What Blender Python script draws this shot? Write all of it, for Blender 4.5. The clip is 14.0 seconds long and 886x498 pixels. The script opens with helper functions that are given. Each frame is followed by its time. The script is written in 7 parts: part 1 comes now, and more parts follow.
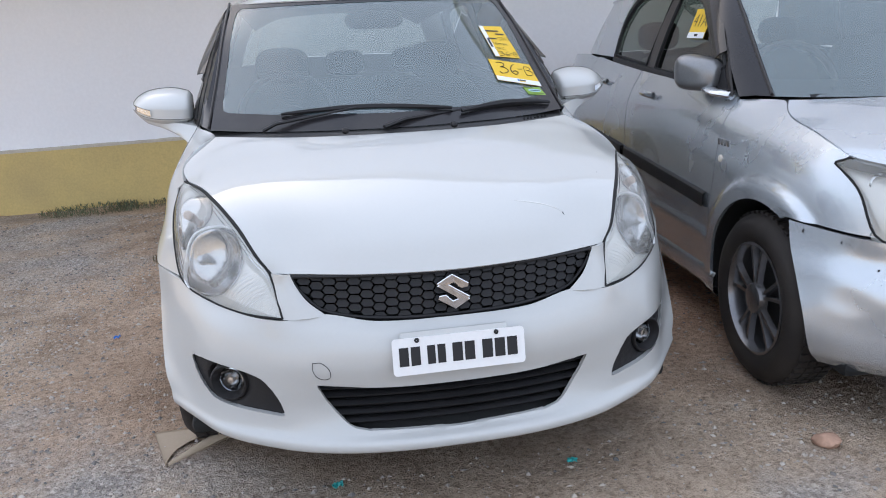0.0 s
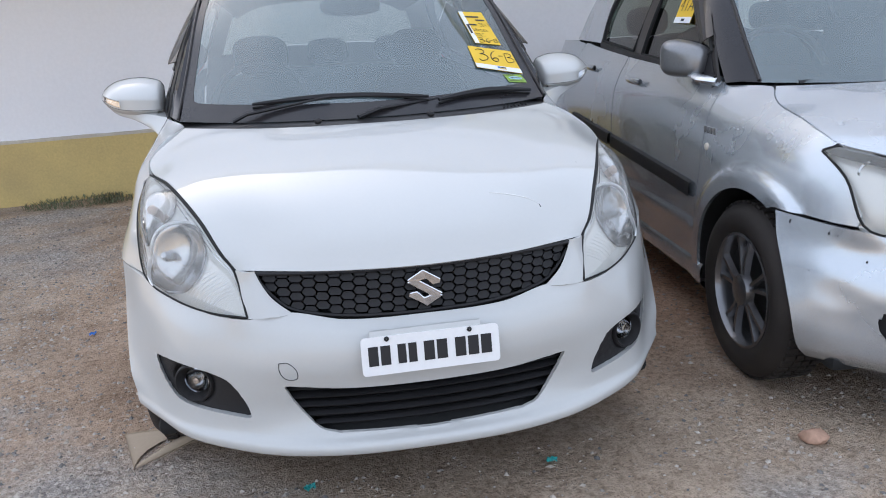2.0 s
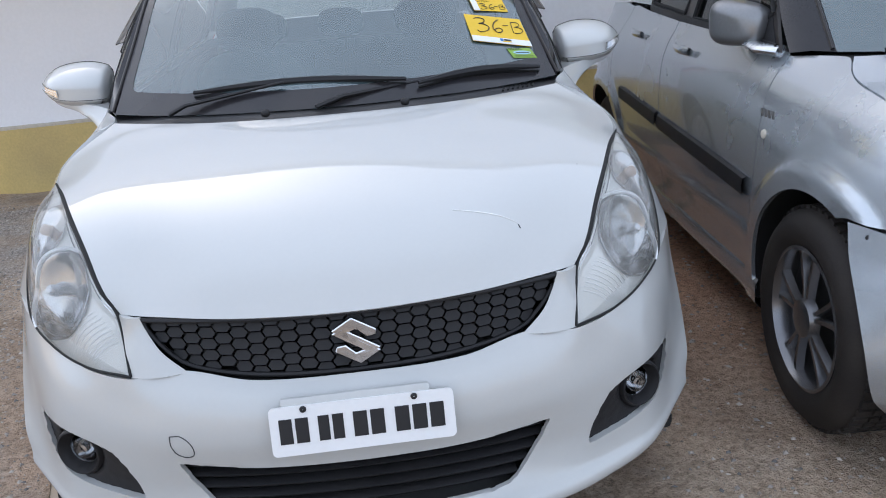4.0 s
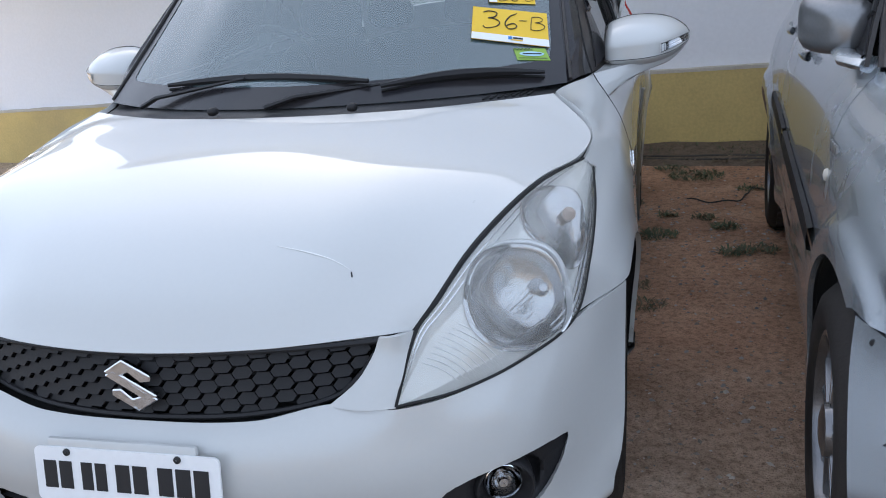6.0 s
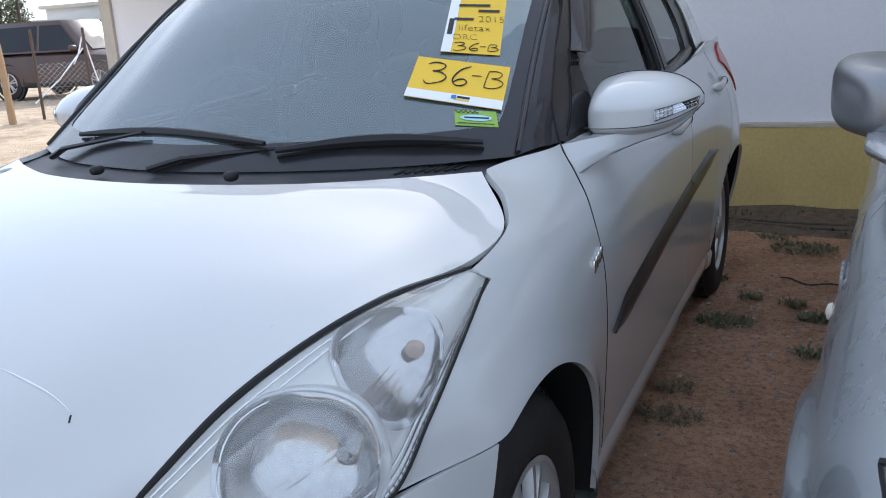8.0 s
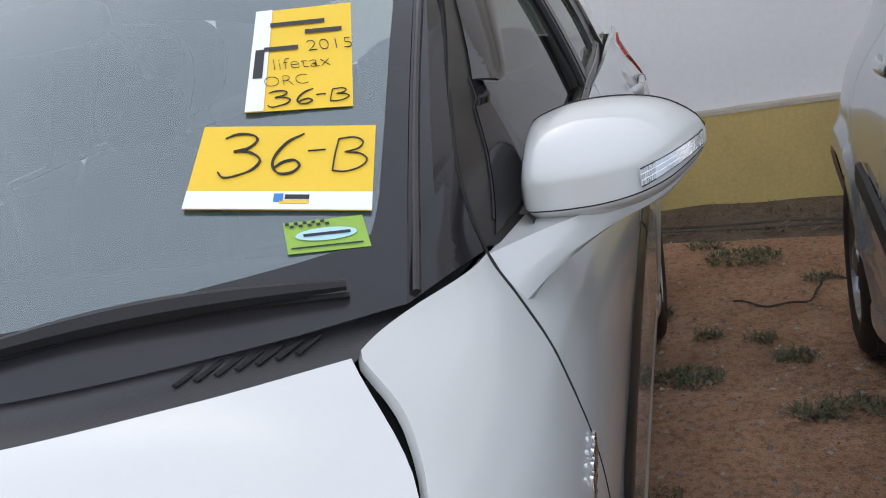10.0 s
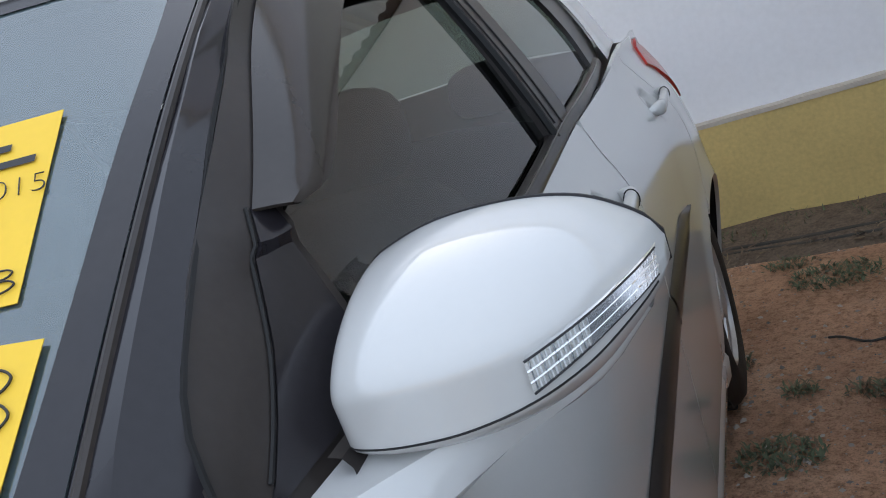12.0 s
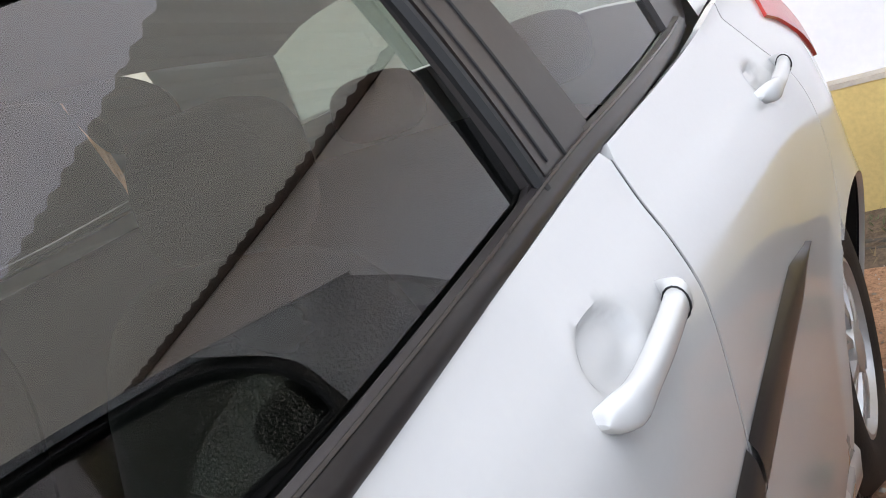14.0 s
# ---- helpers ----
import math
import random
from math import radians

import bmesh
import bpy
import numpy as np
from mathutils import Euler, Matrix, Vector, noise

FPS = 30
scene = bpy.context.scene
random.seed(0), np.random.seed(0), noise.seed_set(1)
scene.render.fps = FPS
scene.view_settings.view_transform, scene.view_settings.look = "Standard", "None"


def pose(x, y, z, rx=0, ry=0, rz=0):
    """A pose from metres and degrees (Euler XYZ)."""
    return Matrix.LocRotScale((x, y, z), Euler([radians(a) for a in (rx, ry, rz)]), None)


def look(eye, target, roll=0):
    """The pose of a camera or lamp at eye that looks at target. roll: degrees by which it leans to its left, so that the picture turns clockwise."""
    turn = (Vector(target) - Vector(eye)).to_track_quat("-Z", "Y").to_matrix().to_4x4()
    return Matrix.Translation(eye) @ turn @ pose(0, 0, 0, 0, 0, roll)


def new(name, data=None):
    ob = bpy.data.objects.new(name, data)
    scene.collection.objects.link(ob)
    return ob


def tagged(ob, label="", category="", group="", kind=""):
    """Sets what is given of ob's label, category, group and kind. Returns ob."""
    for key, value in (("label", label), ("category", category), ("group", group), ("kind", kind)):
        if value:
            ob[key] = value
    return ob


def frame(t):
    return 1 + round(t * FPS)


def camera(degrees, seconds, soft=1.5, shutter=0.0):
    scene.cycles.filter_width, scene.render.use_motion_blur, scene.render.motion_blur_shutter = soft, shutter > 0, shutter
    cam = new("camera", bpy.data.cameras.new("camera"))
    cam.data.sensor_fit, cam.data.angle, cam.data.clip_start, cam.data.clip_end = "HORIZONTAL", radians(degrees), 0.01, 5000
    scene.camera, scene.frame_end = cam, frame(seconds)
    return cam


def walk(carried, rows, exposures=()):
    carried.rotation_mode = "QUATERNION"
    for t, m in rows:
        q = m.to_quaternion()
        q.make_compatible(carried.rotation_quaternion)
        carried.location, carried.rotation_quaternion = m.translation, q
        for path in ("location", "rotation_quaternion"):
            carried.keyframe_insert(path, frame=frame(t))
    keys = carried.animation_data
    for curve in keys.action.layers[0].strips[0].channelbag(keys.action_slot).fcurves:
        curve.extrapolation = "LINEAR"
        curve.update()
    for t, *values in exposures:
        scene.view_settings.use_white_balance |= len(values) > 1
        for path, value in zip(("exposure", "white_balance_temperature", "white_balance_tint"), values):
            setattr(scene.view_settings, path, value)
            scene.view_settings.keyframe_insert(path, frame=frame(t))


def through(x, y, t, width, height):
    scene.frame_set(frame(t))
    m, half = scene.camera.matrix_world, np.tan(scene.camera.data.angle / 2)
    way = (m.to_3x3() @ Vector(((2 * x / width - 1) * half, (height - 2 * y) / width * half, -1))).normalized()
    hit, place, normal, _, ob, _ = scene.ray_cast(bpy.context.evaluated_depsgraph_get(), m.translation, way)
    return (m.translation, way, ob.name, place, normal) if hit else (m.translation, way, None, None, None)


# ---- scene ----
cam = camera(56.2, 14.0, 1.0)
PATH = [
    (0, (-0.369, -1.89, 1.271), (-0.009, 0.01, 0.745), -2.4),
    (0.5, (-0.379, -1.883, 1.268), (-0.022, 0.013, 0.726), -2.3),
    (1, (-0.391, -1.871, 1.264), (-0.027, 0.02, 0.713), -2.0),
    (1.5, (-0.38, -1.863, 1.269), (-0.001, 0.024, 0.711), -1.7),
    (2, (-0.287, -1.824, 1.262), (0.075, 0.068, 0.709), -2.8),
    (2.2, (-0.245, -1.79, 1.271), (0.092, 0.107, 0.718), -3.2),
    (4.3, (0.174, -1.284, 1.233), (0.239, 0.607, 0.584), -5.4),
    (4.5, (0.25, -1.249, 1.236), (0.19, 0.632, 0.56), -5.6),
    (5, (0.51, -1.188, 1.223), (0.295, 0.667, 0.507), -6.3),
    (5.5, (0.679, -1.116, 1.21), (0.37, 0.74, 0.531), -7.2),
    (6, (0.86, -0.978, 1.204), (0.377, 0.863, 0.59), -4.4),
    (6.5, (1.013, -0.864, 1.201), (0.299, 0.917, 0.636), -5.0),
    (7, (1.2, -0.754, 1.221), (0.323, 0.964, 0.691), -4.7),
    (7.5, (1.259, -0.634, 1.208), (0.353, 1.072, 0.689), -4.6),
    (8, (1.219, -0.403, 1.202), (0.384, 1.336, 0.675), -3.2),
    (8.2, (1.193, -0.328, 1.211), (0.419, 1.437, 0.677), -2.9),
    (10.3, (0.933, 0.434, 1.207), (0.371, 2.28, 0.68), -10.9),
    (10.5, (0.935, 0.478, 1.206), (0.392, 2.329, 0.682), -11.3),
    (11, (0.986, 0.63, 1.201), (0.41, 2.48, 0.709), -13.8),
    (11.5, (1.046, 0.764, 1.215), (0.334, 2.581, 0.779), -17.5),
    (12, (1.05, 0.884, 1.186), (0.269, 2.675, 0.761), -19.5),
    (12.5, (1.019, 1.071, 1.189), (0.241, 2.863, 0.763), -19.3),
    (13, (0.994, 1.186, 1.189), (0.214, 2.969, 0.728), -18.5),
    (13.5, (1.009, 1.334, 1.167), (0.156, 3.067, 0.651), -18.2),
    (14, (1.059, 1.507, 1.173), (-0.025, 3.118, 0.696), -20.5),
]
walk(cam, [(t, look(eye, target, roll)) for t, eye, target, roll in PATH], exposures=[(0, 0.74, 6250, 12), (4.3, 0.64, 6100, 11), (8, 0.48, 5800, 10), (10.3, 0.86, 6700, 11), (12, 0.88, 6250, 10), (12.6, 1.12, 6550, 14), (13.1, 1.32, 6600, 14), (14, 2.15, 6850, 14)])

# ---- world, sun ----
world = bpy.data.worlds.new("sky")
scene.world = world
world.use_nodes = True
wn = world.node_tree.nodes
sky = wn.new("ShaderNodeTexSky")
sky.sky_type = "NISHITA"
sky.sun_disc = False
SUN_EL, SUN_AZ = 33.0, -18.0     # degrees; azimuth clockwise from +y
sky.sun_elevation, sky.sun_rotation = radians(SUN_EL), radians(SUN_AZ)
sky.air_density, sky.dust_density, sky.ozone_density = 1.0, 4.0, 1.0
wn["Background"].inputs[1].default_value = 0.15
haze = wn.new("ShaderNodeMix")       # thin white cloud over the blue
haze.data_type = "RGBA"
haze.inputs["Factor"].default_value = 0.6
haze.inputs["B"].default_value = (7.2, 7.9, 9.0, 1)
world.node_tree.links.new(sky.outputs[0], haze.inputs["A"])
world.node_tree.links.new(haze.outputs["Result"], wn["Background"].inputs[0])
sun = new("sun", bpy.data.lights.new("sun", "SUN"))
sun.data.energy, sun.data.angle, sun.data.color = 4.0, radians(0.5), (1.0, 0.94, 0.85)
sdir = Vector((math.sin(radians(SUN_AZ)) * math.cos(radians(SUN_EL)), math.cos(radians(SUN_AZ)) * math.cos(radians(SUN_EL)), math.sin(radians(SUN_EL))))
sun.matrix_world = look(sdir * 30, (0, 0, 0))

# ---- materials ----
def mat(name, base, rough=0.5, metal=0.0, vary=0.12, scale=8.0, fine=120.0, bump=0.0, coat=0.0, dust=None, dust_amount=0.0, spec=0.5, rough_vary=0.1, trans=0.0, ior=1.45):
    """Principled surface with colour variation at two scales, roughness variation, optional relief, clear coat and dust."""
    m = bpy.data.materials.new(name)
    m.use_nodes = True
    nt = m.node_tree
    n, l = nt.nodes, nt.links
    b = n["Principled BSDF"]
    tc = n.new("ShaderNodeTexCoord")
    big, small = n.new("ShaderNodeTexNoise"), n.new("ShaderNodeTexNoise")
    big.inputs["Scale"].default_value, small.inputs["Scale"].default_value = scale, fine
    big.inputs["Detail"].default_value, small.inputs["Detail"].default_value = 6, 4
    for t in (big, small):
        l.new(tc.outputs["Object"], t.inputs["Vector"])
    mixn = n.new("ShaderNodeMath")
    mixn.operation = "ADD"
    l.new(big.outputs["Fac"], mixn.inputs[0])
    l.new(small.outputs["Fac"], mixn.inputs[1])
    ramp = n.new("ShaderNodeValToRGB")
    lo, hi = [max(0, c * (1 - vary)) for c in base], [min(1, c * (1 + vary)) for c in base]
    ramp.color_ramp.elements[0].color, ramp.color_ramp.elements[1].color = (*lo, 1), (*hi, 1)
    ramp.color_ramp.elements[0].position, ramp.color_ramp.elements[1].position = 0.3, 0.7
    half = n.new("ShaderNodeMath")
    half.operation = "MULTIPLY"
    half.inputs[1].default_value = 0.5
    l.new(mixn.outputs[0], half.inputs[0])
    l.new(half.outputs[0], ramp.inputs[0])
    colour = ramp.outputs[0]
    if dust:
        dn, dr, mx = n.new("ShaderNodeTexNoise"), n.new("ShaderNodeValToRGB"), n.new("ShaderNodeMix")
        dn.inputs["Scale"].default_value, dn.inputs["Detail"].default_value = scale * 0.6, 3
        l.new(tc.outputs["Object"], dn.inputs["Vector"])
        dr.color_ramp.elements[0].position, dr.color_ramp.elements[1].position = 0.42, 0.72
        dr.color_ramp.elements[1].color = (dust_amount,) * 3 + (1,)
        dr.color_ramp.elements[0].color = (dust_amount * 0.25,) * 3 + (1,)
        l.new(dn.outputs["Fac"], dr.inputs[0])
        mx.data_type = "RGBA"
        l.new(dr.outputs[0], mx.inputs["Factor"])
        l.new(colour, mx.inputs["A"])
        mx.inputs["B"].default_value = (*dust, 1)
        colour = mx.outputs["Result"]
    l.new(colour, b.inputs["Base Color"])
    mr = n.new("ShaderNodeMapRange")
    mr.inputs["To Min"].default_value, mr.inputs["To Max"].default_value = max(0.02, rough - rough_vary * 0.5), min(1, rough + rough_vary * 0.5)
    l.new(big.outputs["Fac"], mr.inputs["Value"])
    l.new(mr.outputs[0], b.inputs["Roughness"])
    b.inputs["Metallic"].default_value = metal
    b.inputs["Specular IOR Level"].default_value = spec
    b.inputs["IOR"].default_value = ior
    b.inputs["Coat Weight"].default_value, b.inputs["Coat Roughness"].default_value = coat, 0.03
    b.inputs["Transmission Weight"].default_value = trans
    if bump:
        bp = n.new("ShaderNodeBump")
        bp.inputs["Strength"].default_value, bp.inputs["Distance"].default_value = bump, 0.004
        l.new(small.outputs["Fac"], bp.inputs["Height"])
        l.new(bp.outputs[0], b.inputs["Normal"])
    return m


def glass_mat(name, tint, gloss=1.45, rough=0.0, film=0.0, film_colour=(0.55, 0.6, 0.6)):
    """Thin window glass: a straight-through tint under a Fresnel gloss, with a patchy diffuse film for fine dust and
    painted haze.
    """
    m = bpy.data.materials.new(name)
    m.use_nodes = True
    n, l = m.node_tree.nodes, m.node_tree.links
    n.remove(n["Principled BSDF"])
    tr, gl, mx, fr = n.new("ShaderNodeBsdfTransparent"), n.new("ShaderNodeBsdfGlossy"), n.new("ShaderNodeMixShader"), n.new("ShaderNodeFresnel")
    tr.inputs[0].default_value = (*tint, 1)
    gl.inputs["Roughness"].default_value = rough
    fr.inputs["IOR"].default_value = gloss
    l.new(fr.outputs[0], mx.inputs[0])
    below = tr.outputs[0]
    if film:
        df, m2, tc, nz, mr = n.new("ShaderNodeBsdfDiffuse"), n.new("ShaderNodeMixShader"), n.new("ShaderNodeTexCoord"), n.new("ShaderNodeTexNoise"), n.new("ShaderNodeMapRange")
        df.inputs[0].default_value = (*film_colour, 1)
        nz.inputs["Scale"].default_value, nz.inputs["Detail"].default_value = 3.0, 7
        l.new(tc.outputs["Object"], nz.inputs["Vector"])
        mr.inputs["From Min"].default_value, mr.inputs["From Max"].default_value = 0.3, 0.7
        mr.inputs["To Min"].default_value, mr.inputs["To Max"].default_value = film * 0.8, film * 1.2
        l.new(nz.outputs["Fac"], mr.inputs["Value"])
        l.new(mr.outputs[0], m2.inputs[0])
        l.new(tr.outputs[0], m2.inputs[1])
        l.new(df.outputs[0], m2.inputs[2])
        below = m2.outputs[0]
    l.new(below, mx.inputs[1])
    l.new(gl.outputs[0], mx.inputs[2])
    l.new(mx.outputs[0], n["Material Output"].inputs[0])
    return m


DUST = (0.36, 0.29, 0.21)
M_WHITE = mat("pearl_white_paint", (0.50, 0.50, 0.485), 0.28, vary=0.015, coat=1.0, scale=3, rough_vary=0.03)
M_SILVER = mat("silver_paint", (0.52, 0.55, 0.58), 0.27, metal=0.75, vary=0.03, coat=0.7, scale=3, dust=(0.42, 0.38, 0.32), dust_amount=0.03, rough_vary=0.05)
# silver darkened: the dark surroundings it reflects are put into the colour
M_SILVERDARK = mat("scuffed_darkened_silver", (0.22, 0.225, 0.235), 0.33, metal=0.7, vary=0.08, coat=0.3, scale=9, dust=DUST, dust_amount=0.1)
M_BLACKPL = mat("black_plastic", (0.018, 0.018, 0.02), 0.5, vary=0.15, scale=6, bump=0.15, fine=400, dust=DUST, dust_amount=0.025, spec=0.28)
M_DUSTYBLACK = mat("dusty_black_trim", (0.018, 0.0155, 0.0155), 0.3, vary=0.25, scale=9, dust=DUST, dust_amount=0.04, spec=0.4)
M_GLOSSBLACK = mat("black_pillar_film", (0.013, 0.012, 0.015), 0.13, vary=0.15, scale=5, dust=DUST, dust_amount=0.018, spec=0.45)
M_VISOR = mat("smoked_visor_acrylic", (0.022, 0.019, 0.018), 0.14, vary=0.1, scale=5, dust=DUST, dust_amount=0.025, spec=0.45)
M_COWL = mat("dusty_cowl_plastic", (0.040, 0.040, 0.043), 0.5, vary=0.15, scale=6, bump=0.15, fine=300, dust=DUST, dust_amount=0.06, spec=0.4)
M_CORE = mat("underbody_black", (0.012, 0.012, 0.012), 0.8, vary=0.2)
M_TYRE = mat("tyre_rubber", (0.022, 0.019, 0.018), 0.7, vary=0.2, scale=10, bump=0.25, fine=200, dust=DUST, dust_amount=0.05, spec=0.3)
M_CAP = mat("silver_hubcap_plastic", (0.5, 0.5, 0.5), 0.35, metal=0.5, vary=0.06, scale=12, dust=DUST, dust_amount=0.25)
M_ALLOY = mat("gunmetal_alloy", (0.18, 0.18, 0.19), 0.24, metal=0.8, vary=0.1, scale=12, dust=DUST, dust_amount=0.1)
M_CHROME = mat("chrome", (0.8, 0.8, 0.81), 0.06, metal=1.0, vary=0.03, rough_vary=0.05)
M_REFL = mat("headlamp_reflector", (0.56, 0.56, 0.57), 0.15, metal=1.0, vary=0.10, scale=18, fine=60)
M_LAMPGREY = mat("headlamp_inner_bezel", (0.82, 0.815, 0.79), 0.22, metal=0.15, vary=0.04, scale=25)
M_LAMPWHITE = mat("headlamp_white_trim", (0.85, 0.86, 0.87), 0.3, metal=0.1, vary=0.03)
M_LENS = glass_mat("headlamp_lens", (0.95, 0.95, 0.94), 1.45, 0.02, film=0.17, film_colour=(0.78, 0.76, 0.70))
M_SMALLGLASS = glass_mat("clear_lamp_glass", (0.94, 0.95, 0.95), 1.5, 0.01)
M_FOGBOWL = mat("dark_chrome_bowl", (0.34, 0.34, 0.35), 0.10, metal=1.0, vary=0.08, scale=18)
M_AMBER = mat("amber_bulb", (0.55, 0.42, 0.34), 0.3, vary=0.1)
M_RED = mat("red_lamp_plastic", (0.5, 0.035, 0.028), 0.25, vary=0.1, coat=0.15)
# teal film colour holds the sheen of reflected sky besides the dust
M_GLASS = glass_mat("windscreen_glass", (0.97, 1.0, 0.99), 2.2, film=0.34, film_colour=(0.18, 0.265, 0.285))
M_TINT = glass_mat("tinted_side_glass", (0.40, 0.45, 0.41), 1.9)
M_FRIT = mat("windscreen_black_border", (0.016, 0.016, 0.02), 0.22, vary=0.1, dust=DUST, dust_amount=0.05, spec=0.45)
# grey seats set nearly black: the dim cabin is put into the colour
M_SEAT = mat("shade_dark_seat_fabric", (0.016, 0.016, 0.016), 0.9, vary=0.25, scale=5, fine=300, bump=0.4)
M_DASH = mat("dashboard_plastic", (0.016, 0.016, 0.018), 0.7, vary=0.15, bump=0.2, fine=300)
# beige lowered far down, with the shade of the cabin in its colour
M_HEAD = mat("shade_dark_beige", (0.12, 0.113, 0.10), 0.9, vary=0.08)
M_WALL = mat("white_wall_paint", (0.84, 0.84, 0.87), 0.85, vary=0.04, scale=0.8, fine=40, bump=0.08, dust=(0.66, 0.64, 0.62), dust_amount=0.12)
M_YELLOW = mat("yellow_plinth_paint", (0.66, 0.50, 0.19), 0.85, vary=0.16, scale=2.2, fine=60, bump=0.3, dust=(0.30, 0.23, 0.14), dust_amount=0.5)
M_CREAM = mat("cream_mortar", (0.55, 0.5, 0.42), 0.85, vary=0.15, scale=6, fine=60, bump=0.3, dust=(0.3, 0.25, 0.2), dust_amount=0.3)
M_PLATE = mat("number_plate_white", (0.8, 0.8, 0.8), 0.35, vary=0.03, coat=0.4)
M_INK = mat("black_ink", (0.015, 0.015, 0.017), 0.5, vary=0.1)
M_YPAPER = mat("yellow_paper", (0.78, 0.5, 0.035), 0.6, vary=0.03, scale=4)
M_WPAPER = mat("white_paper", (0.78, 0.78, 0.78), 0.6, vary=0.03)
M_GREENST = mat("green_sticker_paper", (0.26, 0.42, 0.06), 0.5, vary=0.08, scale=30)

def sheet_mat(name, colour, through):
    """Thin roofing; light passing through it is added to brighten what stands below."""
    m = bpy.data.materials.new(name)
    m.use_nodes = True
    n, l = m.node_tree.nodes, m.node_tree.links
    tc, nz, r = n.new("ShaderNodeTexCoord"), n.new("ShaderNodeTexNoise"), n.new("ShaderNodeValToRGB")
    nz.inputs["Scale"].default_value, nz.inputs["Detail"].default_value = 1.5, 8
    l.new(tc.outputs["Object"], nz.inputs["Vector"])
    r.color_ramp.elements[0].color, r.color_ramp.elements[1].color = (*[c * .75 for c in colour], 1), (*colour, 1)
    l.new(nz.outputs["Fac"], r.inputs[0])
    tl, mx, b = n.new("ShaderNodeBsdfTranslucent"), n.new("ShaderNodeMixShader"), n["Principled BSDF"]
    b.inputs["Roughness"].default_value = .5
    l.new(r.outputs[0], tl.inputs[0])
    l.new(r.outputs[0], b.inputs["Base Color"])
    mx.inputs[0].default_value = through
    l.new(b.outputs[0], mx.inputs[1])
    l.new(tl.outputs[0], mx.inputs[2])
    l.new(mx.outputs[0], n["Material Output"].inputs[0])
    return m


# translucency added so that skylight lifts the wall under the eave
M_AWNING = sheet_mat("weathered_translucent_roof_sheet", (0.70, 0.66, 0.56), 0.6)
M_CARD = mat("brown_board", (0.42, 0.33, 0.24), 0.8, vary=0.06, scale=6)
M_STONE = mat("pink_stone", (0.44, 0.27, 0.19), 0.9, vary=0.2, scale=20, bump=0.5, fine=90)
M_BLUEBIT = mat("blue_plastic_scrap", (0.02, 0.16, 0.55), 0.4, vary=0.1)
M_TEALBIT = mat("teal_foil_scrap", (0.03, 0.32, 0.3), 0.35, vary=0.15)
M_PIPE = mat("black_hose", (0.02, 0.02, 0.02), 0.5, vary=0.2, dust=DUST, dust_amount=0.2)
M_WEED = mat("dusty_green_leaf", (0.13, 0.15, 0.085), 0.8, vary=0.35, scale=14)
M_DRY = mat("dry_stalks", (0.2, 0.15, 0.09), 0.9, vary=0.3, scale=14)
M_PEBBLE = mat("grey_brown_chippings", (0.25, 0.205, 0.165), 0.9, vary=0.4, scale=7, fine=30)
M_SOIL = mat("dark_leaf_litter", (0.13, 0.095, 0.068), 0.95, vary=0.55, scale=22, bump=0.8, fine=90)
M_MAROON = mat("maroon_brown_paint", (0.06, 0.030, 0.024), 0.35, vary=0.04, coat=0.25, scale=3, dust=DUST, dust_amount=0.06)
M_DARKCAR = mat("dark_blue_grey_paint", (0.035, 0.045, 0.06), 0.3, vary=0.04, coat=0.9, scale=3, dust=DUST, dust_amount=0.12)
M_FARGLASS = mat("far_car_glass", (0.03, 0.035, 0.04), 0.08, vary=0.05, coat=0.5)
M_BAMBOO = mat("bamboo_pole", (0.36, 0.24, 0.13), 0.7, vary=0.15, scale=5)
M_IRON = mat("rusty_iron", (0.09, 0.06, 0.045), 0.7, vary=0.25, scale=9)
M_WIRE = mat("galvanised_wire", (0.3, 0.29, 0.27), 0.5, metal=0.6, vary=0.1)
M_SHEETBLUE = mat("blue_canopy_sheet", (0.05, 0.2, 0.5), 0.6, vary=0.1, scale=1)
M_SIGN = mat("pale_blue_board", (0.4, 0.62, 0.7), 0.5, vary=0.05, scale=0.5)
M_FARWALL = mat("far_white_wall", (0.6, 0.6, 0.58), 0.9, vary=0.12, scale=0.4)
M_LEAF = mat("tree_leaf", (0.12, 0.135, 0.06), 0.7, vary=0.4, scale=2)
M_BARK = mat("bark", (0.14, 0.1, 0.07), 0.9, vary=0.25)
# ---- shape helpers ----
def finish(bm, name, material, smooth=True):
    me = bpy.data.meshes.new(name)
    bm.normal_update()
    bm.to_mesh(me)
    bm.free()
    for m in (material if isinstance(material, (list, tuple)) else [material]):
        me.materials.append(m)
    if smooth:
        me.polygons.foreach_set("use_smooth", [True] * len(me.polygons))
        me.set_sharp_from_angle(angle=radians(38))
    return me


def part(name, bm, material, parent, label="", smooth=True):
    ob = new(name, finish(bm, name, material, smooth))
    ob.parent = parent
    if label:
        tagged(ob, label)
    return ob


def thing(name, label, category, group="", kind="", at=None):
    ob = new(name)
    ob.empty_display_size = 0.1
    if at is not None:
        ob.matrix_basis = at
    return tagged(ob, label, category, group, kind)


def solid(name, bm, material, label, category, group="", kind="", smooth=True, at=None):
    ob = new(name, finish(bm, name, material, smooth))
    if at is not None:
        ob.matrix_basis = at
    return tagged(ob, label, category, group, kind)


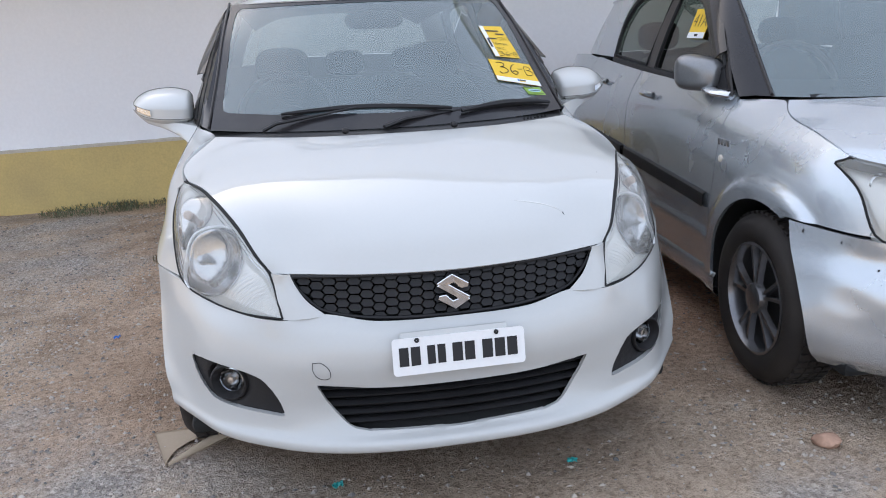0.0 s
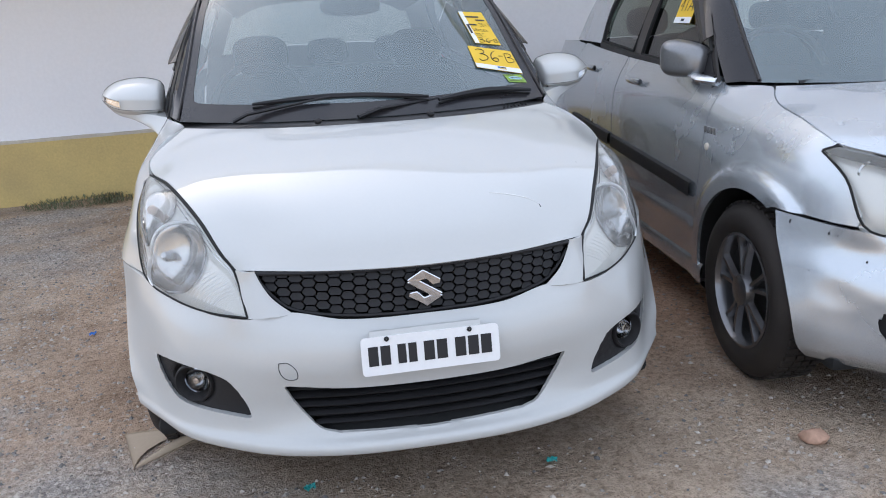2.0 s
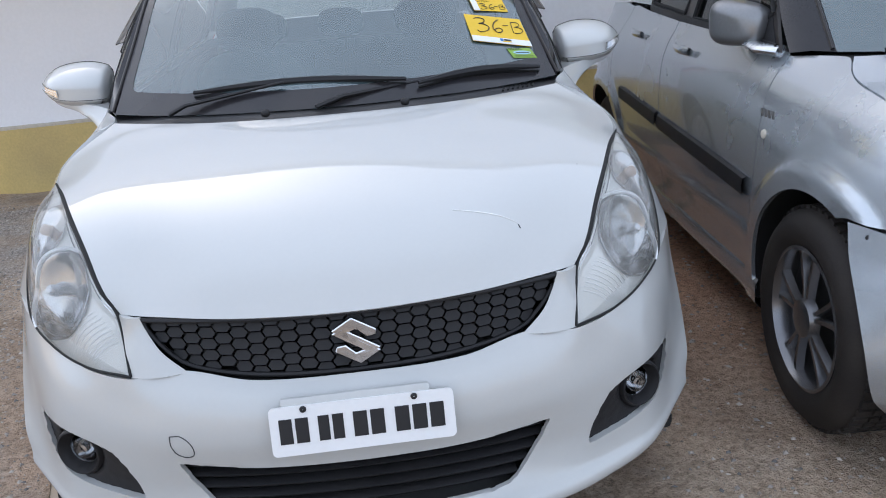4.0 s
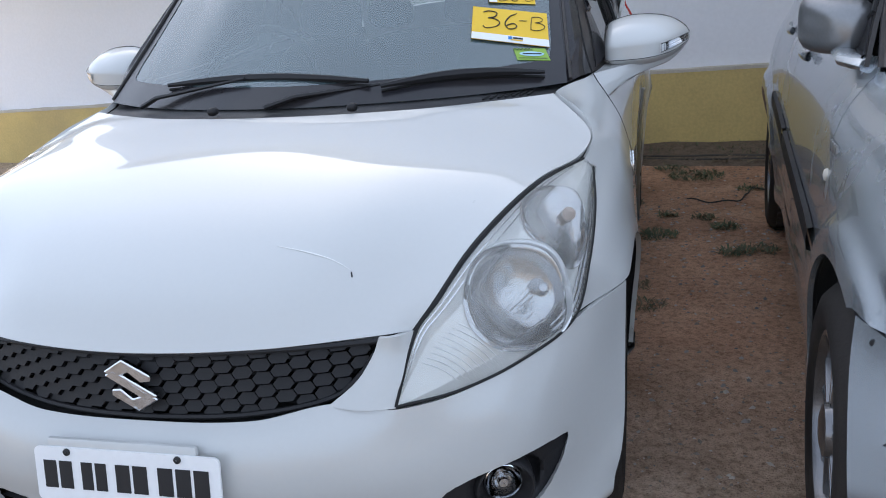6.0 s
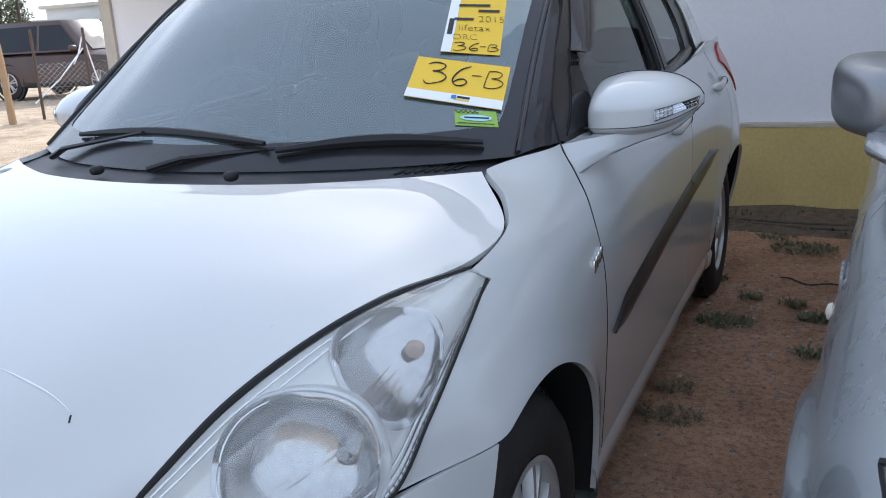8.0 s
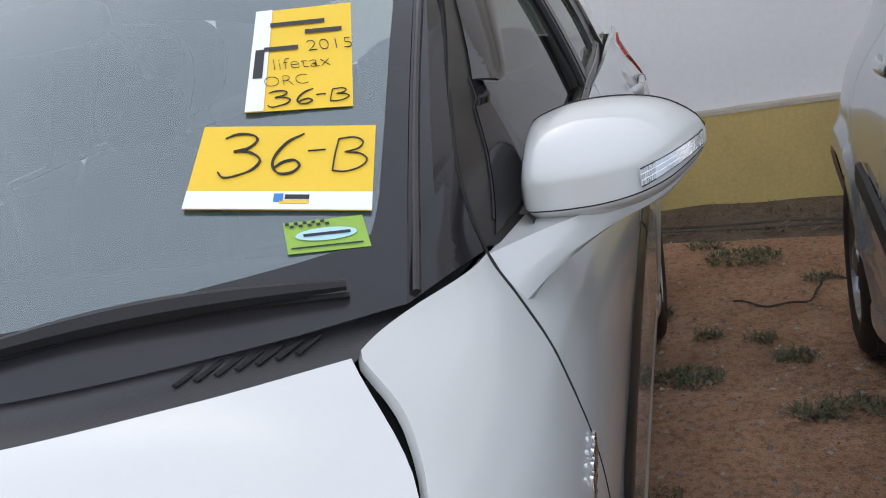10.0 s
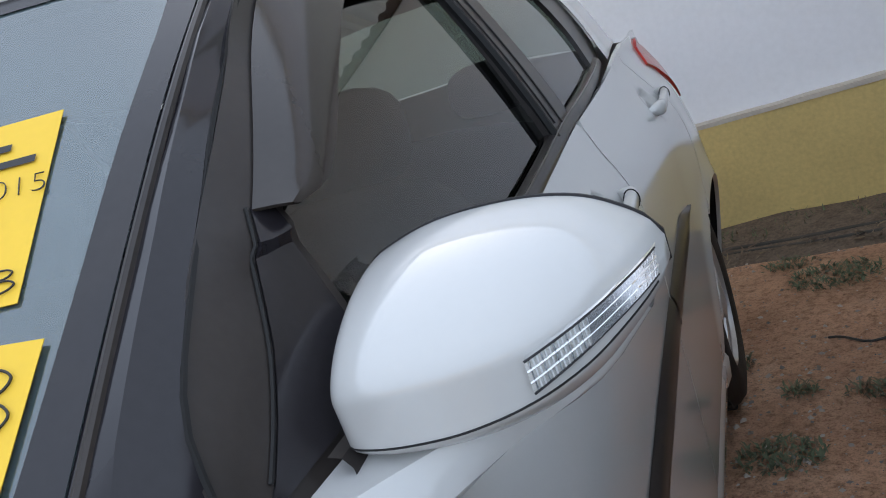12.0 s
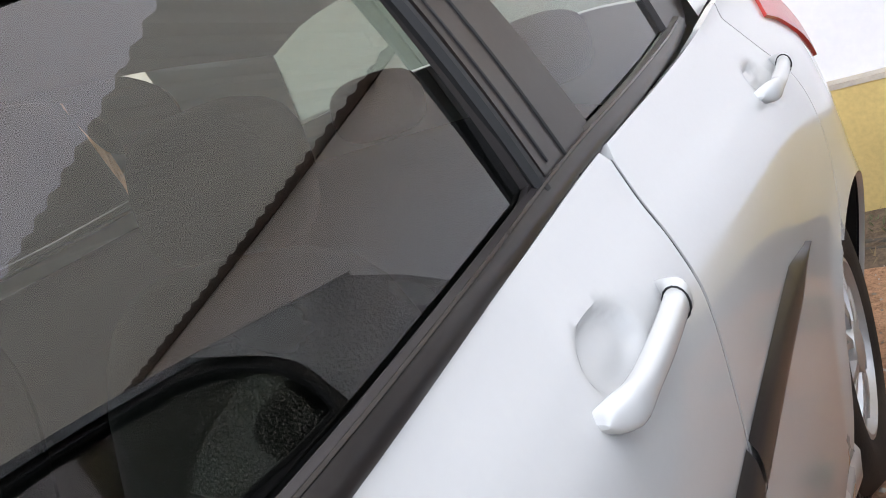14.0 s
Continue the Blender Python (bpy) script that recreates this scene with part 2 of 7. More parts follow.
def box(bm, lo, hi, bevel=0.0, m=None):
    r = bmesh.ops.create_cube(bm, size=1.0)["verts"]
    for v in r:
        v.co = Vector([lo[i] + (v.co[i] + 0.5) * (hi[i] - lo[i]) for i in range(3)])
    if bevel:
        es = {e for v in r for e in v.link_edges}
        r = bmesh.ops.bevel(bm, geom=list(es), offset=bevel, segments=2, affect="EDGES", profile=0.5)["verts"]
    if m is not None:
        bmesh.ops.transform(bm, matrix=m, verts=list({v for v in r}))
    return bm


def herm(xs, vs, t):
    """Cubic through the values vs at xs, at t (clamped)."""
    t = min(max(t, xs[0]), xs[-1])
    i = max(0, min(len(xs) - 2, int(np.searchsorted(xs, t, side="right")) - 1))
    def tang(k):
        a, b = max(0, k - 1), min(len(xs) - 1, k + 1)
        return (vs[b] - vs[a]) / (xs[b] - xs[a])
    h = xs[i + 1] - xs[i]
    s = (t - xs[i]) / h
    return vs[i] * (2 * s ** 3 - 3 * s * s + 1) + tang(i) * h * (s ** 3 - 2 * s * s + s) + vs[i + 1] * (3 * s * s - 2 * s ** 3) + tang(i + 1) * h * (s ** 3 - s * s)


def curve(points, n):
    """n points along a smooth line through the given ones, by chord length."""
    p = np.array(points, float)
    d = np.concatenate([[0], np.cumsum(np.maximum(1e-6, np.linalg.norm(np.diff(p, axis=0), axis=1)))])
    return np.array([herm(d, p, t) for t in np.linspace(0, d[-1], n)])


def net(rows, nu, nv):
    """A smooth surface through a net of points: nv rows of nu points."""
    cols = np.array([curve(r, nu) for r in rows])
    return np.array([curve(cols[:, j], nv) for j in range(nu)]).transpose(1, 0, 2)


def mirrored(row):
    """A row given from the middle outwards, continued to the other side."""
    return [(-x, y, z) for x, y, z in row[:0:-1]] + list(row)


def sheet(g, bm=None, flip=False):
    bm = bm or bmesh.new()
    vs = [[bm.verts.new(p) for p in row] for row in g]
    for i in range(len(vs) - 1):
        for j in range(len(vs[0]) - 1):
            q = [vs[i][j], vs[i][j + 1], vs[i + 1][j + 1], vs[i + 1][j]]
            q = list(dict.fromkeys(q))
            if len(q) > 2:
                try:
                    bm.faces.new(q[::-1] if flip else q)
                except ValueError:
                    pass
    return bm


def rim(bm, depth, only=None):
    """Turn the open edges of a panel inwards, so that it has a thickness."""
    bm.normal_update()
    edges = [e for e in bm.edges if e.is_boundary and (only is None or only(e))]
    r = bmesh.ops.extrude_edge_only(bm, edges=edges)["geom"]
    nrm = {v: v.normal.copy() for e in edges for v in e.verts}
    new_v = [v for v in r if isinstance(v, bmesh.types.BMVert)]
    for v in new_v:
        src = [e.other_vert(v) for e in v.link_edges if e.other_vert(v) in nrm]
        if src:
            v.co = src[0].co - nrm[src[0]] * depth
    return bm


def inside(px, pz, poly):
    r = np.zeros(px.shape, bool)
    q = np.array(poly)
    for (x0, y0), (x1, y1) in zip(q, np.roll(q, -1, axis=0)):
        c = (y0 > pz) != (y1 > pz)
        with np.errstate(divide="ignore", invalid="ignore"):
            r ^= c & (px < (x1 - x0) * (pz - y0) / (y1 - y0 + 1e-12) + x0)
    return r


def nearest(p, loops):
    best, at = 1e9, p
    for q in loops:
        a = np.array(q)
        b = np.roll(a, -1, axis=0)
        d = b - a
        t = np.clip(((p - a) * d).sum(1) / np.maximum(1e-12, (d * d).sum(1)), 0, 1)
        c = a + d * t[:, None]
        k = ((c - p) ** 2).sum(1)
        i = int(k.argmin())
        if k[i] < best:
            best, at = k[i], c[i]
    return at


def trimmed(poly, f, step, holes=(), flange=0.012, flip=False, bm=None):
    """The part of a surface f(a, b) inside a closed outline (and outside the holes), with clean edges turned in by flange."""
    bm = bm or bmesh.new()
    q = np.array(poly)
    lo, hi = q.min(0), q.max(0)
    na, nb = max(2, int((hi[0] - lo[0]) / step) + 1), max(2, int((hi[1] - lo[1]) / step) + 1)
    aa, bb = np.linspace(lo[0], hi[0], na + 1), np.linspace(lo[1], hi[1], nb + 1)
    ca, cb = np.meshgrid((aa[1:] + aa[:-1]) / 2, (bb[1:] + bb[:-1]) / 2, indexing="ij")
    keep = inside(ca, cb, poly)
    for h in holes:
        keep &= ~inside(ca, cb, h)
    loops = [poly, *holes]
    uses = {}
    for i, j in zip(*np.nonzero(keep)):
        for k in ((i, j), (i + 1, j), (i + 1, j + 1), (i, j + 1)):
            uses[k] = uses.get(k, 0) + 1
    pos = {}
    for k, c in uses.items():
        p = np.array((aa[k[0]], bb[k[1]]))
        pos[k] = nearest(p, loops) if c < 4 else p
    edge = [k for k, c in uses.items() if c < 4]
    earr = np.array([pos[k] for k in edge])
    for lp in loops:
        a = np.array(lp)
        d0, d1 = a - np.roll(a, 1, axis=0), np.roll(a, -1, axis=0) - a
        cs = (d0 * d1).sum(1) / (np.linalg.norm(d0, axis=1) * np.linalg.norm(d1, axis=1) + 1e-12)
        for c in a[cs < 0.8]:
            i = int(((earr - c) ** 2).sum(1).argmin())
            pos[edge[i]] = c
            earr[i] = c
    vs = {k: bm.verts.new(f(*p)) for k, p in pos.items()}
    for i, j in zip(*np.nonzero(keep)):
        c = [vs[(i, j)], vs[(i + 1, j)], vs[(i + 1, j + 1)], vs[(i, j + 1)]]
        bm.faces.new(c[::-1] if flip else c)
    bmesh.ops.dissolve_degenerate(bm, dist=1e-5, edges=bm.edges[:])
    if flange:
        rim(bm, flange)
    return bm


def tube(path, radius, seg=8, bm=None, closed_ends=True, flat=1.0):
    """A round bar along a path; radius may be a list."""
    bm = bm or bmesh.new()
    p = [Vector(a) for a in path]
    rings = []
    up = Vector((0, 0, 1))
    for i, a in enumerate(p):
        d = (p[min(i + 1, len(p) - 1)] - p[max(0, i - 1)]).normalized()
        s = d.cross(up if abs(d.z) < 0.95 else Vector((1, 0, 0))).normalized()
        t = s.cross(d)
        r = radius[i] if isinstance(radius, (list, tuple)) else radius
        rings.append([bm.verts.new(a + (s * math.cos(k * math.tau / seg) + t * math.sin(k * math.tau / seg) * flat) * r) for k in range(seg)])
    for a, b in zip(rings, rings[1:]):
        for k in range(seg):
            bm.faces.new([a[k], a[(k + 1) % seg], b[(k + 1) % seg], b[k]])
    if closed_ends:
        bm.faces.new(rings[0][::-1])
        bm.faces.new(rings[-1])
    return bm


def revolve(profile, seg=40, axis="x", bm=None, center=(0, 0, 0)):
    """A profile of (distance along the axis, radius) turned round the axis."""
    bm = bm or bmesh.new()
    c = Vector(center)
    def at(d, r, a):
        u, w = r * math.cos(a), r * math.sin(a)
        return c + (Vector((d, u, w)) if axis == "x" else Vector((u, d, w)) if axis == "y" else Vector((u, w, d)))
    rings = [[bm.verts.new(at(d, r, k * math.tau / seg)) for k in range(seg)] for d, r in profile]
    for a, b in zip(rings, rings[1:]):
        for k in range(seg):
            bm.faces.new([a[k], a[(k + 1) % seg], b[(k + 1) % seg], b[k]])
    return bm


def blob(bm, center, size, power=2.6, nu=20, nv=12, m=None):
    """A rounded block: a superellipsoid of the given half sizes."""
    def sg(v, e):
        return math.copysign(abs(v) ** e, v)
    e = 2.0 / power
    rows = []
    for i in range(nv + 1):
        th = -math.pi / 2 + math.pi * i / nv
        rows.append([])
        for j in range(nu):
            ph = math.tau * j / nu
            p = Vector((size[0] * sg(math.cos(th), e) * sg(math.cos(ph), e), size[1] * sg(math.cos(th), e) * sg(math.sin(ph), e), size[2] * sg(math.sin(th), e)))
            rows[-1].append(bm.verts.new((m @ p if m else p) + Vector(center)))
    for a, b in zip(rows, rows[1:]):
        for j in range(nu):
            bm.faces.new([a[j], a[(j + 1) % nu], b[(j + 1) % nu], b[j]])
    bmesh.ops.remove_doubles(bm, verts=bm.verts[:], dist=1e-5)
    return bm


def prism(bm, pts, depth, to3d):
    """A flat outline pushed out to a thickness; to3d(a, b, d) gives places."""
    a = [bm.verts.new(to3d(x, y, 0)) for x, y in pts]
    b = [bm.verts.new(to3d(x, y, depth)) for x, y in pts]
    bm.faces.new(a[::-1])
    bm.faces.new(b)
    for i in range(len(pts)):
        j = (i + 1) % len(pts)
        bm.faces.new([a[i], a[j], b[j], b[i]])
    return bm


def writing(text, size, material, name, parent, m, thin=0.0, label=""):
    """Letters of the built-in font as a thin mesh under a thing."""
    cu = bpy.data.curves.new(name, "FONT")
    cu.body, cu.size, cu.offset, cu.extrude = text, size, thin, 0.0004
    cu.align_x, cu.align_y = "CENTER", "CENTER"
    tmp = bpy.data.objects.new(name, cu)
    scene.collection.objects.link(tmp)
    me = bpy.data.meshes.new_from_object(tmp.evaluated_get(bpy.context.evaluated_depsgraph_get()))
    bpy.data.objects.remove(tmp)
    me.materials.clear()
    me.materials.append(material)
    ob = new(name, me)
    ob.parent, ob.matrix_basis = parent, m
    if label:
        tagged(ob, label)
    return ob


def arc(cy, cz, r, a0, a1, n=24):
    return [(cy + r * math.cos(radians(a0 + (a1 - a0) * i / n)), cz + r * math.sin(radians(a0 + (a1 - a0) * i / n))) for i in range(n + 1)]


def flat_curve(pts, n):
    return [tuple(p) for p in curve([(a, b, 0) for a, b in pts], n)[:, :2]]

# ---- ground, wall ----
def wall_lift(x):
    """The wall climbs gently along its length."""
    return 0.0436 * (x - 0.8)


def ground_z(x, y):
    """Gentle unevenness, a fall to one side, a soil bank at the foot of the wall."""
    z = 0.012 * noise.noise((x * 0.9, y * 0.9, 0.3)) + 0.02 * noise.noise((x * 0.2, y * 0.2, 4.1))
    fall = 0.0436 * (max(x, -6.0) + 0.9) * max(0.0, min(1.0, (11.0 + x) / 5.0)) if x < -0.9 else 0.0
    d = wall_y(x) - 0.1 - y
    if -6.0 < x < 6 and d < 0.9:
        k = max(0.0, 1 - max(0.0, d) / 0.9)
        fall += (wall_lift(x) - fall) * k * k * (3 - 2 * k)
    z += fall
    if -6.0 < x < 6 and d < 0.6:
        z += 0.03 * max(0.0, 1 - max(0.0, d) / 0.6) ** 2 * (0.8 + 0.6 * noise.noise((x * 3, y * 3, 1.7)))
    return z


WALL_SLOPE, WALL_LEFT, WALL_RIGHT = -0.245, -5.85, 9.0
def wall_y(x):
    return 4.727 + WALL_SLOPE * (x - 0.8)


def ground_material():
    m = bpy.data.materials.new("sandy_gravel_ground")
    m.use_nodes = True
    n, l = m.node_tree.nodes, m.node_tree.links
    b = n["Principled BSDF"]
    tc = n.new("ShaderNodeTexCoord")
    def noise_tex(scale, detail=8, rough=0.6):
        t = n.new("ShaderNodeTexNoise")
        t.inputs["Scale"].default_value, t.inputs["Detail"].default_value, t.inputs["Roughness"].default_value = scale, detail, rough
        l.new(tc.outputs["Object"], t.inputs["Vector"])
        return t
    def ramp(src, stops):
        r = n.new("ShaderNodeValToRGB")
        e = r.color_ramp.elements
        while len(e) < len(stops):
            e.new(0.5)
        for k, (p, c) in zip(e, stops):
            k.position, k.color = p, (*c, 1)
        l.new(src, r.inputs[0])
        return r
    def mix(fac, a, c, blend="MIX"):
        x = n.new("ShaderNodeMix")
        x.data_type, x.blend_type = "RGBA", blend
        if isinstance(fac, float):
            x.inputs["Factor"].default_value = fac
        else:
            l.new(fac, x.inputs["Factor"])
        l.new(a, x.inputs["A"])
        l.new(c, x.inputs["B"])
        return x.outputs["Result"]
    patches, mid, fine, grit = noise_tex(0.8, 5), noise_tex(4), noise_tex(45), noise_tex(160, 3)
    vor = n.new("ShaderNodeTexVoronoi")
    vor.inputs["Scale"].default_value = 85
    l.new(tc.outputs["Object"], vor.inputs["Vector"])
    sand = ramp(mid.outputs["Fac"], [(0.3, (0.42, 0.315, 0.23)), (0.55, (0.535, 0.415, 0.31)), (0.75, (0.62, 0.505, 0.40))])
    gravel = ramp(vor.outputs["Color"], [(0.1, (0.24, 0.235, 0.235)), (0.5, (0.44, 0.415, 0.395)), (0.9, (0.63, 0.595, 0.56))])
    sep = n.new("ShaderNodeSeparateXYZ")
    l.new(tc.outputs["Object"], sep.inputs[0])
    # grey chippings lie on the drive in front and to one side, bare red soil between the parked cars
    side = n.new("ShaderNodeMapRange")
    side.inputs["From Min"].default_value, side.inputs["From Max"].default_value = 0.9, -1.8
    l.new(sep.outputs["X"], side.inputs["Value"])
    front = n.new("ShaderNodeMapRange")
    front.inputs["From Min"].default_value, front.inputs["From Max"].default_value = 1.7, 0.4
    l.new(sep.outputs["Y"], front.inputs["Value"])
    mx = n.new("ShaderNodeMath")
    mx.operation = "MAXIMUM"
    l.new(side.outputs[0], mx.inputs[0])
    l.new(front.outputs[0], mx.inputs[1])
    add = n.new("ShaderNodeMath")
    add.operation = "MULTIPLY_ADD"
    l.new(mx.outputs[0], add.inputs[0])
    add.inputs[1].default_value = 0.36
    l.new(patches.outputs["Fac"], add.inputs[2])
    where = ramp(add.outputs[0], [(0.84, (0, 0, 0)), (0.98, (.75, .75, .75))])
    far = n.new("ShaderNodeMapRange")
    far.inputs["From Min"].default_value, far.inputs["From Max"].default_value = -4.5, -7.0
    l.new(sep.outputs["X"], far.inputs["Value"])
    soil = mix(mx.outputs[0], ramp(mid.outputs["Fac"], [(0.3, (0.47, 0.265, 0.165)), (0.6, (0.60, 0.36, 0.232)), (0.8, (0.69, 0.465, 0.33))]).outputs[0], sand.outputs[0])
    col = mix(where.outputs[0], soil, gravel.outputs[0])
    road = ramp(mid.outputs["Fac"], [(0.3, (0.52, 0.39, 0.26)), (0.7, (0.68, 0.55, 0.41))])
    col = mix(far.outputs[0], col, road.outputs[0])
    speck = ramp(fine.outputs["Fac"], [(0.34, (0.62, 0.60, 0.58)), (0.54, (1.0, 1.0, 1.0))])
    col = mix(1.0, col, speck.outputs[0], "MULTIPLY")
    # tiny shadows among the grit, put into the colour as dark specks
    grit_shade = ramp(grit.outputs["Fac"], [(0.37, (0.36, 0.36, 0.37)), (0.46, (1.0, 1.0, 1.0)), (0.60, (1.2, 1.19, 1.17))])
    col = mix(0.42, col, grit_shade.outputs[0], "MULTIPLY")
    worn = noise_tex(1.3, 6, 0.65)
    stain = ramp(worn.outputs["Fac"], [(0.36, (0.76, 0.75, 0.74)), (0.52, (1.0, 1.0, 1.0)), (0.66, (1.10, 1.08, 1.05))])
    col = mix(1.0, col, stain.outputs[0], "MULTIPLY")
    dots = n.new("ShaderNodeTexVoronoi")
    dots.inputs["Scale"].default_value = 34
    l.new(tc.outputs["Object"], dots.inputs["Vector"])
    pits = ramp(dots.outputs["Distance"], [(0.07, (0.55, 0.52, 0.5)), (0.17, (1.0, 1.0, 1.0))])
    col = mix(0.8, col, pits.outputs[0], "MULTIPLY")
    l.new(col, b.inputs["Base Color"])
    b.inputs["Roughness"].default_value = 0.95
    b.inputs["Specular IOR Level"].default_value = 0.15
    h = n.new("ShaderNodeMath")
    h.operation = "ADD"
    l.new(fine.outputs["Fac"], h.inputs[0])
    l.new(grit.outputs["Fac"], h.inputs[1])
    clods, lump = noise_tex(17, 3), n.new("ShaderNodeMath")
    lump.operation = "MULTIPLY_ADD"
    l.new(clods.outputs["Fac"], lump.inputs[0])
    lump.inputs[1].default_value = 1.6
    l.new(h.outputs[0], lump.inputs[2])
    h = lump
    bp = n.new("ShaderNodeBump")
    bp.inputs["Strength"].default_value, bp.inputs["Distance"].default_value = 1.0, 0.014
    l.new(h.outputs[0], bp.inputs["Height"])
    l.new(bp.outputs[0], b.inputs["Normal"])
    return m


def ground():
    near = list(np.arange(-7, 5.01, 0.06))
    far_lo, far_hi = [-400, -200, -100, -60, -40, -30, -22, -16, -12, -9, -8], [6, 7, 9, 12, 18, 30, 60, 150, 400]
    xs = far_lo + near + far_hi
    ys = [-400, -150, -60, -25, -12, -7, -5, -4] + list(np.arange(-3, 6.01, 0.06)) + [7, 8, 10, 12, 15, 20, 28, 40, 60, 120, 400]
    g = np.array([[(x, y, ground_z(x, y)) for x in xs] for y in ys])
    ob = solid("ground", sheet(g), M_GROUND, "sandy brown earth strewn with grey gravel chippings", "ground", kind="structure")
    return ob


M_GROUND = ground_material()
ground()

# wall axes: along it, out of it towards the cars
WD = Vector((1, WALL_SLOPE, 0)).normalized()
WN = Vector((WALL_SLOPE, -1, 0)).normalized()
def on_wall(s, out, z):
    """A place s metres along the wall from its left end, out metres before its face."""
    p = Vector((WALL_LEFT, wall_y(WALL_LEFT), 0)) + WD * s + WN * out
    return Vector((p.x, p.y, z + wall_lift(p.x)))


WALL_LEN, WALL_TOP, PLINTH = (WALL_RIGHT - WALL_LEFT) / WD.x, 2.22, 0.525
def wall_block(bm, s0, s1, o0, o1, z0, z1, bevel=0.0, seg=1, wob=0.0):
    g = []
    for o, z in ((o0, z0), (o1, z0), (o1, z1), (o0, z1), (o0, z0)):
        g.append([on_wall(s0 + (s1 - s0) * i / seg, o, z + (wob * noise.noise((i * 0.8, z, o)) if z == z1 else 0)) for i in range(seg + 1)])
    sheet(g, bm)
    for k in (0, seg):
        bm.faces.new([bm.verts.new(r[k]) for r in g[:4]])
    bmesh.ops.remove_doubles(bm, verts=bm.verts[:], dist=1e-5)
    bmesh.ops.recalc_face_normals(bm, faces=bm.faces[:])
    return bm


wall = solid("wall_north", wall_block(bmesh.new(), 0.18, WALL_LEN, -0.2, 0.0, PLINTH - 0.01, WALL_TOP), M_WALL, "tall white painted wall panel above a yellow plinth", "wall", kind="structure", smooth=False)
part("plinth", wall_block(bmesh.new(), -0.06, WALL_LEN, -0.25, 0.07, -0.2, PLINTH, seg=60), M_YELLOW, wall, "weathered yellow painted plinth with stains", smooth=False)
part("mortar_ledge", wall_block(bmesh.new(), 0.0, WALL_LEN, -0.02, 0.075, PLINTH + 0.001, PLINTH + 0.022, seg=120, wob=0.006), M_CREAM, wall, "thin cream mortar ledge", smooth=False)
part("end_post", wall_block(bmesh.new(), 0.0, 0.2, -0.16, 0.03, PLINTH, WALL_TOP), M_CREAM, wall, "dirty cream corner post", smooth=False)


# corrugated eave sheet over the wall head
def eave():
    rows = []
    for o, z in ((0.045, 2.215), (0.40, 2.205), (0.85, 2.19), (1.65, 2.16)):
        rows.append([on_wall(sx, o, z + .011 * math.sin(sx * math.tau / .085)) for sx in np.arange(0, WALL_LEN, .019)])
    return sheet(rows)


ev = solid("corrugated_eave", eave(), M_AWNING, "grey corrugated metal eave sheet over the white wall", "roof sheet", kind="structure")
# brown strip added to draw the shadowed edge under the sheet
part("eave_shade_strip", wall_block(bmesh.new(), 0.0, WALL_LEN, 0.004, 0.03, 2.17, 2.26), M_IRON, ev, "brown strip added for the shaded edge under the sheet", smooth=False)

# unseen block added behind the wall to keep the sun off the parked cars
shade_block = thing("unseen_shade_block", "unseen tall block added behind the wall to shade the cars", "building", kind="structure")
part("wall", wall_block(bmesh.new(), 0.05, WALL_LEN, -12.0, -0.26, 0.0, 5.2), M_WALL, shade_block, smooth=False)
part("roof", wall_block(bmesh.new(), -0.1, WALL_LEN, -12.2, -0.1, 5.2, 5.3), M_AWNING, shade_block, smooth=False)
# ---- white hatchback ----
def side_surface(ys, zs, table):
    t = np.array(table, float)
    def x_of(y, z):
        return float(herm(zs, herm(ys, t, y), z))
    return x_of


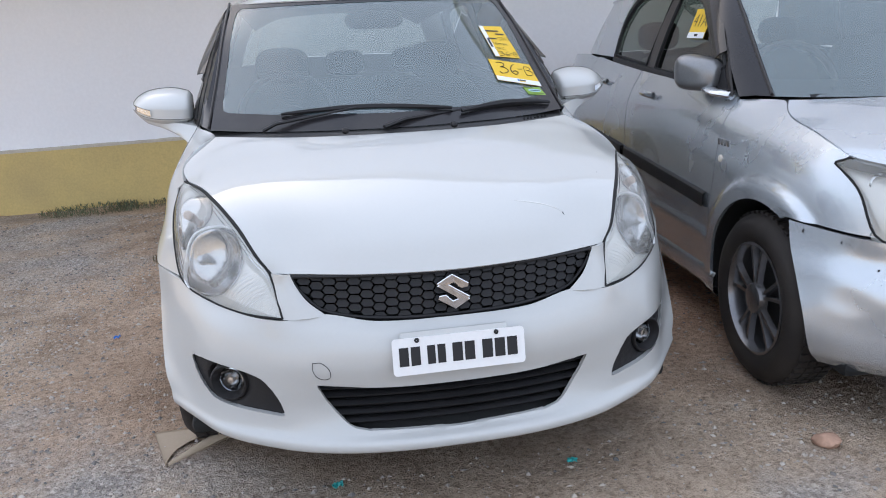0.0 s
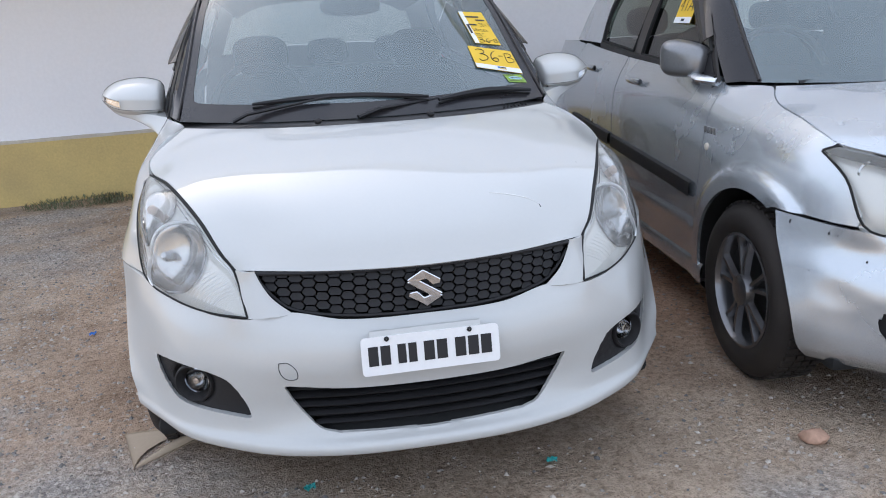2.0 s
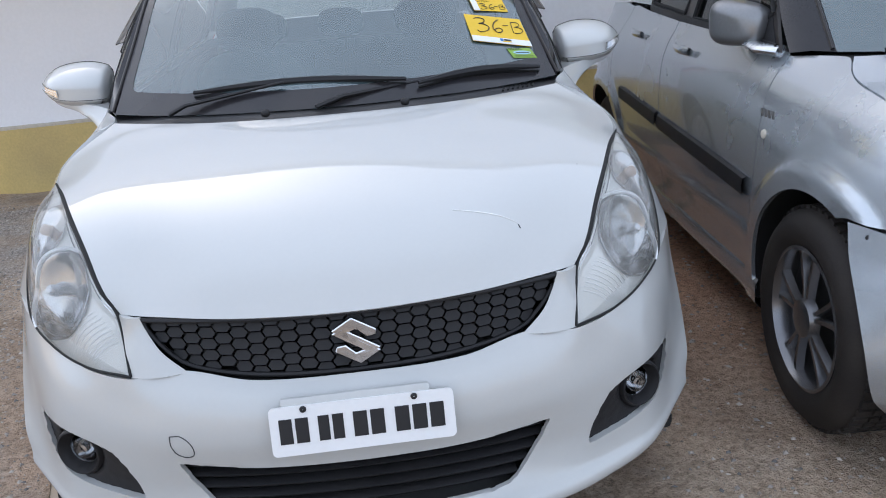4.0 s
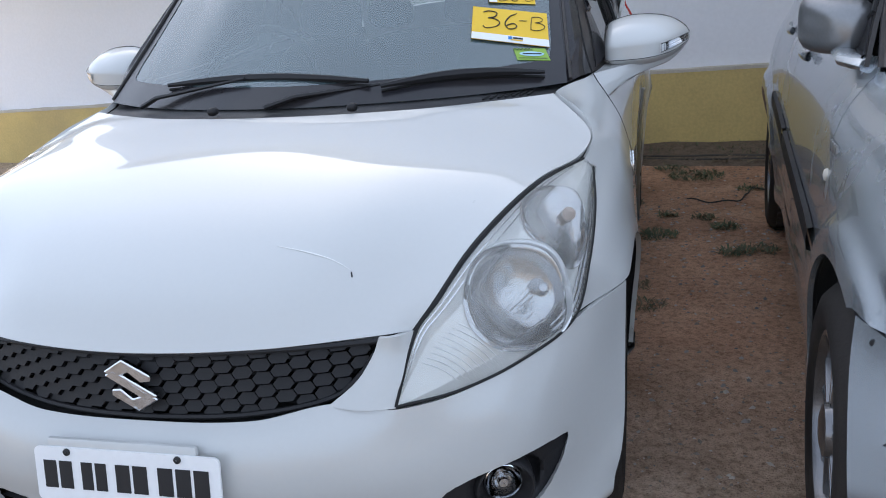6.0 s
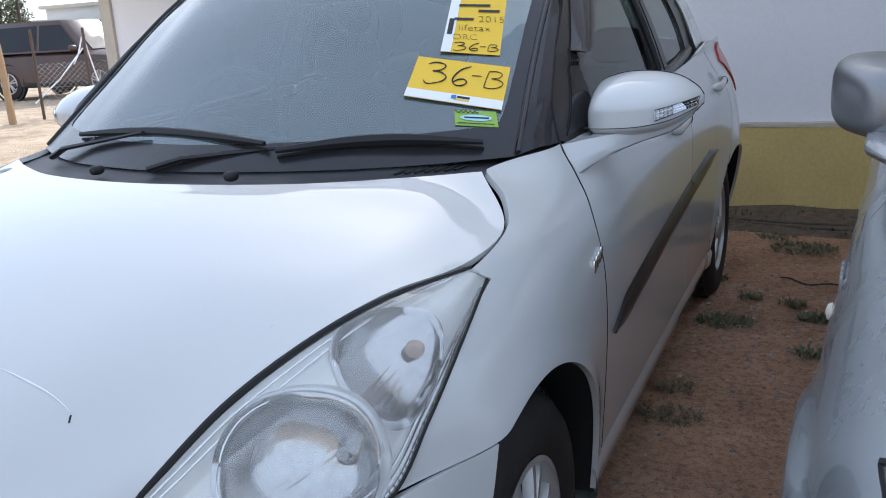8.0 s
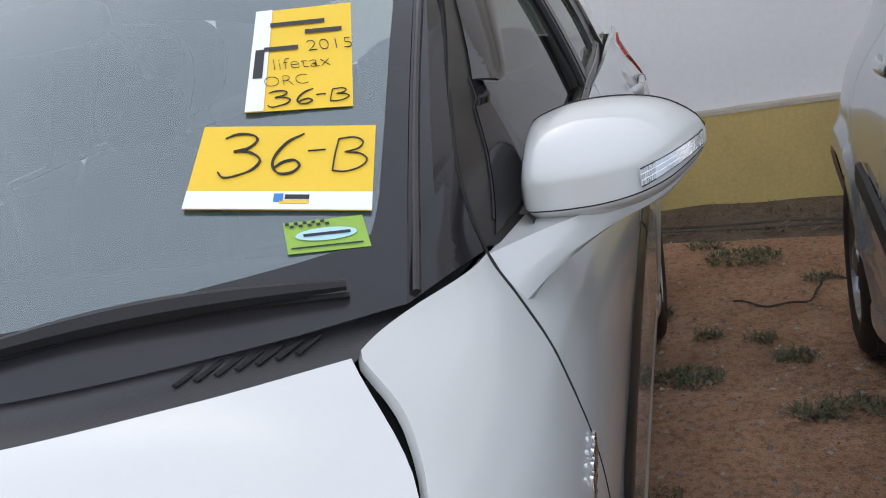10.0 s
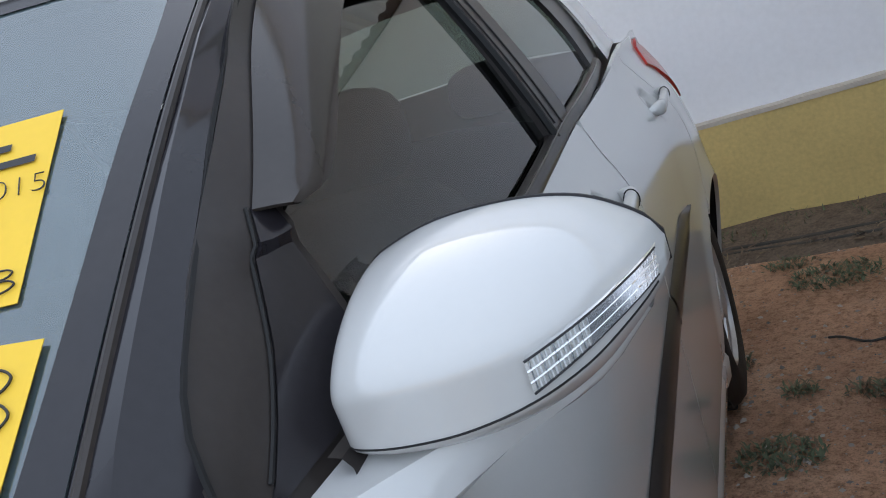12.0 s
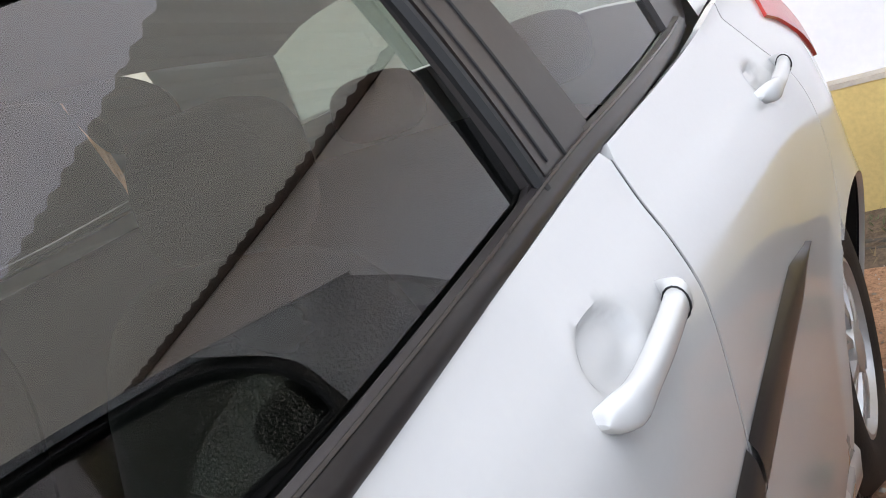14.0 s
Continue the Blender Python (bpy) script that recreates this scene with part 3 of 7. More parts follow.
def wheel(parent, x, y, z, radius, rim_r, out, tyre_mat, rim_mat, style, side_label):
    """A wheel with its outer face at x; out is +1 or -1."""
    w = new("wheel")
    w.parent, w.location = parent, (x, y, z)
    s = out
    width = 0.175
    prof = [(0.0, rim_r + 0.002), (0.012, rim_r + 0.02), (0.016, rim_r + 0.05), (0.008, radius - 0.028), (-0.012, radius - 0.008), (-0.035, radius), (-width + 0.035, radius), (-width + 0.01, radius - 0.02), (-width, rim_r)]
    bm = revolve([(d * s, r) for d, r in prof], 56)
    bmesh.ops.recalc_face_normals(bm, faces=bm.faces[:])
    tyre = part("tyre", bm, tyre_mat, w, "worn dusty black tyre")
    bm = bmesh.new()
    # tread blocks
    for k in range(56):
        a0, a1 = math.tau * k / 56, math.tau * (k + 0.62) / 56
        for d0, d1 in ((-0.022, -0.055), (-0.062, -0.085), (-0.092, -0.115), (-0.122, -0.152)):
            vs = [bm.verts.new((d * s, (radius + 0.006) * math.cos(a), (radius + 0.006) * math.sin(a))) for d, a in ((d0, a0), (d0, a1), (d1, a1), (d1, a0))]
            ws = [bm.verts.new((d * s, (radius - 0.004) * math.cos(a), (radius - 0.004) * math.sin(a))) for d, a in ((d0, a0), (d0, a1), (d1, a1), (d1, a0))]
            bm.faces.new(vs)
            for i in range(4):
                bm.faces.new([ws[i], ws[(i + 1) % 4], vs[(i + 1) % 4], vs[i]])
    bmesh.ops.recalc_face_normals(bm, faces=bm.faces[:])
    tagged(part("tread", bm, tyre_mat, tyre), "worn rubber tread blocks", kind="stuff")
    # dish behind the spokes and the rim lip
    bm = revolve([(0.004 * s, rim_r + 0.004), (0.006 * s, rim_r - 0.006), (-0.012 * s, rim_r - 0.014), (-0.05 * s, rim_r - 0.02)], 48)
    part("rim", bm, rim_mat, w)
    bm = revolve([(-0.05 * s, rim_r - 0.018), (-0.06 * s, 0.09), (-0.055 * s, 0.001)], 32)
    part("brake_disc", bm, M_CORE, w)
    n_sp = 8 if style == "cap" else 5
    for k in range(n_sp):
        a = math.tau * k / n_sp + 0.2
        bm = bmesh.new()
        arms = ((-0.13, -0.05), (0.13, 0.05))
        for off, root in arms:
            pts = []
            for i in range(7):
                t = i / 6
                r = 0.045 + (rim_r - 0.055) * t
                ang = a + root * (1 if style == "cap" else 3) + (off * (1.15 if style == "cap" else 1.75) - root * (1 if style == "cap" else 3)) * t ** (1.3 if style == "cap" else 2.0)
                pts.append(Vector(((0.004 - 0.012 * t * t if style == "cap" else -0.004 - 0.006 * t) * s, r * math.cos(ang), r * math.sin(ang))))
            hw = [(0.008 + .0075 * i / 6) if style == "cap" else (.0095 + .004 * i / 6) for i in range(7)]
            g = []
            for q in range(4):
                row = []
                for i, p in enumerate(pts):
                    d = (pts[min(6, i + 1)] - pts[max(0, i - 1)]).normalized()
                    lat = Vector((s, 0, 0)).cross(d)
                    c = ((-1, -0.02), (-0.55, 0.0), (0.55, 0.0), (1, -0.02))[q]
                    row.append(p + lat * c[0] * hw[i] + Vector((s * c[1], 0, 0)))
                g.append(row)
            sheet(g, bm)
        bmesh.ops.recalc_face_normals(bm, faces=bm.faces[:])
        part("spoke", bm, rim_mat, w)
    part("hub", revolve([(-0.02 * s, 0.06), (0.006 * s, 0.052), (0.012 * s, 0.03), (0.012 * s, 0.001)], 24), rim_mat, w)
    return w


def scaled_mirror(bm):
    """The other side of a part."""
    bmesh.ops.scale(bm, vec=(-1, 1, 1), verts=bm.verts[:])
    bmesh.ops.reverse_faces(bm, faces=bm.faces[:])
    return bm


CAR_X = 0.03
car = thing("hatchback_car", "pearl white five-door hatchback parked on gravel before a wall", "car", at=pose(CAR_X, 0, 0))

# side surface: half width at (along, height)
W_YS = [0.30, 0.45, 0.60, 0.85, 1.00, 1.20, 2.0, 2.8, 3.3, 3.7]
W_ZS = [0.18, 0.32, 0.48, 0.62, 0.74, 0.84, 0.90, 0.95, 1.03]
W_TAB = [[.62, .64, .65, .62, .56, .50, .46, .43, .40],
         [.70, .715, .722, .710, .665, .59, .54, .51, .49],
         [.758, .773, .783, .782, .739, .655, .60, .57, .55],
         [.772, .784, .796, .797, .781, .737, .668, .60, .55],
         [.780, .790, .801, .801, .788, .753, .690, .595, .55],
         [.770, .780, .790, .795, .788, .758, .720, .684, .660],
         [.762, .780, .788, .790, .790, .780, .758, .733, .700],
         [.762, .785, .797, .800, .802, .797, .775, .746, .712],
         [.77, .80, .825, .832, .825, .805, .785, .755, .71],
         [.70, .74, .765, .77, .765, .755, .74, .72, .68]]
w_side = side_surface(W_YS, W_ZS, W_TAB)
AX_F, AX_R, AX_Z, ARCH = 0.75, 3.18, 0.30, 0.352


def body_x(y, z):
    x = w_side(y, z)
    for ax in (AX_F, AX_R):
        r = math.hypot(y - ax, z - AX_Z)
        x += 0.008 * math.exp(-((r - ARCH) / 0.035) ** 2) if r > ARCH - 0.02 else 0
    # cups behind the door handles
    for cy, cz in ((2.083, .889), (2.950, .921)):
        q = ((y - cy) / .058) ** 2 + ((z - cz) / .037) ** 2
        if q < 1:
            k = min(1, (1 - q) * 1.6)
            x -= .013 * k * k * (3 - 2 * k)
    return x


def left(y, z):
    return (body_x(y, z), y, z)


def inner_left(y, z):
    return (body_x(y, z) - 0.016, y, z)


HL_IN = [(.436, .150, .560), (.458, .222, .662), (.488, .248, .702), (.532, .330, .762), (.586, .444, .809), (.634, .560, .832), (.698, .715, .837)]
HL_OUT = [(.436, .150, .560), (.530, .205, .566), (.622, .296, .582), (.700, .410, .612), (.722, .500, .690), (.727, .607, .762), (.716, .735, .815)]
DOOR_F = [(1.226, .950), (1.205, .895), (1.172, .810), (1.168, .720), (1.180, .550), (1.190, .300)]
DOOR_B = [(2.315, .992), (2.295, .900), (2.272, .780), (2.255, .620), (2.245, .300)]


def belt_z(y):
    return float(herm([1.2, 1.75, 2.0, 2.27, 2.6, 2.83, 3.1], np.array([.944, .962, .980, 1.004, 1.020, 1.036, 1.075]), y))


def both(name, make, material, label="", parent=None):
    """A part on the left and its like on the right."""
    a = part(name, make(), material, parent or car, label)
    b = part(name, scaled_mirror(make()), material, parent or car, label)
    return a, b


# bonnet
HOOD = [mirrored(r) for r in (
    [(0, .090, .668), (.22, .118, .668), (.40, .186, .667), (.452, .220, .663)],
    [(0, .150, .742), (.24, .180, .738), (.41, .240, .716), (.484, .246, .704)],
    [(0, .265, .806), (.26, .290, .802), (.45, .345, .789), (.528, .330, .766)],
    [(0, .420, .860), (.29, .450, .856), (.50, .490, .842), (.582, .444, .813)],
    [(0, .580, .902), (.30, .615, .896), (.555, .640, .871), (.632, .565, .838)],
    [(0, .700, .926), (.30, .745, .922), (.575, .790, .896), (.690, .712, .844)],
    [(0, .740, .9330), (.30, .785, .929), (.545, .870, .920), (.702, .852, .870)],
    [(0, .765, .9365), (.30, .815, .9345), (.49, .905, .9345), (.611, .982, .935)])]
part("bonnet", rim(sheet(net(HOOD, 61, 41)), 0.014), M_WHITE, car, "white bonnet with a thin scratch")
inner = net(HOOD, 31, 21)
part("engine_bay", sheet([[(x * 1.01, y + 0.02, z - 0.03) for x, y, z in r] for r in inner]), M_CORE, car)

# wings, doors, rear quarter
def fender_bm():
    front = flat_curve([(p[1], p[2]) for p in HL_OUT[3:]][::-1], 20)
    a0 = math.degrees(math.atan2(.622 - AX_Z, .585 - AX_F))
    poly = front + [(.50, .617), (.585, .622)] + arc(AX_F, AX_Z, ARCH, a0, -8, 30)[1:] + [(1.186, .262)] + flat_curve([(y - .007, z) for y, z in DOOR_F][::-1], 24) + [(1.10, .944), (.990, .936)] + flat_curve([(.982, .932), (.93, .905), (.86, .872), (.78, .85), (.71, .834)], 14)
    return trimmed(poly, left, 0.014)


both("front_wing", fender_bm, M_WHITE)


def door_f_bm():
    f, b = flat_curve(DOOR_F, 24), flat_curve(DOOR_B, 24)
    poly = f + [(2.241, .300)] + [(y - .004, z) for y, z in b[::-1]] + [(y, belt_z(y)) for y in np.linspace(2.30, 1.24, 20)]
    return trimmed(poly, left, 0.0075)


def door_r_bm():
    b = flat_curve(DOOR_B, 24)
    back = flat_curve([(2.845, .40), (2.885, .50), (2.96, .585), (3.06, .68), (3.11, .80), (3.10, .93), (3.01, 1.060)], 24)
    poly = [(y + .003, z) for y, z in b] + [(2.80, .300)] + back + [(y, belt_z(y)) for y in np.linspace(2.98, 2.33, 14)]
    return trimmed(poly, left, 0.012)


def quarter_bm():
    back = flat_curve([(2.849, .40), (2.889, .50), (2.964, .585), (3.065, .68), (3.115, .80), (3.105, .93), (3.015, 1.060)], 24)
    poly = [(y, z) for y, z in back] + [(3.12, 1.07), (3.70, 1.07), (3.70, .25), (AX_R + ARCH, .25)] + arc(AX_R, AX_Z, ARCH, 0, 164, 30)
    return trimmed(poly, left, 0.02)


door_fl, door_fr = both("front_door", door_f_bm, M_WHITE)
door_rl, door_rr = both("rear_door", door_r_bm, M_WHITE)
both("rear_quarter", quarter_bm, M_WHITE)


def gap_line(line, dy, r):
    return lambda: tube([(body_x(y + dy, z) - .0022, y + dy, z) for y, z in flat_curve(line, 30)], r, 5)


both("door_gap", gap_line(DOOR_F, -.0035, .0034), M_CORE)
both("door_gap", gap_line(DOOR_B, -.0005, .0016), M_CORE)


def sill_bm():
    rows = [[(body_x(y, .30) - .006, y, .296) for y in np.linspace(1.09, 2.84, 30)],
            [(body_x(y, .28) + .004, y, .282) for y in np.linspace(1.09, 2.84, 30)],
            [(body_x(y, .25) + .004, y, .235) for y in np.linspace(1.10, 2.83, 30)],
            [(body_x(y, .25) - .02, y, .205) for y in np.linspace(1.10, 2.83, 30)],
            [(body_x(y, .25) - .12, y, .195) for y in np.linspace(1.10, 2.83, 30)]]
    return sheet(rows, flip=True)


both("sill", sill_bm, M_WHITE)


def core_bm():
    bm = trimmed([(.55, .25), (.42, .58), (.75, .80), (1.0, .90), (1.2, .93), (3.65, 1.0), (3.65, .25)], inner_left, 0.05,
                 holes=[arc(AX_F, AX_Z, ARCH + .006, 0, 350, 30), arc(AX_R, AX_Z, ARCH + .006, 0, 350, 30)], flange=0)
    for ax in (AX_F, AX_R):
        ring = arc(ax, AX_Z, ARCH + 0.008, -10, 190, 30)
        sheet([[(body_x(y, z) - 0.004, y, z) for y, z in ring], [(0.50, y, z) for y, z in ring]], bm)
    return bm


both("inner_body", core_bm, M_CORE)
bm = bmesh.new()
box(bm, (-0.72, 0.35, 0.17), (0.72, 3.6, 0.22), 0.02)
box(bm, (-0.5, 0.35, 0.22), (0.5, 1.15, 0.6), 0.02)
part("floor_pan", bm, M_CORE, car)

# front bumper
BUMP = [mirrored(r) for r in (
    [(0, .098, .540), (.20, .110, .543), (.335, .140, .566), (.440, .150, .556), (.560, .230, .568), (.704, .415, .610), (.786, .585, .619)],
    [(0, .064, .510), (.20, .076, .512), (.350, .108, .520), (.460, .150, .515), (.595, .232, .517), (.716, .405, .540), (.785, .560, .555)],
    [(0, .048, .440), (.20, .060, .440), (.365, .095, .440), (.480, .145, .440), (.615, .232, .445), (.724, .395, .455), (.785, .505, .465)],
    [(0, .062, .375), (.20, .074, .375), (.370, .108, .375), (.485, .150, .375), (.622, .238, .375), (.727, .385, .385), (.785, .468, .395)],
    [(0, .075, .310), (.20, .087, .310), (.370, .118, .310), (.485, .155, .310), (.622, .238, .315), (.725, .370, .325), (.780, .430, .335)],
    [(0, .058, .252), (.20, .068, .252), (.365, .102, .252), (.485, .150, .255), (.618, .225, .262), (.718, .345, .278), (.768, .408, .290)],
    [(0, .028, .232), (.20, .038, .232), (.365, .078, .232), (.487, .132, .235), (.620, .215, .243), (.718, .335, .258), (.766, .398, .270)],
    [(0, .030, .208), (.20, .040, .208), (.365, .080, .208), (.485, .136, .211), (.616, .222, .221), (.712, .342, .238), (.760, .402, .252)],
    [(0, .085, .186), (.20, .095, .186), (.360, .135, .188), (.475, .190, .192), (.600, .275, .200), (.702, .382, .216), (.738, .432, .230)])]
bm = sheet(net(BUMP, 161, 61), flip=True)
LOW_GRILLE = flat_curve([(0, .372), (.2, .374), (.362, .388)], 14) + flat_curve([(.366, .386), (.335, .325), (.285, .268), (.24, .256)], 12) + [(0, .250)]
LOW_GRILLE = LOW_GRILLE + [(-x, z) for x, z in LOW_GRILLE[-2:0:-1]]
FOG = flat_curve([(.452, .300), (.462, .335), (.478, .366), (.497, .391), (.515, .404), (.552, .417), (.600, .426), (.650, .429), (.688, .425)], 22) + flat_curve([(.691, .418), (.682, .385), (.664, .352), (.641, .326), (.608, .315), (.552, .306), (.488, .298), (.459, .294)], 22)
FOG_R = [(-x, z) for x, z in FOG[::-1]]


def snap_cut(bm, poly):
    """Open a hole in a front panel along an outline seen from the front."""
    bm.faces.ensure_lookup_table()
    c = np.array([f.calc_center_median() for f in bm.faces])
    hit = inside(c[:, 0], c[:, 2], poly)
    gone = [f for f, h in zip(bm.faces[:], hit) if h]
    touched = {v for f in gone for v in f.verts}
    bmesh.ops.delete(bm, geom=gone, context="FACES")
    for v in touched:
        if v.is_valid and v.is_boundary:
            p = nearest(np.array((v.co.x, v.co.z)), [poly])
            v.co.x, v.co.z = p
    return [e for e in bm.edges if e.is_boundary and e.verts[0] in touched and e.verts[1] in touched]


for poly, depth in ((LOW_GRILLE, .012), (FOG, .02), (FOG_R, .02)):
    es = snap_cut(bm, poly)
    r = bmesh.ops.extrude_edge_only(bm, edges=es)["geom"]
    for v in r:
        if isinstance(v, bmesh.types.BMVert):
            v.co.y += depth
            v.co.x -= math.copysign(depth * 0.15, v.co.x) if abs(v.co.x) > 0.3 else 0
# the strips between grille and headlamps
for s in (1, -1):
    a = curve([(.325, .138, .562), (.372, .158, .60), (.398, .176, .64), (.408, .180, .667)], 12)
    b = curve([(.438, .152, .557), (.444, .175, .60), (.452, .205, .64), (.456, .219, .664)], 12)
    g = [[p * (1 - t) + q * t + np.array((0, -.012 * math.sin(math.pi * t), 0)) for p, q in zip(a, b)] for t in np.linspace(0, 1, 6)]
    sheet([[(x * s, y, z) for x, y, z in row] for row in g], bm, flip=s > 0)
bumper = part("front_bumper", rim(bm, 0.012, lambda e: e.verts[0].co.z > 0.53 or e.verts[0].co.z < 0.2), M_WHITE, car, "white front bumper")
part("bumper_backing", sheet([[(x * .96, y + .06, z) for x, y, z in r] for r in net(BUMP, 41, 15)], flip=True), M_CORE, car)
# towing eye cover: a fine seam
hatch = flat_curve([(-.372, .452), (-.350, .452), (-.332, .435), (-.330, .412), (-.345, .405), (-.362, .412), (-.372, .430), (-.372, .452)], 30)
def bump_y(x, z):
    g = net_b
    k = ((g[:, :, 0] - x) ** 2 + (g[:, :, 2] - z) ** 2).argmin()
    return g.reshape(-1, 3)[k][1]
net_b = net(BUMP, 321, 121)
part("tow_cover_seam", tube([(x, bump_y(x, z) - .0006, z) for x, z in hatch], 0.0010, 5), M_COWL, car)

# upper grille
GR_TOP = [(0, .663), (.22, .663), (.405, .660)]
GR_BOT = [(.405, .656), (.398, .638), (.372, .602), (.328, .566), (.2, .545), (0, .541)]
gt, gb = flat_curve(GR_TOP, 16), flat_curve(GR_BOT, 26)
GRILLE = gt + gb + [(-x, z) for x, z in gb[-2::-1]] + [(-x, z) for x, z in gt[-1:0:-1]]


def gr(x, z, d=0.0):
    return (x, .100 + .52 * x * x + (0.668 - z) * 0.10 + d, z)


part("grille_backing", trimmed(GRILLE, lambda x, z: gr(x, z, .030), 0.02, flange=0), M_CORE, car)
bm = bmesh.new()
cw, ch = 0.0312, 0.0246
poly = np.array(GRILLE)
for r in range(-1, 7):
    for c in range(-14, 15):
        cx, cz = c * cw, 0.549 + (r + 0.5 * (c % 2)) * ch
        if not inside(np.array([cx]), np.array([cz]), GRILLE)[0]:
            continue
        top, base = [], []
        for px, pz in ((-.0170, -.001), (-.0098, .0085), (.0098, .0085), (.0170, -.001), (.0105, -.0092), (-.0105, -.0092)):
            q = np.array((cx + px, cz + pz))
            if not inside(q[:1], q[1:], GRILLE)[0]:
                q = nearest(q, [GRILLE])
            d = .013 * (q[1] - cz + .0125) / .0243
            top.append(bm.verts.new(gr(q[0], q[1], d - .003)))
            base.append(bm.verts.new(gr(cx + (q[0] - cx) * .9, cz + (q[1] - cz) * .9, .026)))
        bm.faces.new(top)
        for k in range(6):
            bm.faces.new([base[k], base[(k + 1) % 6], top[(k + 1) % 6], top[k]])
bmesh.ops.dissolve_degenerate(bm, dist=1e-5, edges=bm.edges[:])
part("honeycomb_grille", bm, M_BLACKPL, car, "black plastic honeycomb grille", smooth=False)
part("grille_frame", tube([gr(x, z, -.001) for x, z in GRILLE + GRILLE[:1]], 0.005, 6), M_BLACKPL, car)

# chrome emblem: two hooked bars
def emblem():
    bm = bmesh.new()
    up = [(-.040, .022), (-.004, .044), (.036, .018), (.034, .008), (.018, .006), (.002, .022), (-.010, .018), (.040, -.016), (.022, -.026), (-.012, .002)]
    for sgn in (1, -1):
        pts = [(x * sgn * 1.13, z * sgn * 1.13) for x, z in up]
        prism(bm, pts, -0.010, lambda x, z, d: (x, gr(x, .607 + z)[1] - 0.006 + d, .607 + z))
    bmesh.ops.recalc_face_normals(bm, faces=bm.faces[:])
    bmesh.ops.bevel(bm, geom=[e for e in bm.edges if e.calc_face_angle(0) > 1.0], offset=0.002, segments=1, affect="EDGES")
    return bm


part("emblem", emblem(), M_CHROME, car, "chrome emblem", smooth=False)

# lower grille slats
part("lower_grille_backing", trimmed(LOW_GRILLE, lambda x, z: (x * 1.06, bump_y(x, .31) + .065, z + (z - .31) * .25), 0.03, flange=0), M_CORE, car)
for z in (.268, .293, .318, .343, .366):
    xm = max(x for x in np.linspace(0, .37, 371) if inside(np.array([x]), np.array([z]), LOW_GRILLE)[0]) + .012
    xs = np.linspace(-xm, xm, 51)
    rows = [[(x, bump_y(x, .31) + d, z + h) for x in xs] for d, h in ((.055, .007), (.020, .006), (.013, .001), (.017, -.004), (.055, -.005))]
    part("grille_slat", sheet(rows, flip=True), M_BLACKPL, car)

# fog lamps
FOG_X, FOG_Z = .592, .374
for s, poly in ((1, FOG), (-1, FOG_R)):
    def fy(x, z, s=s):
        d = math.hypot(x - s * FOG_X, z - FOG_Z)
        return (x, bump_y(x, z) + .018 + .050 * math.exp(-(d / .049) ** 6), z)
    bez = part("fog_lamp_bezel", trimmed(poly, fy, 0.007, flange=0.0, flip=False), M_BLACKPL, car, "black fog lamp bezel")
    c = Vector((s * FOG_X, bump_y(s * FOG_X, FOG_Z) + .014, FOG_Z))
    m = Matrix.Translation(c) @ Matrix.Rotation(radians(22 * s), 4, "Z")
    def turned(profile, seg=36):
        b = revolve(profile, seg, "y")
        bmesh.ops.transform(b, matrix=m, verts=b.verts[:])
        return b
    part("fog_lamp_ring", turned([(.030, .056), (.000, .053), (-.006, .050), (-.007, .047), (.002, .042), (.020, .036), (.030, .0345)]), M_BLACKPL, bez, "black trumpet round the fog lamp")
    part("fog_lamp_rim", turned([(.020, .0352), (.015, .0345), (.014, .0325), (.018, .0315)]), M_CHROME, bez)
    part("fog_lamp_lens", turned([(.017, .033), (.008, .027), (.003, .016), (.002, .001)]), M_SMALLGLASS, bez, "clear fog lamp glass")
    part("fog_lamp_reflector", turned([(.019, .033), (.030, .027), (.040, .016), (.044, .001)]), M_FOGBOWL, bez)
    part("fog_bulb", turned([(.010, .001), (.011, .008), (.016, .010), (.040, .010)], 16), M_CHROME, bez)

# headlamps
def lamp_net(push=0.0, nu=41, nv=17):
    a, b = np.array(HL_IN), np.array(HL_OUT)
    rows = []
    for t in (0, .25, .5, .75, 1):
        r = a * (1 - t) + b * t
        k = math.sin(math.pi * t)
        r = r + k * np.array([[0, 0, 0], [.004, -.010, -.004], [.012, -.020, .002], [.018, -.026, .008], [.020, -.026, .014], [.016, -.018, .014], [0, -.004, .004]])
        n = np.array([.35, -.75, .55])
        # shallow along its edges, deep in the middle
        deep = np.array([.06, .55, .9, 1, .9, .55, .08])[:, None] * min(1, .10 + 1.1 * k)
        rows.append(r - n * (np.maximum(.004, push * deep) if push else 0))
    return net(rows, nu, nv)


LAMP = lamp_net(0.0, 61, 33)
def lamp_pt(u, v, depth=0.0):
    """A place in the lamp: u from the lower tip up, v from the bonnet side outwards, depth behind the lens."""
    i, j = min(.9999, max(0, v)) * 32, min(.9999, max(0, u)) * 60
    i0, j0 = int(i), int(j)
    a, b = i - i0, j - j0
    p = LAMP[i0][j0] * (1 - a) * (1 - b) + LAMP[i0 + 1][j0] * a * (1 - b) + LAMP[i0][j0 + 1] * (1 - a) * b + LAMP[i0 + 1][j0 + 1] * a * b
    return Vector(p) - Vector((.35, -.75, .55)) * depth


def lamp_room(u, v):
    """Shallow along the edges of the lens, deeper in the middle."""
    return .004 + .026 * min(1, 5 * min(v, 1 - v)) * min(1, 6 * min(u, 1 - u))


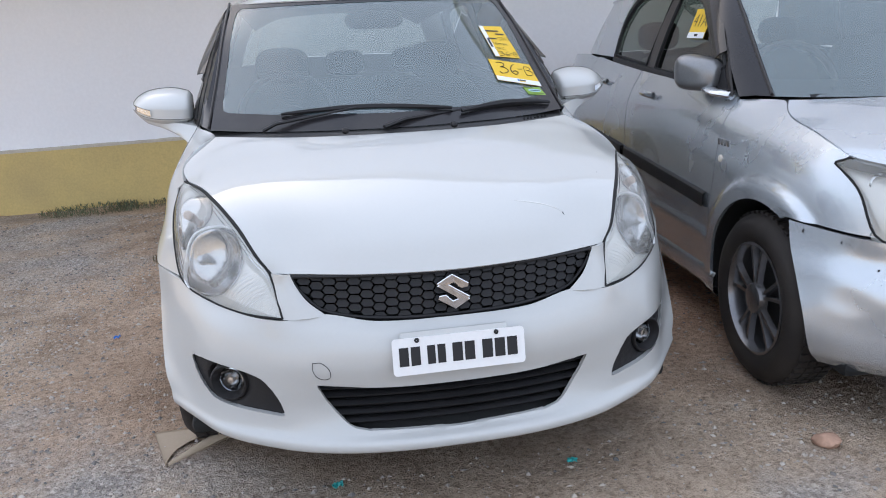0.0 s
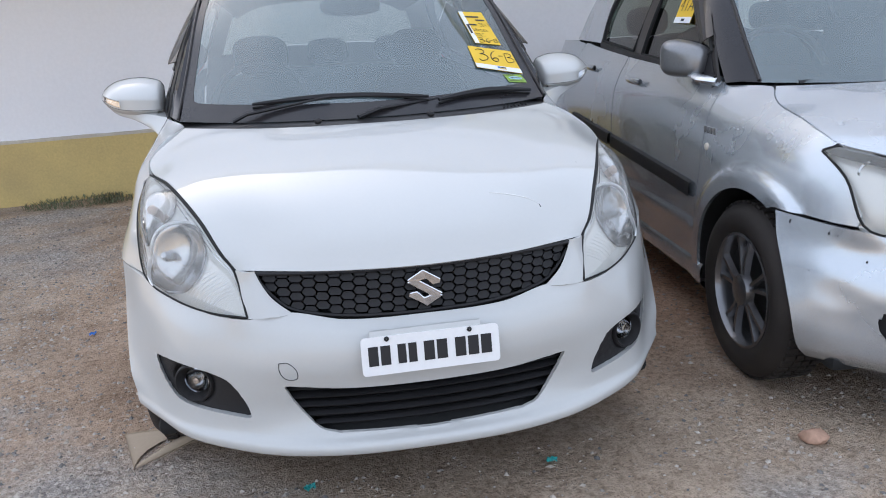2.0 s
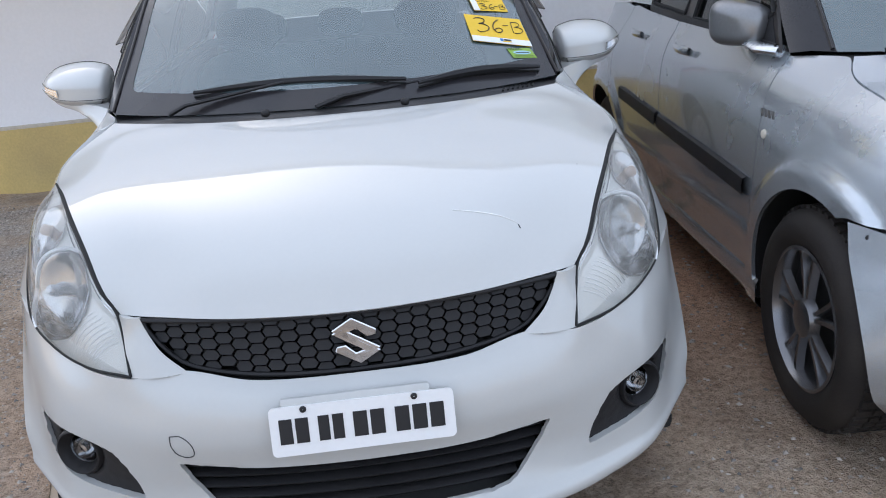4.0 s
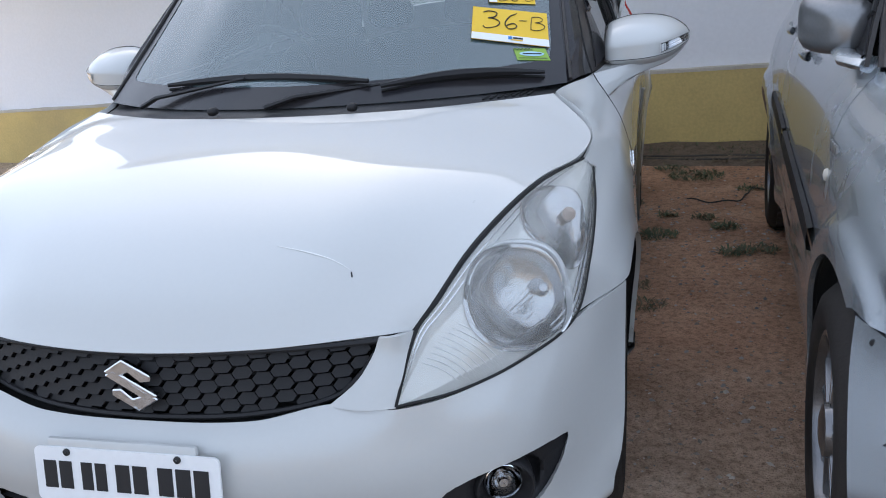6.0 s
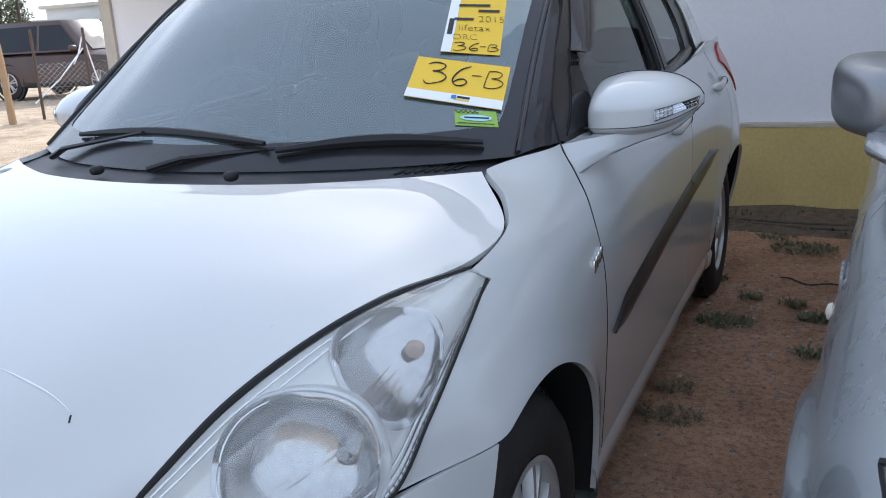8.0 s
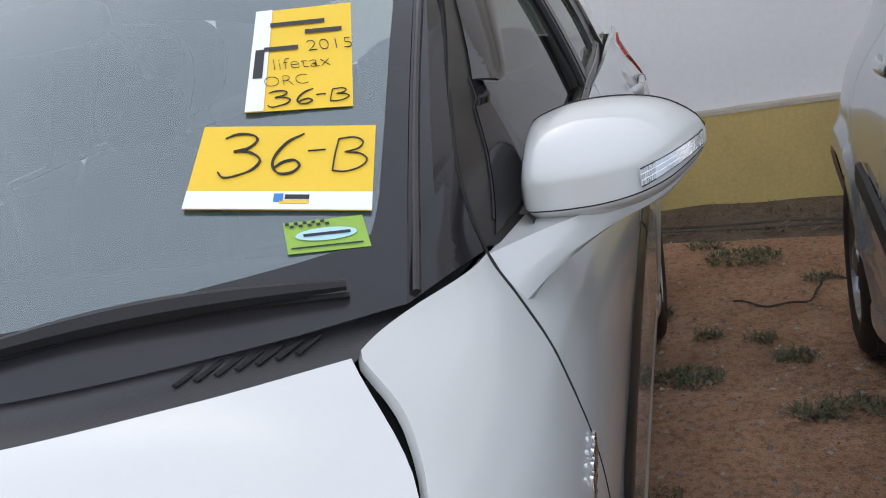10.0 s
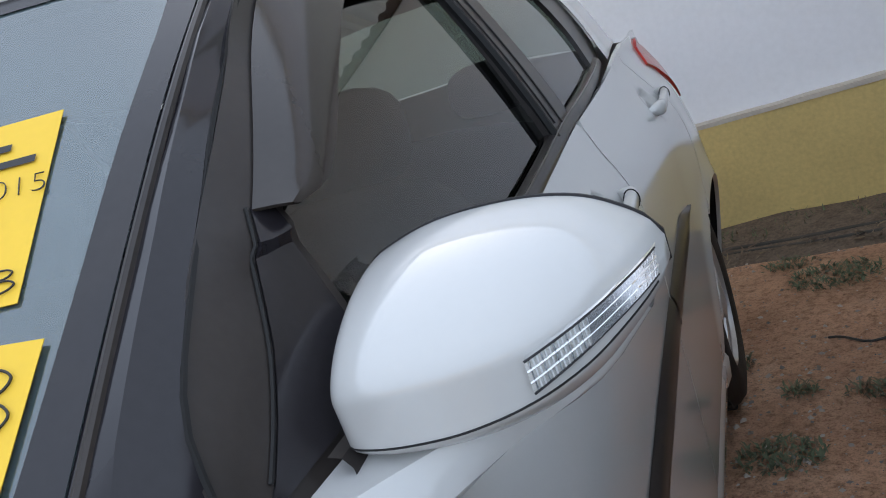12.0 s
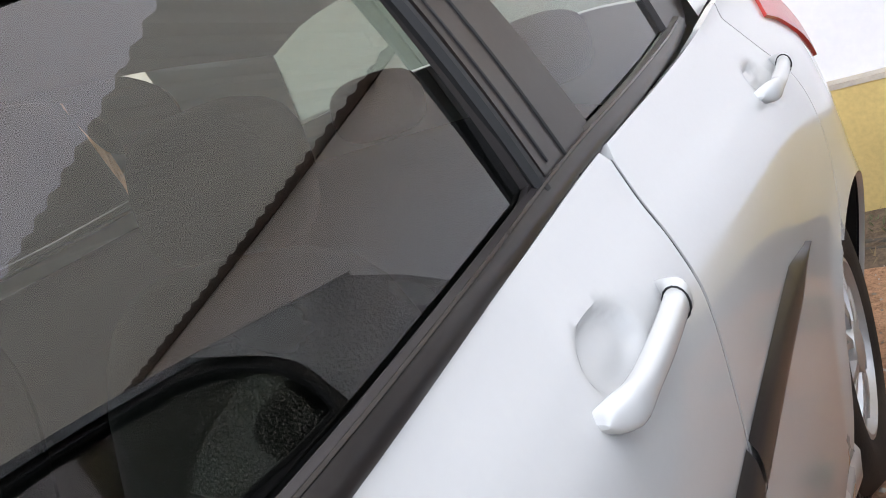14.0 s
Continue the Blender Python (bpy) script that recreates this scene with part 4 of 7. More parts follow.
LAMP_BOWLS = ((.405, .535, .138, .425, .046), (.675, .46, .118, .405, .028))
def lamp_bezel():
    n, m = 96, 48
    bm = sheet([[lamp_pt(i / n, j / m, lamp_room(i / n, j / m)) for i in range(n + 1)] for j in range(m + 1)], flip=True)
    gone = []
    for k, f in enumerate(bm.faces):
        u, v = (k % n + .5) / n, (k // n + .5) / m
        if any(((u - cu) / ru) ** 2 + ((v - cv) / rv) ** 2 < 1.04 for cu, cv, ru, rv, _ in LAMP_BOWLS):
            gone.append(f)
    bmesh.ops.delete(bm, geom=gone, context="FACES")
    return bm


def lamp_bowl(bowl, ribs, rib):
    """A pressed reflector with fine upright ribs."""
    cu, cv, ru, rv, deep = bowl
    rows = []
    for i in range(19):
        r = 1.10 * (1 - i / 18)
        row = []
        for a in np.linspace(0, math.tau, 97):
            u, v = cu + ru * r * math.cos(a), cv + rv * r * math.sin(a)
            d = lamp_room(u, v) - .004 + (deep * (1 - r ** 2.4) if r < 1 else 0)
            d += rib * math.sin(v * ribs * math.tau) * (1 if r < .9 else 0) * (.3 + .7 * (math.cos(a) < .5))
            row.append(lamp_pt(u, v, d))
        rows.append(row)
    return sheet(rows, flip=False)


def at_edge(bowl, a0, a1, grow, lift_, n=30):
    cu, cv, ru, rv, _ = bowl
    out = []
    for a in np.linspace(radians(a0), radians(a1), n):
        u, v = cu + ru * grow * math.cos(a), cv + rv * grow * math.sin(a)
        out.append(lamp_pt(u, v, lamp_room(u, v) - lift_))
    return out


def at_lamp(bm, c, r=None):
    """Turn a part made about the y axis to face the way a headlamp faces."""
    m = Matrix.Translation(c) @ Matrix.Rotation(radians(27), 4, "Z") @ Matrix.Rotation(radians(-6), 4, "X")
    bmesh.ops.transform(bm, matrix=m, verts=bm.verts[:])
    return bm


def lamp(s):
    def fix(bm):
        return bm if s > 0 else scaled_mirror(bm)
    h = part("headlamp", fix(lamp_bezel()), M_LAMPGREY, car, "clear headlamp with pale grey inner bezel")
    part("lens", fix(sheet(lamp_net(0.0), flip=True)), M_LENS, h, "slightly yellowed clear polycarbonate lens").visible_shadow = False
    part("housing", fix(sheet([[lamp_pt(u, v, .09 * min(1, 4 * min(v, 1 - v) + .1, 4 * min(u, 1 - u) + .1)) for u in np.linspace(0, 1, 25)] for v in np.linspace(0, 1, 13)], flip=True)), M_CORE, h)
    part("seal", fix(tube([tuple(p) for p in curve(HL_IN, 40)], [0.0028 + .0026 * math.sin(math.pi * min(1, i / 36)) for i in range(40)], 6)), M_CORE, h, "black gap along the bonnet")
    part("seal", fix(tube([tuple(p) for p in curve(HL_OUT, 40)], .0026, 6)), M_CORE, h)
    main, upper = LAMP_BOWLS
    part("main_reflector", fix(lamp_bowl(main, 24, .0006)), M_REFL, h, "ribbed chrome reflector")
    part("upper_reflector", fix(lamp_bowl(upper, 18, .0004)), M_REFL, h, "upper reflector")
    part("reflector_rim", fix(tube(at_edge(main, -75, 80, 1.11, .004), [.0020 + .0075 * math.sin(math.pi * i / 29) ** .6 for i in range(30)], 8, flat=.6)), M_LAMPWHITE, h, "white arc over the reflector")
    part("reflector_edge", fix(tube(at_edge(main, 78, 288, 1.03, .002), .0020, 5)), M_CHROME, h)
    part("reflector_edge", fix(tube(at_edge(upper, 0, 360, 1.05, .002, 48), .0018, 5)), M_CHROME, h)
    bulb = [lamp_pt(.480, .60, .066), lamp_pt(.474, .595, .042), lamp_pt(.472, .593, .035)]
    part("bulb_shield", fix(tube(bulb, [.013, .012, .007], 14)), M_REFL, h, "chrome bulb shield")
    part("indicator_bulb", fix(tube([lamp_pt(.715, .52, .052), lamp_pt(.710, .52, .036), lamp_pt(.708, .52, .031)], [.013, .013, .005], 12)), M_AMBER, h, "amber indicator bulb")
    # slanted ribs under the main reflector, a bright line along the bonnet side
    for k in range(9):
        u = .120 + .016 * k
        part("lower_rib", fix(tube([lamp_pt(u + .03 * t, .30 + .52 * t, lamp_room(u, .3 + .5 * t) - .002) for t in np.linspace(0, 1, 7)], .0009, 5)), M_LAMPWHITE, h)
    for v in (.055, .10):
        part("inner_line", fix(tube([lamp_pt(u, v, lamp_room(u, v) - .001) for u in np.linspace(.05, .93, 30)], .0016, 5)), M_CHROME, h)
    # flutes along the outer edge
    for v, r in ((.965, .0022), (.925, .0030), (.875, .0022)):
        part("flute", fix(tube([lamp_pt(u, v, lamp_room(u, v) - .001) for u in np.linspace(.42, .965, 24)], r, 5)), M_REFL, h)
    for k in range(34):
        u = .48 + .013 * k
        part("flute_notch", fix(tube([lamp_pt(u, .955, lamp_room(u, .955) - .0035), lamp_pt(u, .985, lamp_room(u, .985) - .0035)], .0011, 4)), M_BLACKPL, h)
    return h


lamp(1)
lamp(-1)

# number plate: readable only as dark bars
def plate():
    bm = bmesh.new()
    w, h, r = .172, .0475, .010
    pts = []
    for cx, cz, a0 in ((w - r, h - r, 0), (-w + r, h - r, 90), (-w + r, -h + r, 180), (w - r, -h + r, 270)):
        pts += [(cx + r * math.cos(radians(a0 + k * 22.5)), cz + r * math.sin(radians(a0 + k * 22.5))) for k in range(5)]
    prism(bm, pts, 0.004, lambda a, b, d: (a, -d, b))
    bmesh.ops.recalc_face_normals(bm, faces=bm.faces[:])
    return bm


npl = part("number_plate", plate(), M_PLATE, car, "white number plate with black characters as bars", smooth=False)
npl.matrix_basis = pose(-.002, .040, .465, -9, 0, 0)
for x0, x1 in ((-.155, -.095), (-.083, -.030), (-.018, .046), (.060, .158)):
    bm = bmesh.new()
    n = max(2, round((x1 - x0) / .029))
    for k in range(n):
        a = x0 + (x1 - x0) * k / n
        box(bm, (a, -.0052, -.024), (a + (x1 - x0) / n - .006, -.0038, .024))
    part("character_bar", bm, M_INK, npl, smooth=False)
for x in (-.108, .098):
    part("screw", revolve([(-.0075, .001), (-.0065, .006), (-.004, .0065)], 12, "y", center=(x, 0, .040)), M_INK, npl)
bm = box(bmesh.new(), (-.15, .0, .02), (.13, .012, .062), 0.006)
part("plate_holder", bm, M_WHITE, npl)

# windscreen
WS = [mirrored(r) for r in (
    [(0, .855, .942), (.30, .905, .942), (.50, 1.000, .942), (.633, 1.085, .945)],
    [(0, 1.060, 1.10), (.28, 1.100, 1.10), (.46, 1.200, 1.10), (.600, 1.290, 1.10)],
    [(0, 1.245, 1.24), (.27, 1.280, 1.24), (.44, 1.385, 1.24), (.575, 1.478, 1.24)],
    [(0, 1.440, 1.375), (.26, 1.475, 1.375), (.42, 1.570, 1.375), (.545, 1.690, 1.375)])]
wsg = net(WS, 61, 41)
def ws_at(u, v):
    """A point of the windscreen: u from -1 to 1 across, v from 0 to 1 up."""
    i, j = v * 40, (u + 1) * 30
    i0, j0 = min(39, int(i)), min(59, int(j))
    a, b = i - i0, j - j0
    p = wsg[i0][j0] * (1 - a) * (1 - b) + wsg[i0 + 1][j0] * a * (1 - b) + wsg[i0][j0 + 1] * (1 - a) * b + wsg[i0 + 1][j0 + 1] * a * b
    return Vector(p)
def ws_n(u, v):
    n = (ws_at(min(.99, u + .02), v) - ws_at(u - .02, v)).cross(ws_at(u, min(.99, v + .02)) - ws_at(u, max(0, v - .02)))
    return n.normalized() if n.y < 0 else -n.normalized()


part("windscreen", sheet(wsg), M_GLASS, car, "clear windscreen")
frit = flat_curve([(-.91, .122), (0, .10), (.91, .122)], 30) + flat_curve([(.94, .135), (.950, .17), (.955, .5), (.945, .90), (.90, .955)], 16) + [(0, .965)] + flat_curve([(-.90, .955), (-.945, .90), (-.955, .5), (-.950, .17), (-.94, .135)], 16)
part("windscreen_border", trimmed([(-1, 0), (1, 0), (1, 1), (-1, 1)], lambda u, v: ws_at(u, v) + ws_n(u, v) * .0015, 0.03, holes=[frit], flange=0), M_FRIT, car, "black printed windscreen border")
# cowl under the wipers
COWL = [mirrored(r) for r in ([(0, .745, .922), (.30, .795, .922), (.49, .885, .922), (.600, .985, .922)], [(0, .785, .925), (.30, .835, .925), (.49, .935, .926), (.624, 1.06, .928)], [(0, .835, .930), (.30, .885, .930), (.50, .99, .932), (.655, 1.16, .934)], [(0, .87, .945), (.30, .92, .945), (.50, 1.025, .944), (.674, 1.235, .946)])]
cowl = part("cowl_panel", sheet(net(COWL, 41, 13)), M_COWL, car, "black plastic cowl panel")
for k in range(7):
    x = .45 + .016 * k
    p = Vector((x, .885 + (x - .40) * .62 + .030, .9325))
    part("cowl_slot", tube([p, p + Vector((.010, .034, .0035))], 0.0034, 6, flat=.6), M_CORE, cowl)
for x in (-.19, .17):
    y = .845 if x < 0 else .83
    bm = bmesh.new()
    blob(bm, (x, y - .01, .945), (.012, .016, .010), 2.5, 12, 8)
    part("washer_nozzle", bm, M_BLACKPL, car)

# A pillars, roof, window frames
# the line between A-pillar and front door
SEAM = [(.683, 1.228, .950), (.671, 1.236, .985), (.658, 1.256, 1.036), (.642, 1.325, 1.097), (.624, 1.411, 1.161), (.616, 1.448, 1.190), (.596, 1.537, 1.246), (.584, 1.620, 1.305), (.566, 1.735, 1.355), (.556, 1.83, 1.378)]
SEAM_X, SEAM_Y = (np.polyfit([p[2] for p in SEAM], [p[k] for p in SEAM], 3) for k in (0, 1))
def side_glass_x(y, z):
    k = z - 1.0
    flat = .703 - .30 * k - .32 * k * k - max(0, 1.5 - y) * .01 - max(0, y - 2.4) * .03
    if z < .95 or y > 1.95:
        return flat
    # bends in to meet the seam
    g = y - float(np.polyval(SEAM_Y, z))
    bend = min(1.15, max(0, 1 - g / (.17 if z < 1.1 else .10)))
    return flat - (.703 - .30 * k - .32 * k * k - float(np.polyval(SEAM_X, z)) - .002) * bend ** 1.5


ROOF = [mirrored(r) for r in (
    [(0, 1.432, 1.377), (.26, 1.467, 1.377), (.42, 1.562, 1.377), (.550, 1.690, 1.372)],
    [(0, 1.60, 1.425), (.26, 1.62, 1.420), (.42, 1.68, 1.405), (.560, 1.78, 1.378)],
    [(0, 2.20, 1.468), (.26, 2.20, 1.460), (.43, 2.20, 1.435), (.565, 2.20, 1.385)],
    [(0, 2.90, 1.440), (.26, 2.90, 1.432), (.42, 2.90, 1.405), (.545, 2.90, 1.355)],
    [(0, 3.40, 1.385), (.26, 3.40, 1.375), (.40, 3.36, 1.350), (.500, 3.32, 1.300)])]
part("roof", rim(sheet(net(ROOF, 41, 31)), 0.02), M_WHITE, car, "white roof")
rg = net(ROOF, 21, 16)
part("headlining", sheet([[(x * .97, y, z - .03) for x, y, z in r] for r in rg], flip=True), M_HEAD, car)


def apillar_bm():
    a = curve([(.633, 1.085, .945), (.600, 1.290, 1.10), (.575, 1.478, 1.24), (.545, 1.690, 1.375)], 20)
    b = curve([(x + .001, y - .003, z + .002) for x, y, z in SEAM], 20)
    mid = (a + b) / 2 + np.array((.006, -.010, .006))
    return sheet([a, mid, b, b + np.array((-.016, .014, -.010))], None, flip=False)


both("a_pillar", apillar_bm, M_GLOSSBLACK, "black A-pillar")
both("pillar_seam", lambda: tube(curve([(.641, 1.098, .953), (.608, 1.302, 1.110), (.583, 1.490, 1.248), (.553, 1.70, 1.382)], 24), 0.0048, 8), M_DUSTYBLACK, "rubber windscreen trim")

both("door_seam", lambda: tube(curve([(x + .0022, y - .002, z) for x, y, z in SEAM], 30), 0.0026, 5), M_CORE)
FW = flat_curve([(1.432, 1.118), (1.50, 1.178), (1.62, 1.268), (1.76, 1.332), (1.95, 1.360)], 24) + flat_curve([(2.0, 1.364), (2.10, 1.364)], 3) + flat_curve([(2.168, 1.30), (2.163, 1.15), (2.160, 1.022)], 10)
FW = FW + [(y, belt_z(y) + .022) for y in np.linspace(2.14, 1.415, 12)]
RW = flat_curve([(2.345, 1.030), (2.335, 1.15), (2.325, 1.340), (2.45, 1.345), (2.65, 1.325), (2.80, 1.25), (2.845, 1.15), (2.825, 1.060)], 34)
RW = RW + [(2.6, 1.042)]
SIDE = [(1.226, .955)] + flat_curve([(1.230, .986), (1.250, 1.038), (1.319, 1.098), (1.405, 1.162), (1.531, 1.248), (1.614, 1.308), (1.74, 1.350), (1.95, 1.385), (2.4, 1.385), (2.75, 1.36), (3.0, 1.27), (3.05, 1.12), (2.96, 1.052)], 50) + [(y, belt_z(y) + .004) for y in np.linspace(2.93, 1.26, 30)]


def frame_bm():
    return trimmed(SIDE, lambda y, z: (side_glass_x(y, z) + .004, y, z), 0.016, holes=[FW, RW], flange=0.01)


both("window_frame", frame_bm, M_DUSTYBLACK, "black side window frame")
for nm, poly in (("front_window", FW), ("rear_window", RW)):
    both(nm, lambda: trimmed(poly, lambda y, z: (side_glass_x(y, z) - .006, y, z), 0.03, flange=0), M_TINT, "tinted side window")


def belt_bm():
    ys = np.linspace(1.30, 2.90, 50)
    rows = [[(side_glass_x(y, belt_z(y)) + d, y, belt_z(y) + h) for y in ys] for d, h in ((-.004, .024), (.006, .022), (.012, .014), (.013, .002), (.008, -.006))]
    return sheet(rows, flip=True)


both("belt_moulding", belt_bm, M_DUSTYBLACK, "dusty black belt moulding")


def pillar_cover_bm():
    bm = trimmed([(2.185, 1.02), (2.185, 1.36), (2.30, 1.362), (2.315, 1.02)], lambda y, z: (side_glass_x(y, z) + .010, y, z), 0.03, flange=0.008)
    return bm


both("b_pillar", pillar_cover_bm, M_DUSTYBLACK, "black B-pillar cover")
both("window_channel", lambda: tube([(side_glass_x(2.168, z) + .008, 2.168 - (z - 1.0) * .02, z) for z in np.linspace(1.01, 1.36, 12)], 0.008, 6), M_CORE)

both("pillar_gap", lambda: tube([(side_glass_x(2.243, z) + .0105, 2.243 - (z - 1.0) * .015, z) for z in np.linspace(1.0, 1.36, 12)], .0022, 5), M_CORE)
both("sash_line", lambda: tube([(side_glass_x(2.205, z) + .0110, 2.203 - (z - 1.0) * .02, z) for z in np.linspace(1.03, 1.36, 12)], .0016, 5), M_BLACKPL)
both("belt_lip", lambda: tube([(side_glass_x(y, belt_z(y)) + .0075, y, belt_z(y) + .0225) for y in np.linspace(1.42, 2.86, 40)], .0022, 5), M_VISOR)


TRI = [(1.252, .962), (1.402, .984), (1.424, 1.122), (1.407, 1.130), (1.372, 1.086), (1.336, 1.040), (1.300, 1.003), (1.270, .976)]
def tri_bm():
    return trimmed(TRI, lambda y, z: (side_glass_x(y, z) + .007, y, z), 0.009, flange=0.006)


both("mirror_triangle", tri_bm, M_GLOSSBLACK)
both("triangle_seam", lambda: tube([(side_glass_x(y, z) + .0045, y - .003, z) for y, z in flat_curve(TRI[3:], 20)], .0018, 5), M_CORE)


def visor_bm():
    a = curve([(1.405, 1.128, 0), (1.60, 1.276, 0), (1.74, 1.350, 0), (1.92, 1.380, 0), (2.18, 1.382, 0)], 30)
    b = curve([(1.425, 1.120, 0), (1.486, 1.130, 0), (1.66, 1.225, 0), (1.80, 1.292, 0), (1.95, 1.316, 0), (2.18, 1.318, 0)], 30)
    rows = []
    for t, d in ((0, .008), (.25, .022), (.6, .030), (1, .028)):
        q = a * (1 - t) + b * t
        rows.append([(side_glass_x(y, z) + d, y, z) for y, z, _ in q])
    return rim(sheet(rows, flip=True), .003)


both("rain_visor", visor_bm, M_VISOR, "smoked plastic rain visor")

# body side moulding in two pieces
def moulding(y0, y1, tip0, tip1):
    def make():
        ys = np.linspace(y0, y1, 30)
        rows = []
        for k in range(6):
            row = []
            for y in ys:
                c = .535 + (y - 1.23) * .092
                taper = min(1, (y - y0) / .12 if tip0 else 1, (y1 - y) / .14 if tip1 else 1)
                hh = .036 * max(.06, taper)
                z = c + .02 + hh * (1 - 2 * k / 5)
                row.append((body_x(y, z) + (.001, .008, .010, .010, .008, .001)[k], y, z))
            rows.append(row)
        return sheet(rows, flip=True)
    return make


both("side_moulding", moulding(1.22, 2.245, True, False), M_DUSTYBLACK, "black side moulding", None)
both("side_moulding", moulding(2.258, 2.77, False, True), M_DUSTYBLACK, "black side moulding", None)

# door handles
def handle_at(y0, y1, z0, z1):
    """A bow handle whose ends run into the door skin."""
    def make():
        rows = []
        for i in range(41):
            t = .5 - .5 * math.cos(math.pi * i / 40)
            y, z = y0 + (y1 - y0) * t, z0 + (z1 - z0) * t
            k = min(1, 6 * t, 7 * (1 - t))
            bow = .023 * (1 - (1 - k) ** 2) + .004 * math.sin(math.pi * t)
            e = min(1, 8 * t, 8 * (1 - t))
            ends = max(0, 1 - t / .26, (t - .80) / .20)
            hh = (.0128 + .0042 * min(1, 2 * ends)) * max(.02, 1 - (1 - e) ** 2) ** .5
            x = w_side(y, z) - .004 + bow
            wx = .011 if 0.1 < t < 0.86 else .013
            rows.append([(x + wx * math.copysign(abs(math.cos(a)) ** .7, math.cos(a)), y, z + hh * math.copysign(abs(math.sin(a)) ** .7, math.sin(a))) for a in np.linspace(0, math.tau, 21)])
        bm = sheet(rows, flip=True)
        for r in (rows[0], rows[-1]):
            bm.faces.new([bm.verts.new(p) for p in r[:-1]])
        bmesh.ops.remove_doubles(bm, verts=bm.verts[:], dist=1e-5)
        bmesh.ops.recalc_face_normals(bm, faces=bm.faces[:])
        return bm
    return make


for dl, dr, y in ((door_fl, door_fr, 2.108), (door_rl, door_rr, 2.972)):
    zz = .877 if y < 2.5 else .918
    for d, s in ((dl, 1), (dr, -1)):
        h = handle_at(y - .108, y + .108, zz - .008, zz + .008)()
        hd = part("door_handle", h if s > 0 else scaled_mirror(h), M_WHITE, d, "white bow door handle")
        ya, za = y + .070, zz + .005
        ring = [(w_side(ya, za) + .021 + .0125 * math.cos(a), ya, za + .0168 * math.sin(a)) for a in np.linspace(0, math.tau, 17)]
        part("handle_seam", tube([(x * s, yy, z) for x, yy, z in ring], .0011, 4), M_CORE, hd)

# mirrors
def mirror_depth(q):
    """How far a mirror shell reaches forward at the height q, from -1 to 1: a sloping cap, a crease, an upright face, a lower lip."""
    if q > -.08:
        return max(0, 1 - ((q + .08) / 1.08) ** 1.45) ** .60
    if q > -.70:
        return 1 - .02 * (-.08 - q)
    return .9876 - .20 * ((-.70 - q) / .30) ** 1.6


def mirror_y(t, z):
    f, l, h = (float(herm(MIR_X, np.array(v), t)) for v in (MIR_F, MIR_LO, MIR_HI))
    back = 1.432 + (t - .70) * .10
    return back - (back - f) * mirror_depth((z - (l + h) / 2) / ((h - l) / 2))


MIR_X = [.712, .720, .741, .776, .815, .854, .886, .910, .927, .934]
MIR_F = [1.338, 1.315, 1.303, 1.298, 1.302, 1.318, 1.345, 1.378, 1.410, 1.432]
MIR_LO = [.957, .953, .952, .952, .954, .960, .970, .984, .997, 1.006]
MIR_HI = [1.040, 1.058, 1.068, 1.076, 1.077, 1.073, 1.064, 1.050, 1.035, 1.022]


def mirror_shell():
    rows = []
    for i in range(37):
        t = .712 + .222 * (0.5 - 0.5 * math.cos(math.pi * i / 36))
        f, l, h = (float(herm(MIR_X, np.array(v), t)) for v in (MIR_F, MIR_LO, MIR_HI))
        back = 1.432 + (t - .70) * .10
        cy, cz = back, (l + h) / 2 + .004
        row = []
        for a in np.linspace(-math.pi / 2, math.pi / 2, 49):
            q = math.sin(a)
            q = math.copysign(abs(q) ** .85, q)
            c = mirror_depth(q)
            row.append((t, cy - (cy - f) * c, (l + h) / 2 + (h - l) / 2 * q))
        row.append((t, back + .003, l + (h - l) * .96))
        row.append((t, back + .003, l + (h - l) * .04))
        row.append(row[0])
        rows.append(row)
    bm = sheet(rows)
    for r in (rows[0], rows[-1]):
        bm.faces.new([bm.verts.new(p) for p in r[:-1]])
    bmesh.ops.remove_doubles(bm, verts=bm.verts[:], dist=1e-5)
    bmesh.ops.recalc_face_normals(bm, faces=bm.faces[:])
    return bm


def mirror_neck():
    secs = [[(.688, 1.222, .948), (.698, 1.36, .956), (.715, 1.36, .925), (.722, 1.206, .884)],
            [(.742, 1.278, .955), (.752, 1.40, .960), (.764, 1.40, .935), (.750, 1.258, .908)],
            [(.806, 1.332, .962), (.822, 1.43, .966), (.832, 1.43, .945), (.818, 1.340, .937)],
            [(.870, 1.372, .978), (.882, 1.44, .980), (.888, 1.44, .962), (.878, 1.380, .955)],
            [(.915, 1.412, .995), (.917, 1.44, .995), (.919, 1.44, .988), (.918, 1.416, .985)]]
    rows = [[tuple(p) for p in curve(sc + sc[:1], 25)] for sc in secs]
    return sheet(net(rows, 25, 17), flip=True)


